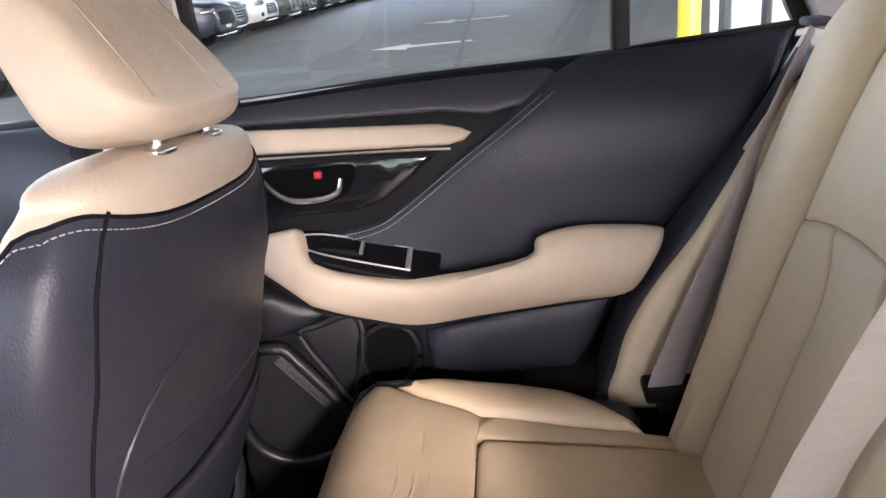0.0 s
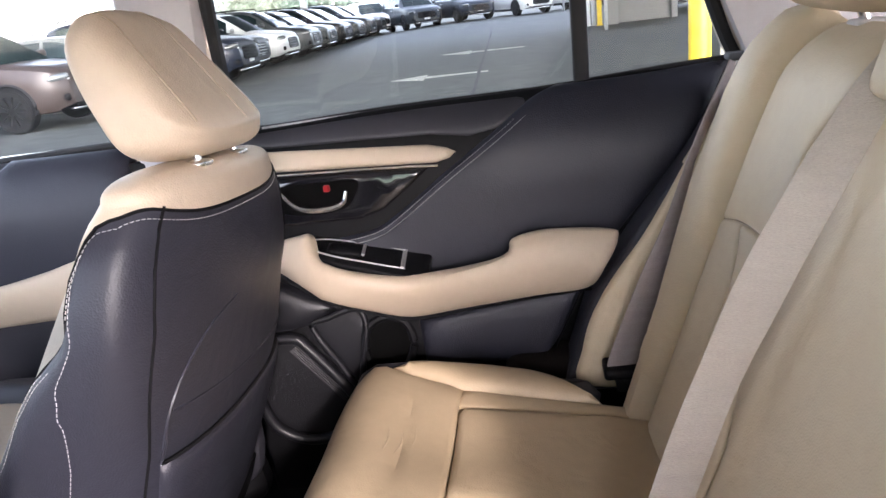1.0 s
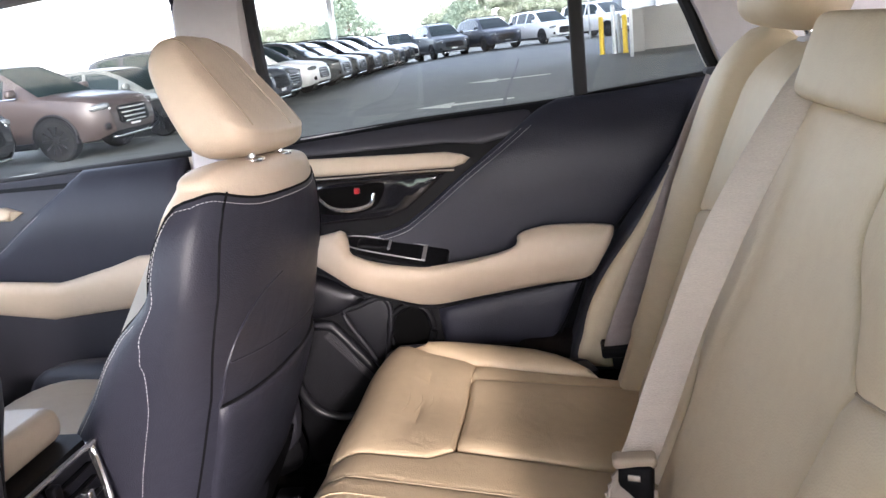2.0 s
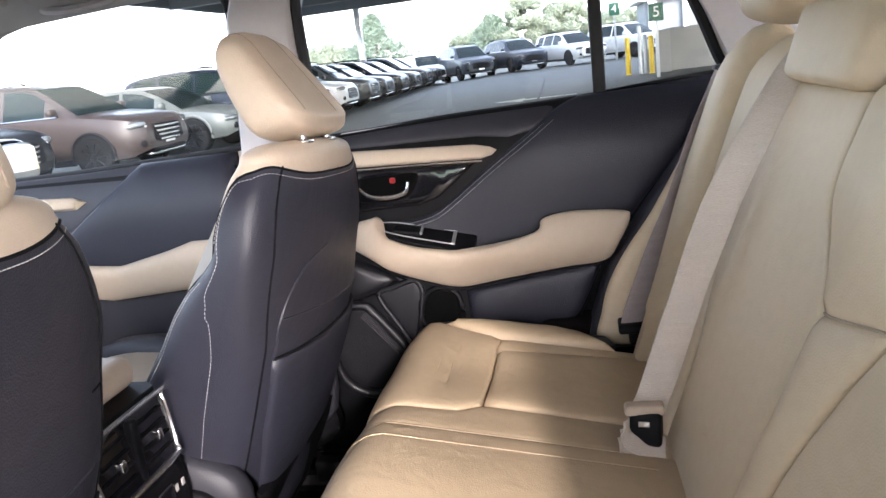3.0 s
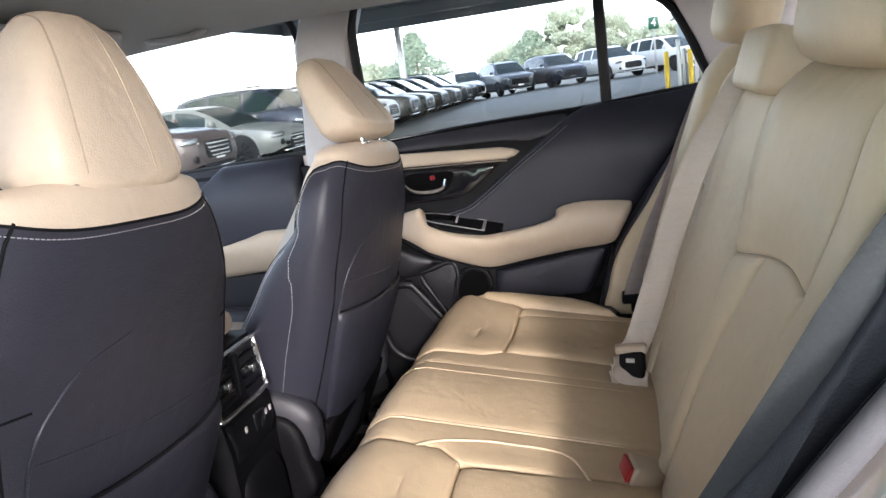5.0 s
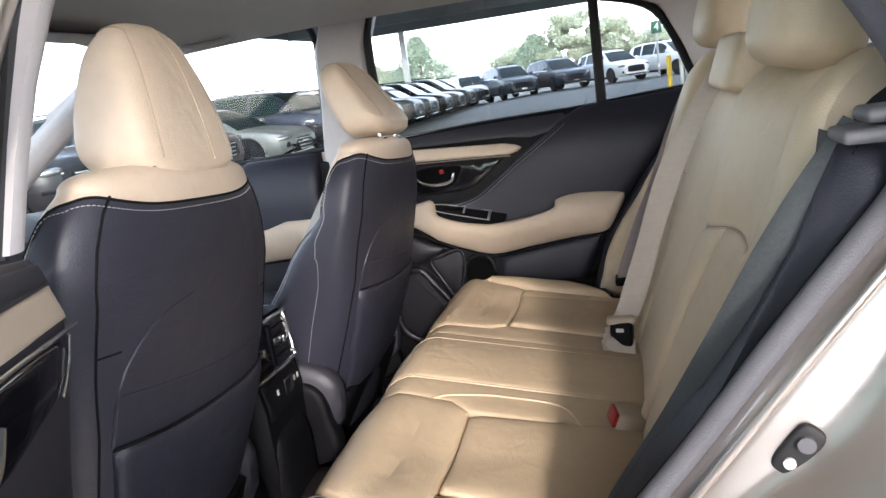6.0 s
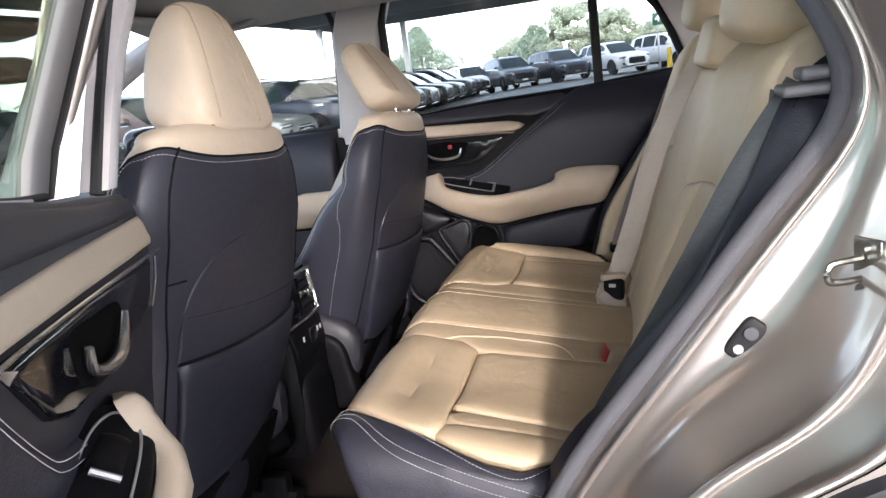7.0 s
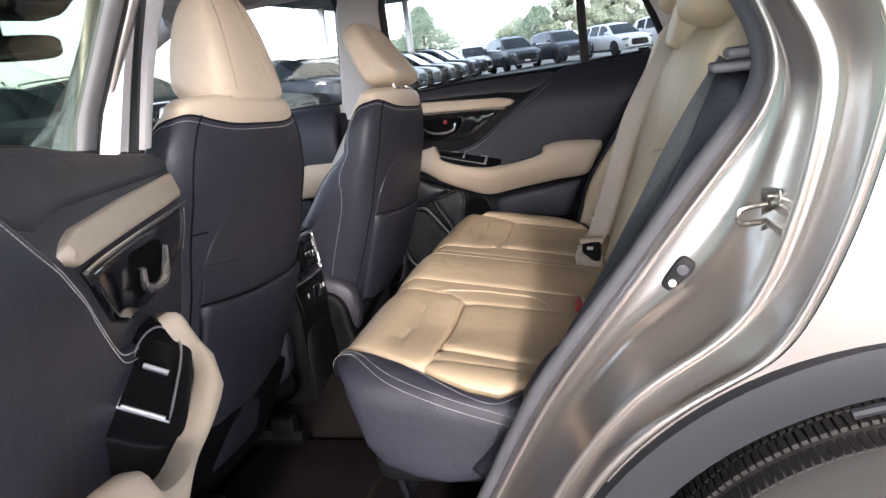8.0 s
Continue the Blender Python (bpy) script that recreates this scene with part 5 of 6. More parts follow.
part("rim", moved(moved(loft([[(r * math.cos(a), y, r * math.sin(a) + R) for a in np.linspace(0, 2 * math.pi, 49)[:-1]] for r, y in ((0.248, -0.10), (0.24, -0.09), (0.225, -0.03), (0.225, 0.08))], caps=False), WM), qm), ALLOY, wheel, "alloy rim")
for k in range(5):
    a = 2 * math.pi * k / 5 + 0.3
    part("spoke", moved(moved(ribbon([(0.04 * math.cos(a), -0.06, 0.04 * math.sin(a) + R), (0.15 * math.cos(a), -0.085, 0.15 * math.sin(a) + R), (0.238 * math.cos(a), -0.09, 0.238 * math.sin(a) + R)], [0.07, 0.05, 0.06], 0.03, (-math.sin(a), 0, math.cos(a))), WM), qm), ALLOY, wheel)

# ---------------------------------------------------------------- car: left side trim, belts, console
OUTLET = material("grey_belt_outlet", (0.11, 0.11, 0.12), 0.5, vary=0.06, scale=20, bump=0.1, bump_scale=400)
side_trim = thing("side_bolster_trim", "charcoal stitched side trim beside the bench", "side trim", (0.3, -0.64, 0.70))


def side_at(x, z):
    return (x, -0.650 + 0.03 * math.exp(-((x - (0.20 + 0.5 * (z - 0.75))) / 0.04) ** 2), z)


ol = [(0.12, 0.70), (0.205, 0.79), (0.300, 0.955), (0.385, 1.105), (0.425, 1.205), (0.472, 1.192), (0.464, 1.140), (0.426, 1.083), (0.363, 0.998), (0.284, 0.893), (0.158, 0.728), (0.05, 0.58), (0.02, 0.60)]
part("pad", moved(patch(ol, side_at, 0.020, 0.02, 0.018, sides=1, skirt=0.05), Matrix.Translation((-0.3, 0.64, -0.70))), NAVY, side_trim)
row = curve([(0.437, 1.198), (0.425, 1.175), (0.414, 1.124), (0.401, 1.063), (0.35, 0.985), (0.26, 0.865), (0.16, 0.735)], 60)
part("stitching", moved(stitches([(x, side_at(x, z)[1] - 0.021, z) for x, z in row]), Matrix.Translation((-0.3, 0.64, -0.70))), SEAM, side_trim)
part("upper_cap", moved(join(box(0.414, -0.688, 1.203, 0.474, -0.630, 1.216, 0.005), box(0.432, -0.684, 1.219, 0.472, -0.640, 1.233, 0.006)), Matrix.Translation((-0.3, 0.64, -0.70))), OUTLET, side_trim, "grey plastic belt outlet")
right_trim = thing("side_bolster_trim", "charcoal and ivory side trim beside the bench and door", "side trim", (0.3, 0.64, 0.70))
ol = [(0.10, 0.66), (0.16, 0.84), (0.25, 0.97), (0.34, 1.09), (0.40, 1.19), (0.43, 1.19), (0.40, 1.08), (0.33, 0.93), (0.27, 0.80), (0.26, 0.66)]
part("pad", moved(patch(ol, lambda x, z: (x, 0.660, z), 0.02, 0.02, 0.02, skirt=0.06), Matrix.Translation((-0.3, -0.64, -0.70))), TRIM, right_trim)


ret = [(0.135, 0.68), (0.142, 0.75), (0.162, 0.815), (0.196, 0.876), (0.252, 0.955), (0.318, 1.06), (0.385, 1.16), (0.42, 1.16), (0.34, 0.95), (0.27, 0.76), (0.26, 0.68)]
part("bolster_return", moved(patch(ret, lambda x, z: (x, 0.644, z), 0.018, 0.022, 0.018, skirt=0.03, smooth=60), Matrix.Translation((-0.3, -0.64, -0.70))), BENCH, right_trim, "ivory leather edge")


def belt(name, label, pts, width, mat, across):
    b = thing(name, label, "seat belt", pts[0])
    line = curve(pts, 60)
    w = [width * (1 + 0.03 * math.sin(i * 0.31)) * (0.62 + 0.38 * min(1, i / 16)) for i in range(len(line))]
    part("webbing", moved(ribbon(line, w, 0.0022, across), Matrix.Translation([-c for c in pts[0]])), mat, b)
    return b, line


rb, _ = belt("seat_belt", "taupe seat belt hanging beside the bench and door", [(0.393, 0.650, 1.222), (0.350, 0.642, 1.115), (0.300, 0.614, 0.980), (0.258, 0.600, 0.890), (0.207, 0.588, 0.755), (0.203, 0.58, 0.735)], 0.048, WEB_MAUVE, [(0.55 + 0.45 * i / 60, 0.75 - 0.75 * i / 60, 0.0) for i in range(61)])
o = Matrix.Translation((-0.385, -0.628, -1.215))
part("guide", moved(box(0.380, 0.632, 1.214, 0.412, 0.668, 1.226, 0.005), o), GREY_SEAL, rb, "grey belt guide")
part("anchor_plate", moved(box(0.165, 0.545, 0.715, 0.245, 0.600, 0.735, 0.006), o), PLASTIC, rb, "black belt anchor")
part("anchor_hook", moved(box(0.185, 0.55, 0.690, 0.225, 0.585, 0.716, 0.006), o), PLASTIC, rb)
cb, _ = belt("seat_belt", "ivory middle seat belt buckled in front of the backrest", [(0.455, 0.190, 1.290), (0.402, 0.180, 1.232), (0.325, 0.165, 1.10), (0.285, 0.174, 1.0), (0.252, 0.186, 0.90), (0.214, 0.172, 0.80), (0.196, 0.146, 0.772)], 0.048, WEB_PALE, [(0.95, -0.75 + 0.90 * i / 60, 0.0) for i in range(61)])
o = Matrix.Translation((-0.455, -0.190, -1.290)) @ Matrix.Translation((-0.016, -0.034, 0.004))
part("tongue", moved(box(0.178, 0.166, 0.762, 0.236, 0.192, 0.778, 0.006), o), IVORY_CLOTH, cb, "ivory belt tongue cover")
part("buckle", moved(moved(box(-0.014, -0.024, -0.05, 0.014, 0.024, 0.0, 0.006), pose(0.208, 0.178, 0.766, 0, 12, 78)), o), PLASTIC, cb, "black belt buckle")
part("latch", moved(moved(box(-0.016, -0.008, -0.020, -0.0135, 0.008, -0.012, 0.001), pose(0.208, 0.178, 0.766, 0, 12, 78)), o), STEEL, cb, "bare metal latch tongue")
for k in range(3):
    part("slack_fold", moved(ribbon(curve([(0.182 - 0.003 * k, 0.165, 0.762 - 0.012 * k), (0.183, 0.160, 0.738 - 0.014 * k), (0.205, 0.155, 0.722 - 0.012 * k), (0.232, 0.158, 0.715 - 0.008 * k)], 14), 0.036, 0.003, (0.2, 0.6, 0.8)), o), WEB_PALE, cb, "folded slack of the belt")
lb, _ = belt("seat_belt", "dark grey seat belt running down beside the open doorway", [(0.440, -0.632, 1.216), (0.385, -0.615, 1.12), (0.318, -0.598, 0.99), (0.258, -0.585, 0.885), (0.195, -0.575, 0.78), (0.16, -0.57, 0.71)], 0.047, WEB_GREY, (0.75, -0.5, -0.2))
o = Matrix.Translation((-0.440, 0.632, -1.216))
part("guide", moved(box(0.428, -0.640, 1.205, 0.456, -0.612, 1.216, 0.004), o), CLADDING, lb, "grey belt guide")
# red-buttoned buckle
bk = thing("belt_buckle", "pale belt buckle with a red button on the bench", "belt buckle", (0.205, -0.19, 0.69))
part("body", moved(box(-0.030, -0.028, -0.02, 0.034, 0.028, 0.016, 0.008), pose(0, 0, 0.02, 0, 24, 12)), IVORY_CLOTH, bk)
part("button", moved(box(-0.036, -0.022, -0.012, -0.029, 0.022, 0.012, 0.002), pose(0, 0, 0.02, 0, 24, 12)), RED, bk, "red release button")
part("stalk", moved(box(0.02, -0.02, -0.05, 0.045, 0.02, 0.0, 0.006), pose(0, 0, 0.02, 0, 24, 12)), PLASTIC, bk)

console = thing("centre_console", "black centre console with rear air vents between the seats", "console", (-0.7, -0.02, 0.42))
cm = Matrix.Translation((0.7, 0.02, -0.42))


def crear(z):
    return -0.545 - 0.16 * (z - 0.75) if z > 0.70 else -0.537 - 0.02 * (0.70 - z)


part("body", moved(loft([[(crear(z), -0.02 - w, z), (crear(z) + 0.018, -0.02 - w * 0.86, z), (crear(z) + 0.018, -0.02 + w * 0.86, z), (crear(z), -0.02 + w, z), (-1.25, -0.02 + w, z), (-1.25, -0.02 - w, z)] for z, w in ((0.40, 0.085), (0.50, 0.090), (0.60, 0.098), (0.70, 0.104), (0.80, 0.106), (0.875, 0.106))]), cm), PLASTIC, console)
part("armrest_lid", moved(box(-1.0, -0.125, 0.875, -0.575, 0.085, 0.925, 0.02), cm), IVORY, console, "ivory leather armrest lid")


def vent_at(y, z):
    return (crear(z) + 0.019, y, z)


vf = curve([(-0.105, 0.865), (0.068, 0.865), (0.076, 0.855), (0.070, 0.775), (0.055, 0.762), (-0.095, 0.762), (-0.110, 0.775), (-0.113, 0.855)], 48, True)
part("vent_panel", moved(patch([tuple(q) for q in vf], vent_at, 0.002, 0.004, 0.02), cm), GLOSS, console)
part("vent_frame", moved(tube(on(vent_at, vf, 0.003), 0.0045, 8, True), cm), CHROME, console, "satin chrome vent frame")
part("vent_post", moved(box(-0.525, -0.028, 0.768, -0.540, -0.012, 0.862, 0.004), cm), PLASTIC, console)
for yv in (-0.066, 0.028):
    for k in range(4):
        z = 0.785 + 0.020 * k
        part("vent_slat", moved(box(crear(z) + 0.016, yv - 0.034, z - 0.002, crear(z) + 0.026, yv + 0.034, z + 0.002, 0.0015), cm), PLASTIC, console)
    part("vent_tab", moved(box(crear(0.815) + 0.022, yv - 0.006, 0.806, crear(0.815) + 0.036, yv + 0.006, 0.824, 0.003), cm), CHROME, console)
part("usb_panel", moved(patch([(-0.10, 0.752), (0.062, 0.752), (0.056, 0.675), (-0.094, 0.675)], vent_at, 0.004, 0.008, 0.02), cm), PLASTIC, console)
part("socket_lid", moved(box(crear(0.72) + 0.020, -0.02, 0.700, crear(0.72) + 0.028, 0.02, 0.738, 0.004), cm), GLOSS, console)
for yv in (0.030, 0.048, -0.05):
    part("socket_mark", moved(box(crear(0.72) + 0.0225, yv - 0.004, 0.716, crear(0.72) + 0.0245, yv + 0.004, 0.728, 0.001), cm), PILLAR, console)
part("foot_bulge", moved(cushion_block(-0.56, -0.02, 0.52, 0.06, 0.085, 0.13, 4), cm), PLASTIC, console)

grab = thing("grab_handle", "grey plastic grab handle on the roof rail", "grab handle", (-0.95, 0.70, 1.54))
part("bar", tube(curve([(-0.10, 0.02, 0.015), (-0.08, -0.02, -0.02), (0.0, -0.03, -0.03), (0.08, -0.02, -0.02), (0.10, 0.02, 0.015)], 20), 0.011, 8), PILLAR, grab)
visor = thing("sun_visor", "grey cloth sun visor under the headliner", "sun visor", (-1.12, 0.38, 1.55))
part("panel", moved(box(-0.09, -0.20, -0.012, 0.09, 0.20, 0.012, 0.01), pose(0, 0, 0, 0, 12, 0)), HEADLINER, visor)
part("pivot", tube([(-0.08, 0.20, -0.012), (-0.08, 0.26, 0.02)], 0.008, 8), PILLAR, visor)
# mirror metal coloured dark in place of the dim cabin it would reflect
DARK_MIRROR = material("dimmed_mirror", (0.16, 0.17, 0.17), 0.04, metal=1.0, vary=0.01)
rm = thing("rear_view_mirror", "black interior mirror hanging at the windscreen", "mirror", (-1.27, 0.03, 1.432))
part("housing", moved(cushion_block(0, 0, 0, 0.018, 0.125, 0.034, 3.8), pose(0, 0, 0, 0, 0, -14)), PLASTIC, rm)
part("mirror_glass", moved(cushion_block(0.017, 0, 0, 0.003, 0.116, 0.028, 4), pose(0, 0, 0, 0, 0, -14)), DARK_MIRROR, rm, "dimmed mirror glass")
part("arm", tube(curve([(-0.015, 0, 0.0), (-0.05, 0, 0.03), (-0.055, 0, 0.07)], 8), 0.009, 8), PLASTIC, rm)
eye_box = thing("sensor_housing", "black plastic housing under the front headliner", "housing", (-1.22, 0.0, 1.545))
part("cover", loft([[(-0.10, y, 0.0), (-0.085, y, -0.030 * k), (-0.02, y, -0.046 * k), (0.05, y, -0.040 * k), (0.085, y, 0.0)] for y, k in ((-0.20, 0.6), (-0.18, 1.0), (-0.05, 1.05), (0.09, 1.0), (0.12, 0.6))]), PLASTIC, eye_box)
part("rear_lip", tube([(0.07, -0.18, -0.016), (0.07, 0.09, -0.016)], 0.008, 8), TRIM, eye_box)
# tailgate end of the cabin
structure(part("tailgate", join(box(1.10, -0.74, 0.45, 1.20, 0.74, 1.16, 0.03), box(1.06, -0.74, 1.50, 1.20, 0.74, 1.60, 0.03)), PLASTIC), "black tailgate lining behind the bench", "tailgate")
structure(part("cargo_trim_right", box(0.46, 0.66, 0.44, 1.15, 0.76, 1.20, 0.03), PLASTIC), "black load bay side trim", "trim")
structure(part("cargo_trim_left", box(0.52, -0.78, 0.44, 1.15, -0.66, 1.22, 0.03), PLASTIC), "black load bay side trim", "trim")
structure(part("rear_pillar_left", strip_panel([(0.50, 1.225), (0.46, 1.36), (0.40, 1.50), (0.36, 1.575)], [(1.10, 1.225), (1.10, 1.36), (1.10, 1.50), (1.10, 1.575)], -0.70, -0.66, 0.03), PILLAR), "pale grey rear pillar trim", "pillar")
cover = thing("cargo_cover", "black rolled cargo cover behind the backrest", "cargo cover", (0.62, 0, 1.17))
part("roll", tube([(0, -0.62, 0), (0, 0.64, 0)], 0.035, 12), PLASTIC, cover)
part("sheet", box(0, -0.60, 0.02, 0.46, 0.62, 0.028, 0.003), CARPET, cover)


# ---------------------------------------------------------------- outside: ground and parking deck
GROUND = 0.05


def ground_z(x, y):
    t = max(0.0, min(1.0, (y - 27) / 12)) * max(0.0, min(1.0, (x + 8) / 4))
    return GROUND + 0.24 * t * t * (3 - 2 * t)


ASPHALT = material("worn_asphalt", (0.098, 0.101, 0.086), 0.74, vary=0.32, scale=0.35, bump=0.5, bump_scale=45, fine=0.55, fine_scale=3.0)
CONCRETE = material("grey_concrete", (0.24, 0.24, 0.23), 0.85, vary=0.12, scale=1.2, bump=0.4, bump_scale=40, fine=0.2)
ROAD_PAINT = material("worn_road_paint", (0.56, 0.54, 0.44), 0.7, vary=0.25, scale=6, fine=0.5, fine_scale=12)
YELLOW = material("yellow_safety_paint", (0.80, 0.55, 0.02), 0.45, vary=0.08, scale=5, fine=0.2)
GALV = material("galvanised_steel", (0.48, 0.50, 0.51), 0.4, metal=0.7, vary=0.12, scale=10)
DECK = material("grey_steel_decking", (0.20, 0.22, 0.235), 0.6, metal=0.2, vary=0.15, scale=1.5)
SIGN_GREEN = material("dark_green_sign", (0.015, 0.10, 0.055), 0.4, vary=0.05)
WHITE = material("white_paint", (0.80, 0.80, 0.78), 0.5, vary=0.04, scale=4, fine=0.1)
xs = sorted(set([-400, -150, -70, 80, 160, 400] + [round(v, 2) for v in np.linspace(-45, 45, 46)]))
ys = sorted(set([-400, -120, -40, 100, 180, 400] + [round(v, 2) for v in np.linspace(-22, 70, 60)]))
gv = [(x, y, ground_z(x, y)) for x in xs for y in ys]
gf = [(i * len(ys) + j, (i + 1) * len(ys) + j, (i + 1) * len(ys) + j + 1, i * len(ys) + j + 1) for i in range(len(xs) - 1) for j in range(len(ys) - 1)]
structure(part("ground", (gv, gf), ASPHALT), "worn grey asphalt of a parking deck", "ground")


def flat_mark(name, outline, label, mat=None, lift=0.004):
    v = [(x, y, ground_z(x, y) + lift) for x, y in outline]
    return structure(part(name, (v, [tuple(range(len(v)))]), mat or ROAD_PAINT, smooth=False), label, "road marking")


def arrow(x, y, k, turn):
    pts = [(-1.15, 0.0), (-0.30, 0.42), (-0.30, 0.16), (1.15, 0.10), (1.15, -0.10), (-0.30, -0.16), (-0.30, -0.42)]
    c, s = math.cos(radians(turn)), math.sin(radians(turn))
    return [(x + k * (px * c - py * s), y + k * 1.6 * (px * s + py * c)) for px, py in pts]


flat_mark("road_arrow", arrow(-1.6, 13.5, 0.80, 4), "faded pale arrow painted on asphalt")
flat_mark("road_arrow", arrow(-1.1, 19.2, 0.95, 2), "faded pale arrow painted on asphalt")
JOINT = material("tar_joint", (0.045, 0.045, 0.043), 0.7, vary=0.2, scale=8)
jl = curve([(-0.62, 4.0), (-0.76, 10.5), (-0.92, 16), (-1.1, 23), (-1.4, 32)], 40)
flat_mark("tar_joint", [(x - 0.03 - 0.012 * math.sin(i * 2.1), y) for i, (x, y) in enumerate(jl)] + [(x + 0.03, y) for x, y in jl[::-1]], "dark tar joint in the asphalt", JOINT, 0.006)
for y in (13.6, 16.3, 19.0, 21.6, 24.2, 26.9, 29.6, 32.3, 35, 37.7):
    flat_mark("bay_line", [(-13.2, y), (-8.2, y), (-8.2, y + 0.09), (-13.2, y + 0.09)], "worn white parking bay line")

# canopy: ribbed deck on beams and posts
deck = []
# the second stretch, unseen above the car, is sized to shape the light
for y0, y1, x0, x1 in ((12.0, 33.5, -13, 46), (-7.6, 12.0, -3.5, 6.1)):      # the deck is open to the sky before the car
    for k in range(int((x1 - x0) / 0.8)):
        x = x0 + k * 0.8
        for a, b, z in ((0, 0.4, 4.45), (0.4, 0.8, 4.55)):
            deck.append(([(x + a, y0, z), (x + b, y0, z), (x + b, y1, z), (x + a, y1, z)], [(0, 1, 2, 3)]))
        for a in (0.0, 0.4):
            deck.append(([(x + a, y0, 4.45), (x + a, y1, 4.45), (x + a, y1, 4.55), (x + a, y0, 4.55)], [(0, 1, 2, 3)]))
    deck.append(box(x0, y0, 4.60, x1, y1, 4.8, 0.02))
structure(part("canopy_deck", join(*deck), DECK, smooth=False), "ribbed grey steel parking deck overhead", "canopy")
# beams short of y = 12 carry that unseen stretch
for y in (-7.4, -4.2, -1.2, 1.6, 7.0, 12.2, 17.6, 23.0, 28.2):
    xa, xb = (-3.5, 6.1) if y < 12 else (-13, 46)
    structure(part("canopy_beam", join(box(xa, y - 0.03, 4.0, xb, y + 0.03, 4.45, 0.01), box(xa, y - 0.13, 3.98, xb, y + 0.13, 4.02, 0.008)), DECK), "grey steel beam under the deck", "beam")
structure(part("canopy_edge", box(-13, 33.45, 4.05, 46, 33.7, 4.9, 0.02), DECK), "grey edge beam of the deck", "beam")
for x, y in ((-9.6, 33.2), (-12.7, 30.5), (9.0, 33.2)):
    p = thing("canopy_post", "slim galvanised steel post under the deck", "post", (x, y, GROUND), "deck posts")
    part("shaft", box(-0.13, -0.13, 0, 0.13, 0.13, 4.0, 0.02), GALV, p)
    part("foot_plate", box(-0.25, -0.25, 0, 0.25, 0.25, 0.03, 0.01), GALV, p)
structure(part("canopy_side", box(-13.2, 12.0, 4.05, -13.0, 33.5, 4.9, 0.02), DECK), "grey side beam of the deck", "beam")
LED = lamp_material("led_panel", (1.0, 0.97, 0.92), 14.0)
for x, y in ((-5.2, 22), (-3.4, 26), (-8.6, 20), (-2.2, 14), (-12, 18), (4.5, 18)):
    f = thing("deck_lamp", "white lit lamp fixture under the deck", "lamp", (x, y, 4.36), "deck lamps")
    part("housing", box(-0.32, -0.14, 0.0, 0.32, 0.14, 0.09, 0.02), WHITE, f)
    part("diffuser", box(-0.28, -0.11, -0.015, 0.28, 0.11, 0.001, 0.01), LED, f, "lit white diffuser")


# ---------------------------------------------------------------- outside: parked vehicles
CAR_GLASS = material("dark_vehicle_glass", (0.010, 0.018, 0.018), 0.12, metal=0.0, vary=0.1, scale=2, spec=0.18)
LIGHT_GLASS = material("headlamp_glass", (0.22, 0.23, 0.23), 0.12, metal=0.6, vary=0.1, scale=20)
DARK_TRIM = material("dark_vehicle_trim", (0.008, 0.008, 0.009), 0.6, vary=0.1, scale=6, spec=0.2)
CAR_TYRE = material("black_tyre_rubber", (0.011, 0.011, 0.011), 0.8, vary=0.15, scale=8, spec=0.2)
AMBER = material("amber_lens", (0.75, 0.22, 0.03), 0.2, vary=0.05)
PAINTS = {}


def vehicle_paint(color, name):
    if name not in PAINTS:
        PAINTS[name] = material(name, color, 0.36, metal=0.10, vary=0.04, scale=2, coat=0.12, spec=0.3)
    return PAINTS[name]


SUV_SIDE = [(0.0, 0.66), (0.03, 0.80), (0.10, 0.89), (0.25, 0.955), (0.55, 1.01), (0.90, 1.055), (1.16, 1.09), (1.45, 1.29), (1.72, 1.47), (1.95, 1.60), (2.15, 1.655), (2.52, 1.69), (2.60, 1.693), (3.10, 1.70), (3.48, 1.69), (3.58, 1.685), (4.00, 1.65), (4.15, 1.63), (4.38, 1.56), (4.60, 1.17), (4.68, 1.00), (4.73, 0.85), (4.75, 0.66)]
SALOON_SIDE = [(0.0, 0.56), (0.03, 0.66), (0.10, 0.73), (0.25, 0.785), (0.55, 0.84), (0.90, 0.885), (1.22, 0.93), (1.50, 1.10), (1.80, 1.26), (2.10, 1.38), (2.30, 1.42), (2.56, 1.44), (2.64, 1.442), (3.00, 1.435), (3.28, 1.41), (3.36, 1.40), (3.55, 1.35), (3.65, 1.32), (3.72, 1.30), (4.22, 1.05), (4.60, 1.00), (4.72, 0.90), (4.75, 0.60)]


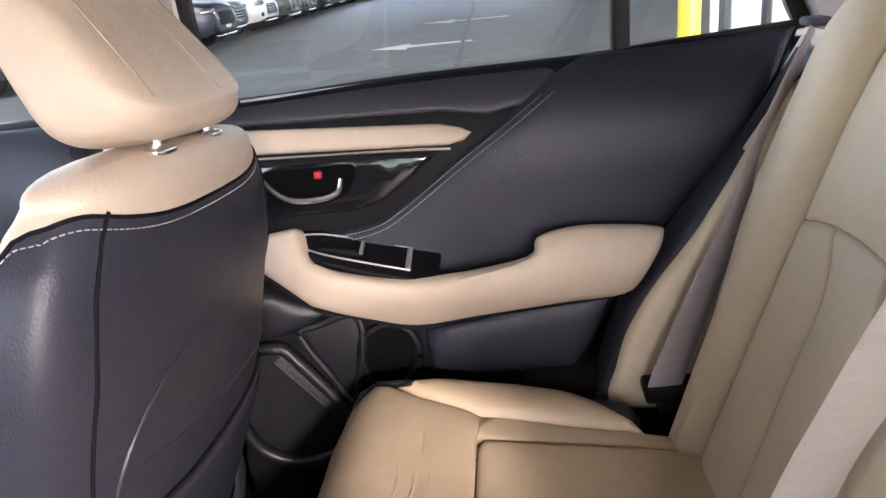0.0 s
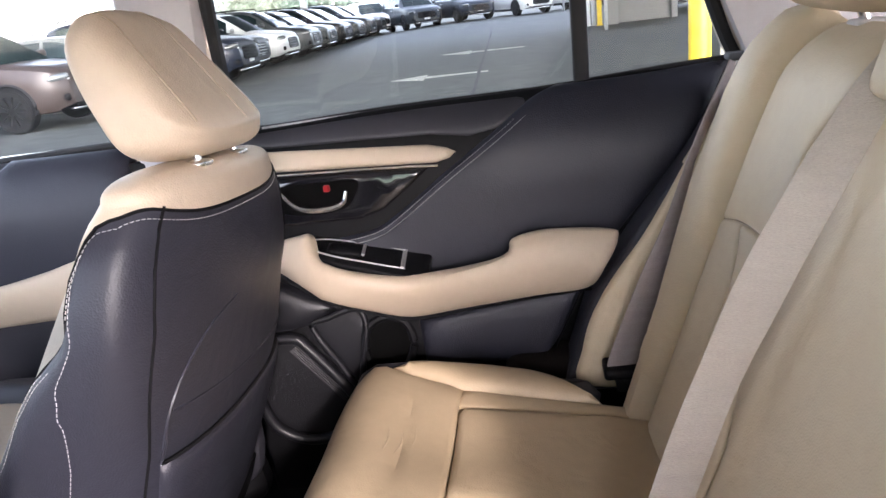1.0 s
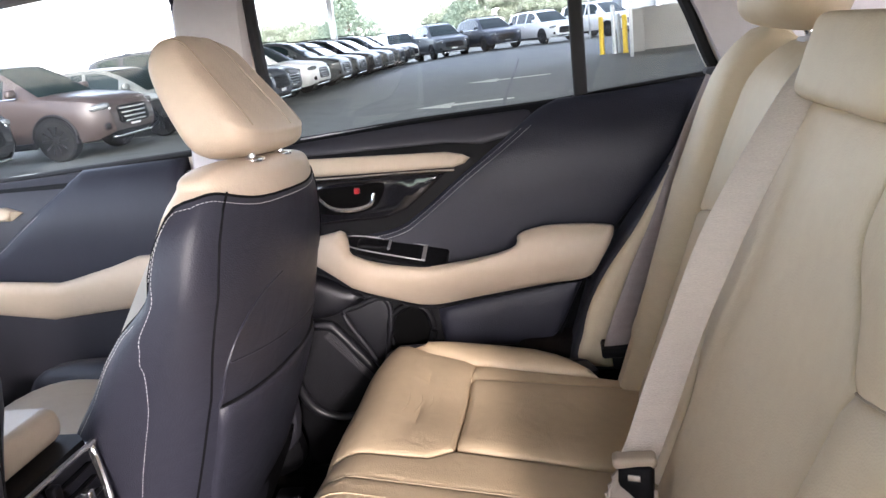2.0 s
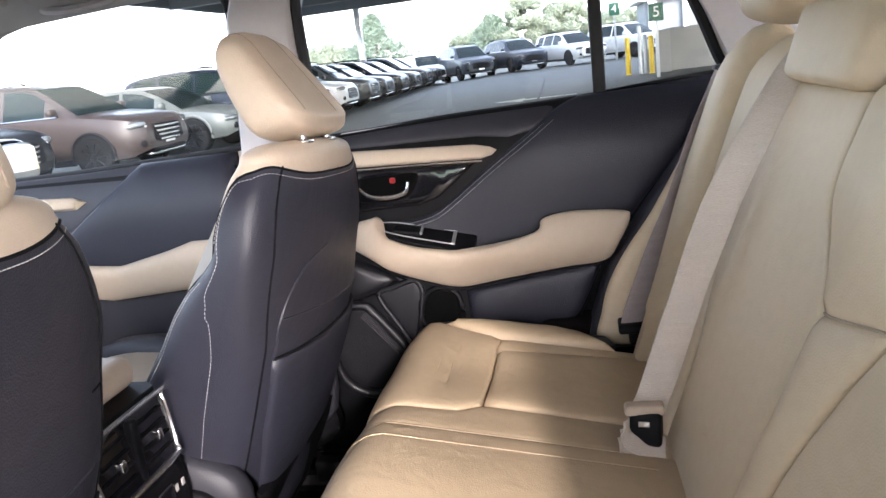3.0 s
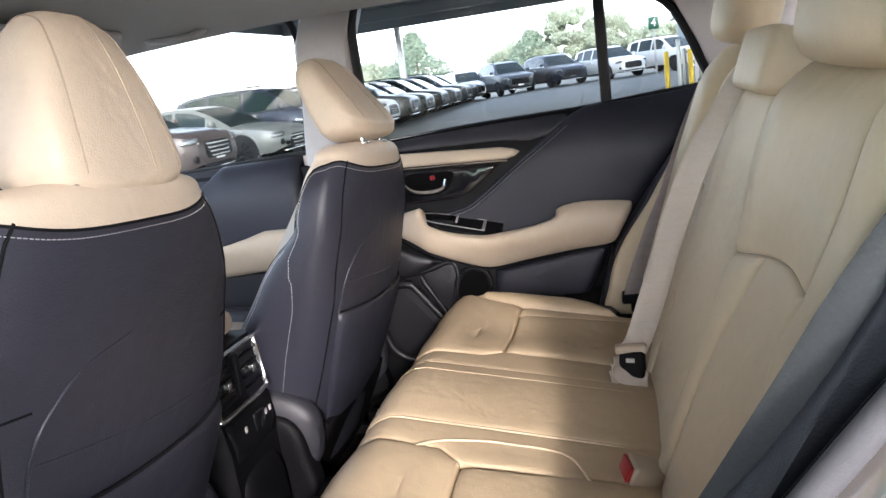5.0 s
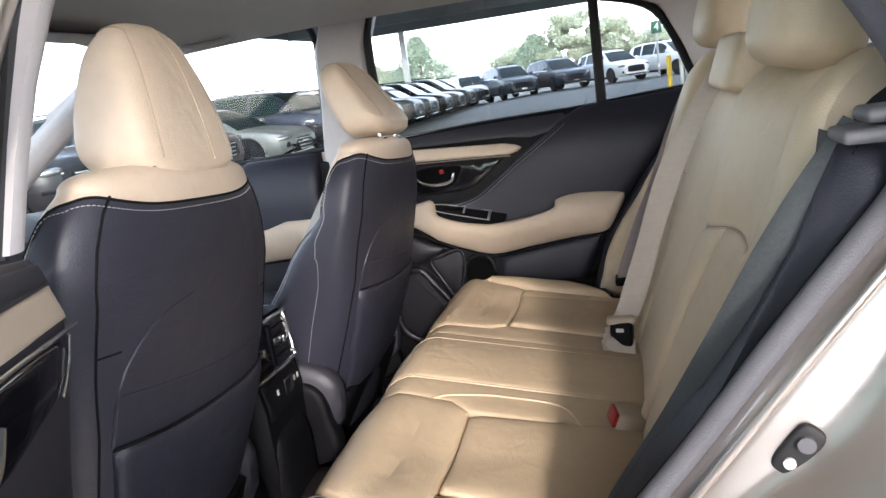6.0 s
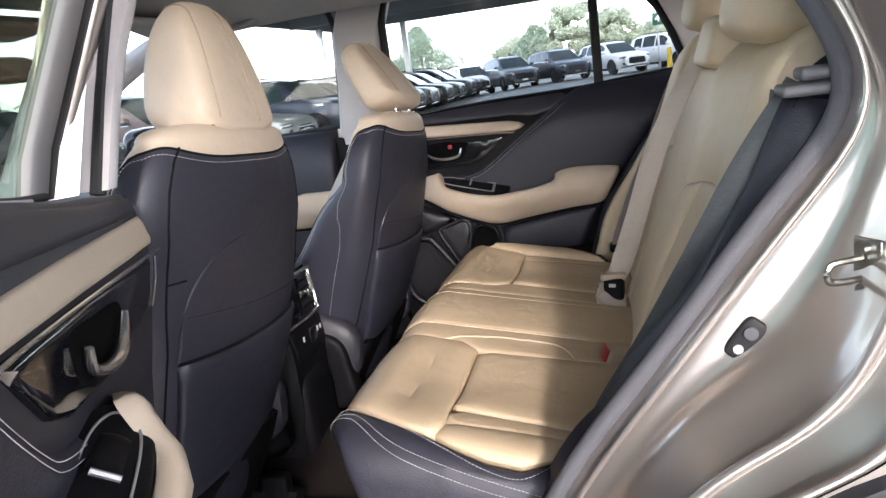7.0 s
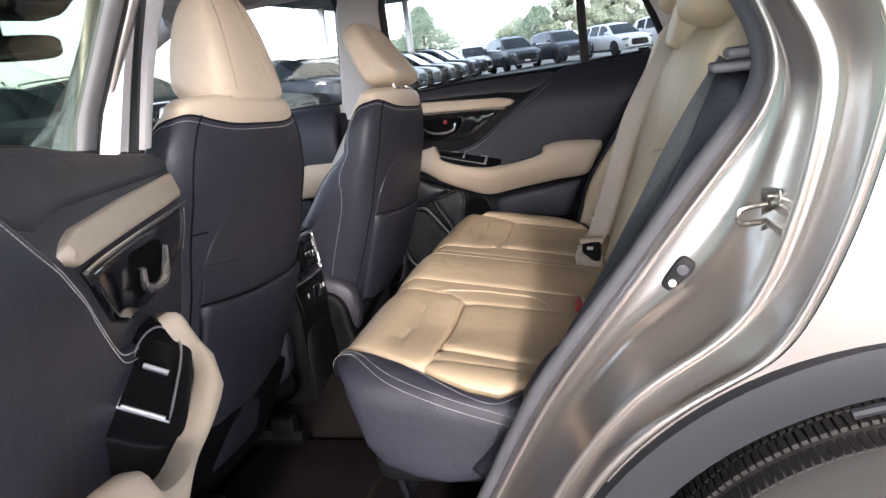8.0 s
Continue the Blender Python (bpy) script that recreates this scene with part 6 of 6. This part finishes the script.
def vehicle_shell(L, W, H, sedan):
    """The painted shell and the window faces of a car, from stations along it. Nose at +x."""
    side = SALOON_SIDE if sedan else SUV_SIDE
    kz, kx = H / (1.44 if sedan else 1.70), L / 4.75
    belt = 0.93 if sedan else 1.07
    rows = []
    for d, top in side:
        end = min(d, 4.75 - d)
        nose = 1 - 0.30 * max(0, 1 - end / 0.42) ** 2.2
        w = W * nose
        b = min(belt + 0.03 * d / 4.75 * 2, top - 0.05)
        rise = max(0.0, top - b - 0.05)
        wr = w * 0.90 - 0.36 * rise
        sill = 0.27 + 0.12 * max(0, 1 - end / 0.3)
        half = [(w - 0.07, sill), (w - 0.015, sill + 0.10), (w, 0.5 * (sill + b)), (w * 0.992, b - 0.10), (w * 0.955, b), (wr + 0.03, top - 0.06 - 0.02 * min(1, rise * 4)), (wr - 0.07, top - 0.012), (wr * 0.5, top), (0.0, top + 0.004)]
        x = L / 2 - d * kx
        rows.append([(x, y, z * kz) for y, z in half] + [(x, -y, z * kz) for y, z in half[-2::-1]])
    n = len(rows[0])
    verts = [v for r in rows for v in r]
    groups = {}
    for i in range(len(rows) - 1):
        for k in range(n - 1):
            name = "paint"
            if i in (6, 7, 8) and 5 < k < n - 7:
                name = "windscreen"
            elif i == 18 and 5 < k < n - 7:
                name = "rear_window"
            elif k in (4, n - 6):
                sg = 0 if k == 4 else 1
                if i in (8, 9, 10):
                    name = ("front_window", sg)
                elif i in (12, 13):
                    name = ("back_window", sg)
                elif i in (15, 16):
                    name = ("quarter_window", sg)
            groups.setdefault(name, []).append((i * n + k, i * n + k + 1, (i + 1) * n + k + 1, (i + 1) * n + k))
    groups["paint"].append(tuple(range(n))[::-1])
    groups["paint"].append(tuple((len(rows) - 1) * n + k for k in range(n)))

    def pick(faces):
        used = sorted({q for f in faces for q in f})
        at = {q: c for c, q in enumerate(used)}
        return [verts[q] for q in used], [tuple(at[q] for q in f) for f in faces]
    return {name: pick(f) for name, f in groups.items()}


def parked_vehicle(at, turn, paint, label, tall=1.0, long=1.0, sedan=False, bright_grille=True, group="parked vehicles"):
    v = thing("parked_car", label, "car", (at[0], at[1], ground_z(*at)), group)
    v.rotation_euler = (0, 0, radians(turn))
    L, W, H = 4.75 * long, 0.945, 1.72 * tall
    kz = H / (1.44 if sedan else 1.70)
    hood = (0.80 if sedan else 0.97) * kz
    belt_z = (0.94 if sedan else 1.08) * kz
    for key, geo in vehicle_shell(L, W, H, sedan).items():
        name = key if isinstance(key, str) else key[0]
        if name == "paint":
            part("body", geo, paint, v, sharp=32)
        else:
            part(name, geo, CAR_GLASS, v, "dark reflecting glass", sharp=50)
    x0, x1 = L / 2 - 1.20, -L / 2 + 0.45
    zb, zt = belt_z, H
    r0, r1 = L / 2 - 2.05, -L / 2 + (1.2 if sedan else 0.5)
    for sg in (1, -1):
        part("window_line", tube([(x0 - 0.25, sg * 0.905, zb + 0.012), (0, sg * 0.912, zb + 0.022), (x1 + 0.3, sg * 0.905, zb + 0.04)], 0.012, 6), CHROME, v)
        part("mirror", moved(cushion_block(0, 0, 0, 0.07, 0.10, 0.07, 3), Matrix.Translation((x0 - 0.30, sg * 1.02, zb + 0.10))), paint, v)
        hl = moved(cushion_block(0, 0, 0, 0.20, 0.16, 0.065, 3), Matrix.Translation((L / 2 - 0.22, sg * 0.70, hood - 0.17)) @ pose(0, 0, 0, 0, -6, sg * -38))
        lamp = part("headlamp", hl, LIGHT_GLASS, v, "clear headlamp")
        part("bulb", moved(cushion_block(0, 0, 0, 0.03, 0.05, 0.03, 2), Matrix.Translation((L / 2 - 0.06, sg * 0.62, hood - 0.21))), WHITE, lamp)
        part("indicator", moved(cushion_block(0, 0, 0, 0.06, 0.02, 0.025, 3), Matrix.Translation((L / 2 - 0.42, sg * 0.885, hood - 0.18))), AMBER, lamp)
        part("fog_lamp", moved(cushion_block(0, 0, 0, 0.10, 0.13, 0.085, 3), Matrix.Translation((L / 2 - 0.15, sg * 0.66, 0.50)) @ pose(0, 0, 0, 0, 0, sg * -30)), DARK_TRIM, v)
        part("side_cladding", box(-L / 2 + 1.2, sg * 0.90, 0.25, L / 2 - 1.3, sg * 0.955, 0.36, 0.02), DARK_TRIM, v)
        part("door_handle", box(-0.35, sg * 0.93, belt_z - 0.16, -0.15, sg * 0.965, belt_z - 0.12, 0.01), CHROME, v)
        for xa in (L / 2 - 0.93, -L / 2 + 0.98):
            w = part("wheel", moved(loft([[(r * math.cos(a), y, r * math.sin(a)) for a in np.linspace(0, 2 * math.pi, 33)[:-1]] for r, y in ((0.24, -0.11), (0.33, -0.115), (0.36, -0.08), (0.36, 0.08), (0.33, 0.115), (0.24, 0.11))]), Matrix.Translation((xa, sg * 0.845, 0.36))), CAR_TYRE, v, "black tyre and alloy wheel")
            part("rim", moved(loft([[(r * math.cos(a), sg * y, r * math.sin(a)) for a in np.linspace(0, 2 * math.pi, 33)[:-1]] for r, y in ((0.255, 0.118), (0.24, 0.122), (0.225, 0.095), (0.05, 0.090))]), Matrix.Translation((xa, sg * 0.845, 0.36))), DARK_TRIM, w)
            sp = []
            for k in range(10):
                a = 2 * math.pi * k / 10
                sp.append(ribbon([(0.03 * math.cos(a), sg * 0.11, 0.03 * math.sin(a)), (0.245 * math.cos(a), sg * 0.118, 0.245 * math.sin(a))], [0.024, 0.036], 0.014, (-math.sin(a), 0, math.cos(a))))
            part("spokes", moved(join(*sp), Matrix.Translation((xa, sg * 0.845, 0.36))), ALLOY, w)
            arch = [(xa + 0.41 * math.cos(a), sg * 0.938, 0.36 + 0.41 * math.sin(a)) for a in np.linspace(radians(-10), radians(190), 24)]
            part("arch", tube(arch, 0.035, 6, flat=0.9), DARK_TRIM if not sedan else paint, v)
            part("arch_shadow", moved(loft([[(0.40 * math.cos(a), sg * y, 0.40 * math.sin(a)) for a in np.linspace(radians(-10), radians(190), 24)] for y in (0.5, 0.949)], closed=False), Matrix.Translation((xa, 0, 0.36))), DARK_TRIM, v)
            # flat dark disc on the body side, drawn for the shade within the arch
            dv = [(xa + 0.405 * math.cos(a), sg * 0.950, 0.36 + 0.405 * math.sin(a)) for a in np.linspace(radians(-12), radians(192), 24)]
            part("arch_gap", (dv, [tuple(range(len(dv)))]), DARK_TRIM, v, smooth=False)
    # nose
    gm = CHROME if bright_grille else DARK_TRIM
    part("grille", moved(cushion_block(0, 0, 0, 0.05, 0.50, 0.16, 5), Matrix.Translation((L / 2 - 0.035, 0, hood - 0.34)) @ pose(0, 0, 0, 0, -8, 0)), DARK_TRIM, v, "black radiator grille")
    for k in range(4):
        part("grille_bar", moved(ribbon(curve([(-0.06, -0.50 + 0.02 * k, 0), (0.03, -0.30, 0), (0.045, 0, 0), (0.03, 0.30, 0), (-0.06, 0.50 - 0.02 * k, 0)], 12), 0.03, 0.02, (0, 0, 1)), Matrix.Translation((L / 2 - 0.005, 0, hood - 0.23 - 0.075 * k))), gm, v, "bright grille bar" if bright_grille else "dark grille bar")
    part("lower_intake", moved(cushion_block(0, 0, 0, 0.05, 0.55, 0.07, 5), Matrix.Translation((L / 2 - 0.05, 0, 0.40))), DARK_TRIM, v)
    part("skid_plate", moved(cushion_block(0, 0, 0, 0.10, 0.60, 0.03, 4), Matrix.Translation((L / 2 - 0.10, 0, 0.30))), ALLOY, v)
    part("number_plate", box(L / 2 - 0.005, -0.15, 0.45, L / 2 + 0.012, 0.15, 0.53, 0.004), WHITE, v)
    if not sedan:
        for sg in (1, -1):
            part("roof_rail", tube(curve([(r0 - 0.15, sg * 0.60, zt - 0.03), (r0 - 0.35, sg * 0.60, zt + 0.035), (r1 + 0.3, sg * 0.59, zt + 0.035), (r1 + 0.15, sg * 0.58, zt - 0.03)], 16), 0.016, 6), DARK_TRIM, v)
    return v


BROWN = vehicle_paint((0.055, 0.042, 0.038), "brown_metallic_paint")
SILVER = vehicle_paint((0.13, 0.14, 0.132), "silver_green_paint")
NIGHT = vehicle_paint((0.012, 0.016, 0.027), "navy_paint")
BLACK = vehicle_paint((0.015, 0.015, 0.017), "black_paint")
SNOW = vehicle_paint((0.60, 0.61, 0.60), "white_vehicle_paint")
ASH = vehicle_paint((0.065, 0.07, 0.07), "grey_vehicle_paint")
SLATE = vehicle_paint((0.028, 0.034, 0.040), "slate_blue_paint")
row_x = -9.5
for (dx, y, tall, long, sedan, pt, bright, text) in (
        (-0.15, 11.6, 1.0, 1.02, False, BROWN, True, "brown metallic sport utility with a chrome barred grille"),
        (0.35, 14.4, 0.85, 0.97, True, SILVER, True, "silver green saloon car parked in a bay"),
        (0.55, 17.2, 1.03, 1.04, False, NIGHT, False, "navy sport utility parked in a bay"),
        (0.0, 19.9, 0.98, 1.0, False, BLACK, True, "black sport utility parked in a bay"),
        (0.1, 22.5, 0.98, 1.0, False, SNOW, True, "white sport utility with a barred grille"),
        (0.1, 25.1, 1.0, 1.02, False, ASH, True, "grey sport utility parked in a bay"),
        (0.0, 27.9, 0.96, 1.0, False, ASH, True, "grey crossover parked in a bay"),
        (0.0, 30.6, 0.98, 1.0, False, BLACK, True, "black crossover parked in a bay"),
        (0.0, 33.3, 0.96, 1.0, False, ASH, True, "grey crossover parked in a bay"),
        (0.0, 36.0, 1.02, 1.0, False, SLATE, True, "slate blue sport utility parked in a bay"),
        (0.0, 38.7, 0.98, 1.0, False, BLACK, True, "black sport utility parked in a bay")):
    parked_vehicle((row_x + dx, y), 0, pt, text, tall, long, sedan, bright)
parked_vehicle((-10.2, 8.6), 0, BLACK, "dark sport utility parked in a bay", 1.0, 1.0)
parked_vehicle((-10.4, 5.6), 0, SLATE, "slate saloon parked in a bay", 0.85, 1.0, True)
parked_vehicle((-10.4, 2.6), 0, BLACK, "dark sport utility parked in a bay", 1.0, 1.0)
parked_vehicle((-10.4, -0.4), 0, SLATE, "slate sport utility parked in a bay", 1.0, 1.0)
parked_vehicle((-10.4, -3.4), 0, BLACK, "black saloon parked in a bay", 0.85, 1.0, True)
for (x, y, turn, tall, pt, bright, text) in (
        (-5.9, 40.0, -62, 1.03, SLATE, False, "dark slate sport utility facing the aisle"),
        (-3.3, 40.2, -60, 0.98, NIGHT, False, "navy crossover facing the aisle"),
        (-0.4, 40.3, -58, 0.98, SNOW, False, "white crossover facing the aisle"),
        (2.6, 41.0, -48, 1.05, SNOW, False, "pearl white sport utility facing the aisle"),
        (-8.6, 42.0, -62, 1.0, SNOW, False, "white sport utility facing the aisle")):
    parked_vehicle((x, y), turn, pt, text, tall, 1.0, False, bright, "vehicles facing the aisle")
parked_vehicle((6.4, 30.5), -100, SNOW, "white saloon parked beyond the wall", 0.88, 1.0, True)

# unseen cars and parapet, added to darken light and reflections from the open side
for x, pt, text, tall, sed in ((-2.6, BLACK, "black sport utility across the aisle", 1.0, False), (0.2, ASH, "grey crossover across the aisle", 0.97, False), (3.0, BROWN, "brown saloon across the aisle", 0.86, True), (5.8, BLACK, "black crossover across the aisle", 0.98, False)):
    parked_vehicle((x, -9.0), 90, pt, text, tall, 1.0, sed, True, "vehicles across the aisle")
structure(part("parapet", box(-46, -12.6, 0.0, 46, -12.3, 1.15, 0.03), CONCRETE), "grey concrete parapet at the deck's edge", "wall")

# ---------------------------------------------------------------- outside: bollards, wall, signs
def bollard(x, y, r, h, mat, label):
    b = thing("bollard", label, "bollard", (x, y, ground_z(x, y)), "bollards")
    part("post", loft([[(r * k * math.cos(a), r * k * math.sin(a), z) for a in np.linspace(0, 2 * math.pi, 21)[:-1]] for k, z in ((1.25, 0), (1.25, 0.02), (1.0, 0.03), (1.0, h - 0.06), (0.92, h - 0.02), (0.6, h))]), mat, b)


bollard(1.76, 26.3, 0.085, 1.25, YELLOW, "slim yellow steel bollard on asphalt")
bollard(2.50, 25.8, 0.085, 1.25, YELLOW, "slim yellow steel bollard on asphalt")
bollard(2.15, 26.0, 0.07, 1.60, GALV, "slim galvanised post on asphalt")
bollard(2.34, 26.2, 0.07, 1.30, GALV, "slim galvanised post on asphalt")
bollard(2.56, 11.0, 0.16, 1.35, YELLOW, "stout yellow steel bollard on asphalt")
bollard(2.98, 11.3, 0.06, 2.2, WHITE, "white steel post beside a bollard")
structure(part("wall_block", join(box(2.68, 25.6, 0.0, 3.1, 26.1, 1.42, 0.02)), CONCRETE), "pale concrete pier beside the ramp", "pier")
structure(part("wall_ramp", join(box(3.1, 26.4, 0.0, 5.1, 26.65, 1.45, 0.02), box(4.9, 26.2, 0.0, 5.1, 26.7, 1.75, 0.02)), CONCRETE), "grey concrete ramp wall", "wall")
structure(part("wall_corner", join(box(3.3, 11.6, 0.0, 3.75, 12.0, 4.0, 0.03), box(4.05, 12.1, 0.0, 9.5, 12.35, 3.2, 0.03)), CONCRETE), "pale concrete column and wall", "wall")
bs = thing("notice_board", "white notice board with grey line drawing on the wall", "notice board", (5.1, 12.08, 0.6))
part("board", box(-0.9, -0.03, 0.0, 0.9, 0.0, 1.2, 0.01), WHITE, bs)
part("drawn_circle", tube([(-0.45 + 0.16 * math.cos(a), -0.035, 0.55 + 0.16 * math.sin(a)) for a in np.linspace(0, 2 * math.pi, 25)[:-1]], 0.008, 5, True), GALV, bs)
for k in range(3):
    part("text_bar", box(0.0, -0.036, 0.72 - 0.07 * k, 0.5, -0.03, 0.745 - 0.07 * k, 0.003), GALV, bs)


def sign(x, y, z, text, w, h, label, pole=True):
    s = thing("bay_sign", label, "sign", (x, y, ground_z(x, y)), "bay signs")
    z -= ground_z(x, y)
    if pole:
        part("pole", box(-0.05, 0.03, 0, 0.05, 0.13, z + 1.4, 0.01), GALV, s)
    part("plate", box(-w / 2, -0.02, z - h / 2, w / 2, 0.02, z + h / 2, 0.008), SIGN_GREEN, s)
    cu = bpy.data.curves.new("digit", "FONT")
    cu.body, cu.size, cu.align_x, cu.align_y, cu.extrude = text, h * 0.85, "CENTER", "CENTER", 0.004
    tmp = bpy.data.objects.new("digit", cu)
    scene.collection.objects.link(tmp)
    bpy.context.view_layer.update()
    me = bpy.data.meshes.new_from_object(tmp.evaluated_get(bpy.context.evaluated_depsgraph_get()))
    bpy.data.objects.remove(tmp)
    me.materials.clear()
    me.materials.append(WHITE)
    ob = new("digit", me)
    ob.parent = s
    ob.matrix_basis = pose(0, -0.028, z, 90, 0, 0)


sign(2.42, 22.8, 1.93, "5", 0.42, 0.50, "dark green bay sign with a white digit 5")
sign(1.95, 38.5, 2.75, "4", 0.50, 0.60, "green bay sign with a white digit 4")
# low building far behind the ramp wall
bl = thing("far_building", "grey building with white columns behind the ramp wall", "building", (12, 46, 0.2))
part("wall", box(-8, 0, 0, 8, 6, 3.0, 0.05), DECK, bl)
part("roof", box(-8.5, -0.6, 3.0, 8.5, 6.5, 3.4, 0.05), WHITE, bl)
for k in range(9):
    part("column", box(-7.8 + 1.9 * k, -0.5, 0, -7.5 + 1.9 * k, -0.2, 3.0, 0.02), WHITE, bl)

# ---------------------------------------------------------------- outside: trees
BARK = material("tree_bark", (0.16, 0.135, 0.11), 0.9, vary=0.3, scale=6, bump=0.8, bump_scale=20)


def leaf_material(name, color, shine):
    """Thin leaves that let part of the light through."""
    m = bpy.data.materials.new(name)
    m.use_nodes = True
    n, l = m.node_tree.nodes, m.node_tree.links
    n.remove(n["Principled BSDF"])
    tone = n.new("ShaderNodeTexNoise")
    tone.inputs["Scale"].default_value = 1.4
    at = n.new("ShaderNodeTexCoord")
    l.new(at.outputs["Object"], tone.inputs["Vector"])
    mixc = n.new("ShaderNodeMixRGB")
    mixc.inputs[1].default_value = (*[c * 0.7 for c in color], 1)
    mixc.inputs[2].default_value = (*[c * 1.25 for c in color], 1)
    l.new(tone.outputs[0], mixc.inputs[0])
    d, t = n.new("ShaderNodeBsdfDiffuse"), n.new("ShaderNodeBsdfTranslucent")
    mix = n.new("ShaderNodeMixShader")
    mix.inputs[0].default_value = shine
    for q in (d, t):
        l.new(mixc.outputs[0], q.inputs[0])
    l.new(d.outputs[0], mix.inputs[1])
    l.new(t.outputs[0], mix.inputs[2])
    l.new(mix.outputs[0], n["Material Output"].inputs[0])
    return m


# foliage tones are paled: the haze of distance is in the base colours
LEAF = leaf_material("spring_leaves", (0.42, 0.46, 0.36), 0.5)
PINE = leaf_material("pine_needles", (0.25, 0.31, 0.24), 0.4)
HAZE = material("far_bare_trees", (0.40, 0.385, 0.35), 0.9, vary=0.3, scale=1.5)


def leaf_cloud(blobs, count, size, rng):
    verts, faces = [], []
    for cx, cy, cz, r in blobs:
        for _ in range(count):
            d = rng.normal(size=3)
            d /= np.linalg.norm(d)
            q = np.array((cx, cy, cz)) + d * r * rng.uniform(0.45, 1.0) ** 0.6 * np.array((1, 1, 0.8))
            a, b = rng.normal(size=3), rng.normal(size=3)
            a /= np.linalg.norm(a)
            b -= a * a.dot(b)
            b /= np.linalg.norm(b)
            s = size * rng.uniform(0.6, 1.3)
            k = len(verts)
            verts += [q - a * s, q + b * s * 0.5, q + a * s, q - b * s * 0.5]
            faces.append((k, k + 1, k + 2, k + 3))
    return verts, faces


def tree(x, y, h, kind, seed, label, r=2.4):
    rng = np.random.default_rng(seed)
    t = thing("tree", label, "tree", (x, y, GROUND), "trees behind the lot")
    part("trunk", tube([(0, 0, 0), (0.1, 0.05, h * 0.4), (0, 0, h * (0.95 if kind == "pine" else 0.7))], [0.16, 0.10, 0.03], 8), BARK, t)
    limbs, blobs = [], []
    if kind == "pine":
        for k in range(16):
            z = h * (0.2 + 0.78 * k / 15)
            rad = r * 0.78 * (1 - k / 16.5)
            for j in range(4):
                a = rng.uniform(0, 6.28)
                blobs.append((rad * math.cos(a), rad * math.sin(a), z - 0.1, 0.35 + rad * 0.35))
                limbs.append(tube([(0, 0, z), (rad * math.cos(a), rad * math.sin(a), z - 0.1)], [0.05, 0.02], 5))
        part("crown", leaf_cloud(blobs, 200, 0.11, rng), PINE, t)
    else:
        for k in range(60):
            a, e = rng.uniform(0, 6.28), rng.uniform(0.28, 1.0)
            rad = r * math.sqrt(max(0.05, 1 - ((e - 0.58) / 0.46) ** 2)) * rng.uniform(0.15, 1.0)
            p = (rad * math.cos(a), rad * math.sin(a), h * e)
            blobs.append((*p, rng.uniform(0.35, 0.75)))
            if k % 3 == 0:
                limbs.append(tube([(0, 0, h * e * 0.6), p], [0.05, 0.015], 5))
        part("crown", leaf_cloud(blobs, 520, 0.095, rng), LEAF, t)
    part("limbs", join(*limbs), BARK, t)


tree(-16.6, 62, 5.6, "pine", 3, "dark green pine behind the parked cars", 3.6)
tree(-21.5, 64, 3.5, "leaf", 4, "pale green tree behind the parked cars", 2.6)
tree(-24.5, 66, 3.6, "leaf", 14, "pale green tree behind the parked cars", 2.4)
tree(-3.4, 61, 5.3, "leaf", 5, "broad spring-green tree behind the lot", 3.4)
tree(-1.0, 62, 4.6, "leaf", 6, "broad spring-green tree behind the lot", 2.8)
tree(-6.6, 61, 4.3, "pine", 7, "green pine behind the lot", 2.8)
tree(-8.4, 63, 3.4, "leaf", 8, "spring-green tree behind the lot", 2.2)
tree(3.5, 66, 3.4, "leaf", 9, "pale green tree behind the lot", 2.8)
rng = np.random.default_rng(11)
far = []
for k in range(90):
    x = -75 + k * 1.75 + rng.uniform(-0.6, 0.6)
    far.append((x, 88 + rng.uniform(-4, 4), rng.uniform(1.2, 3.0), rng.uniform(1.2, 2.2)))
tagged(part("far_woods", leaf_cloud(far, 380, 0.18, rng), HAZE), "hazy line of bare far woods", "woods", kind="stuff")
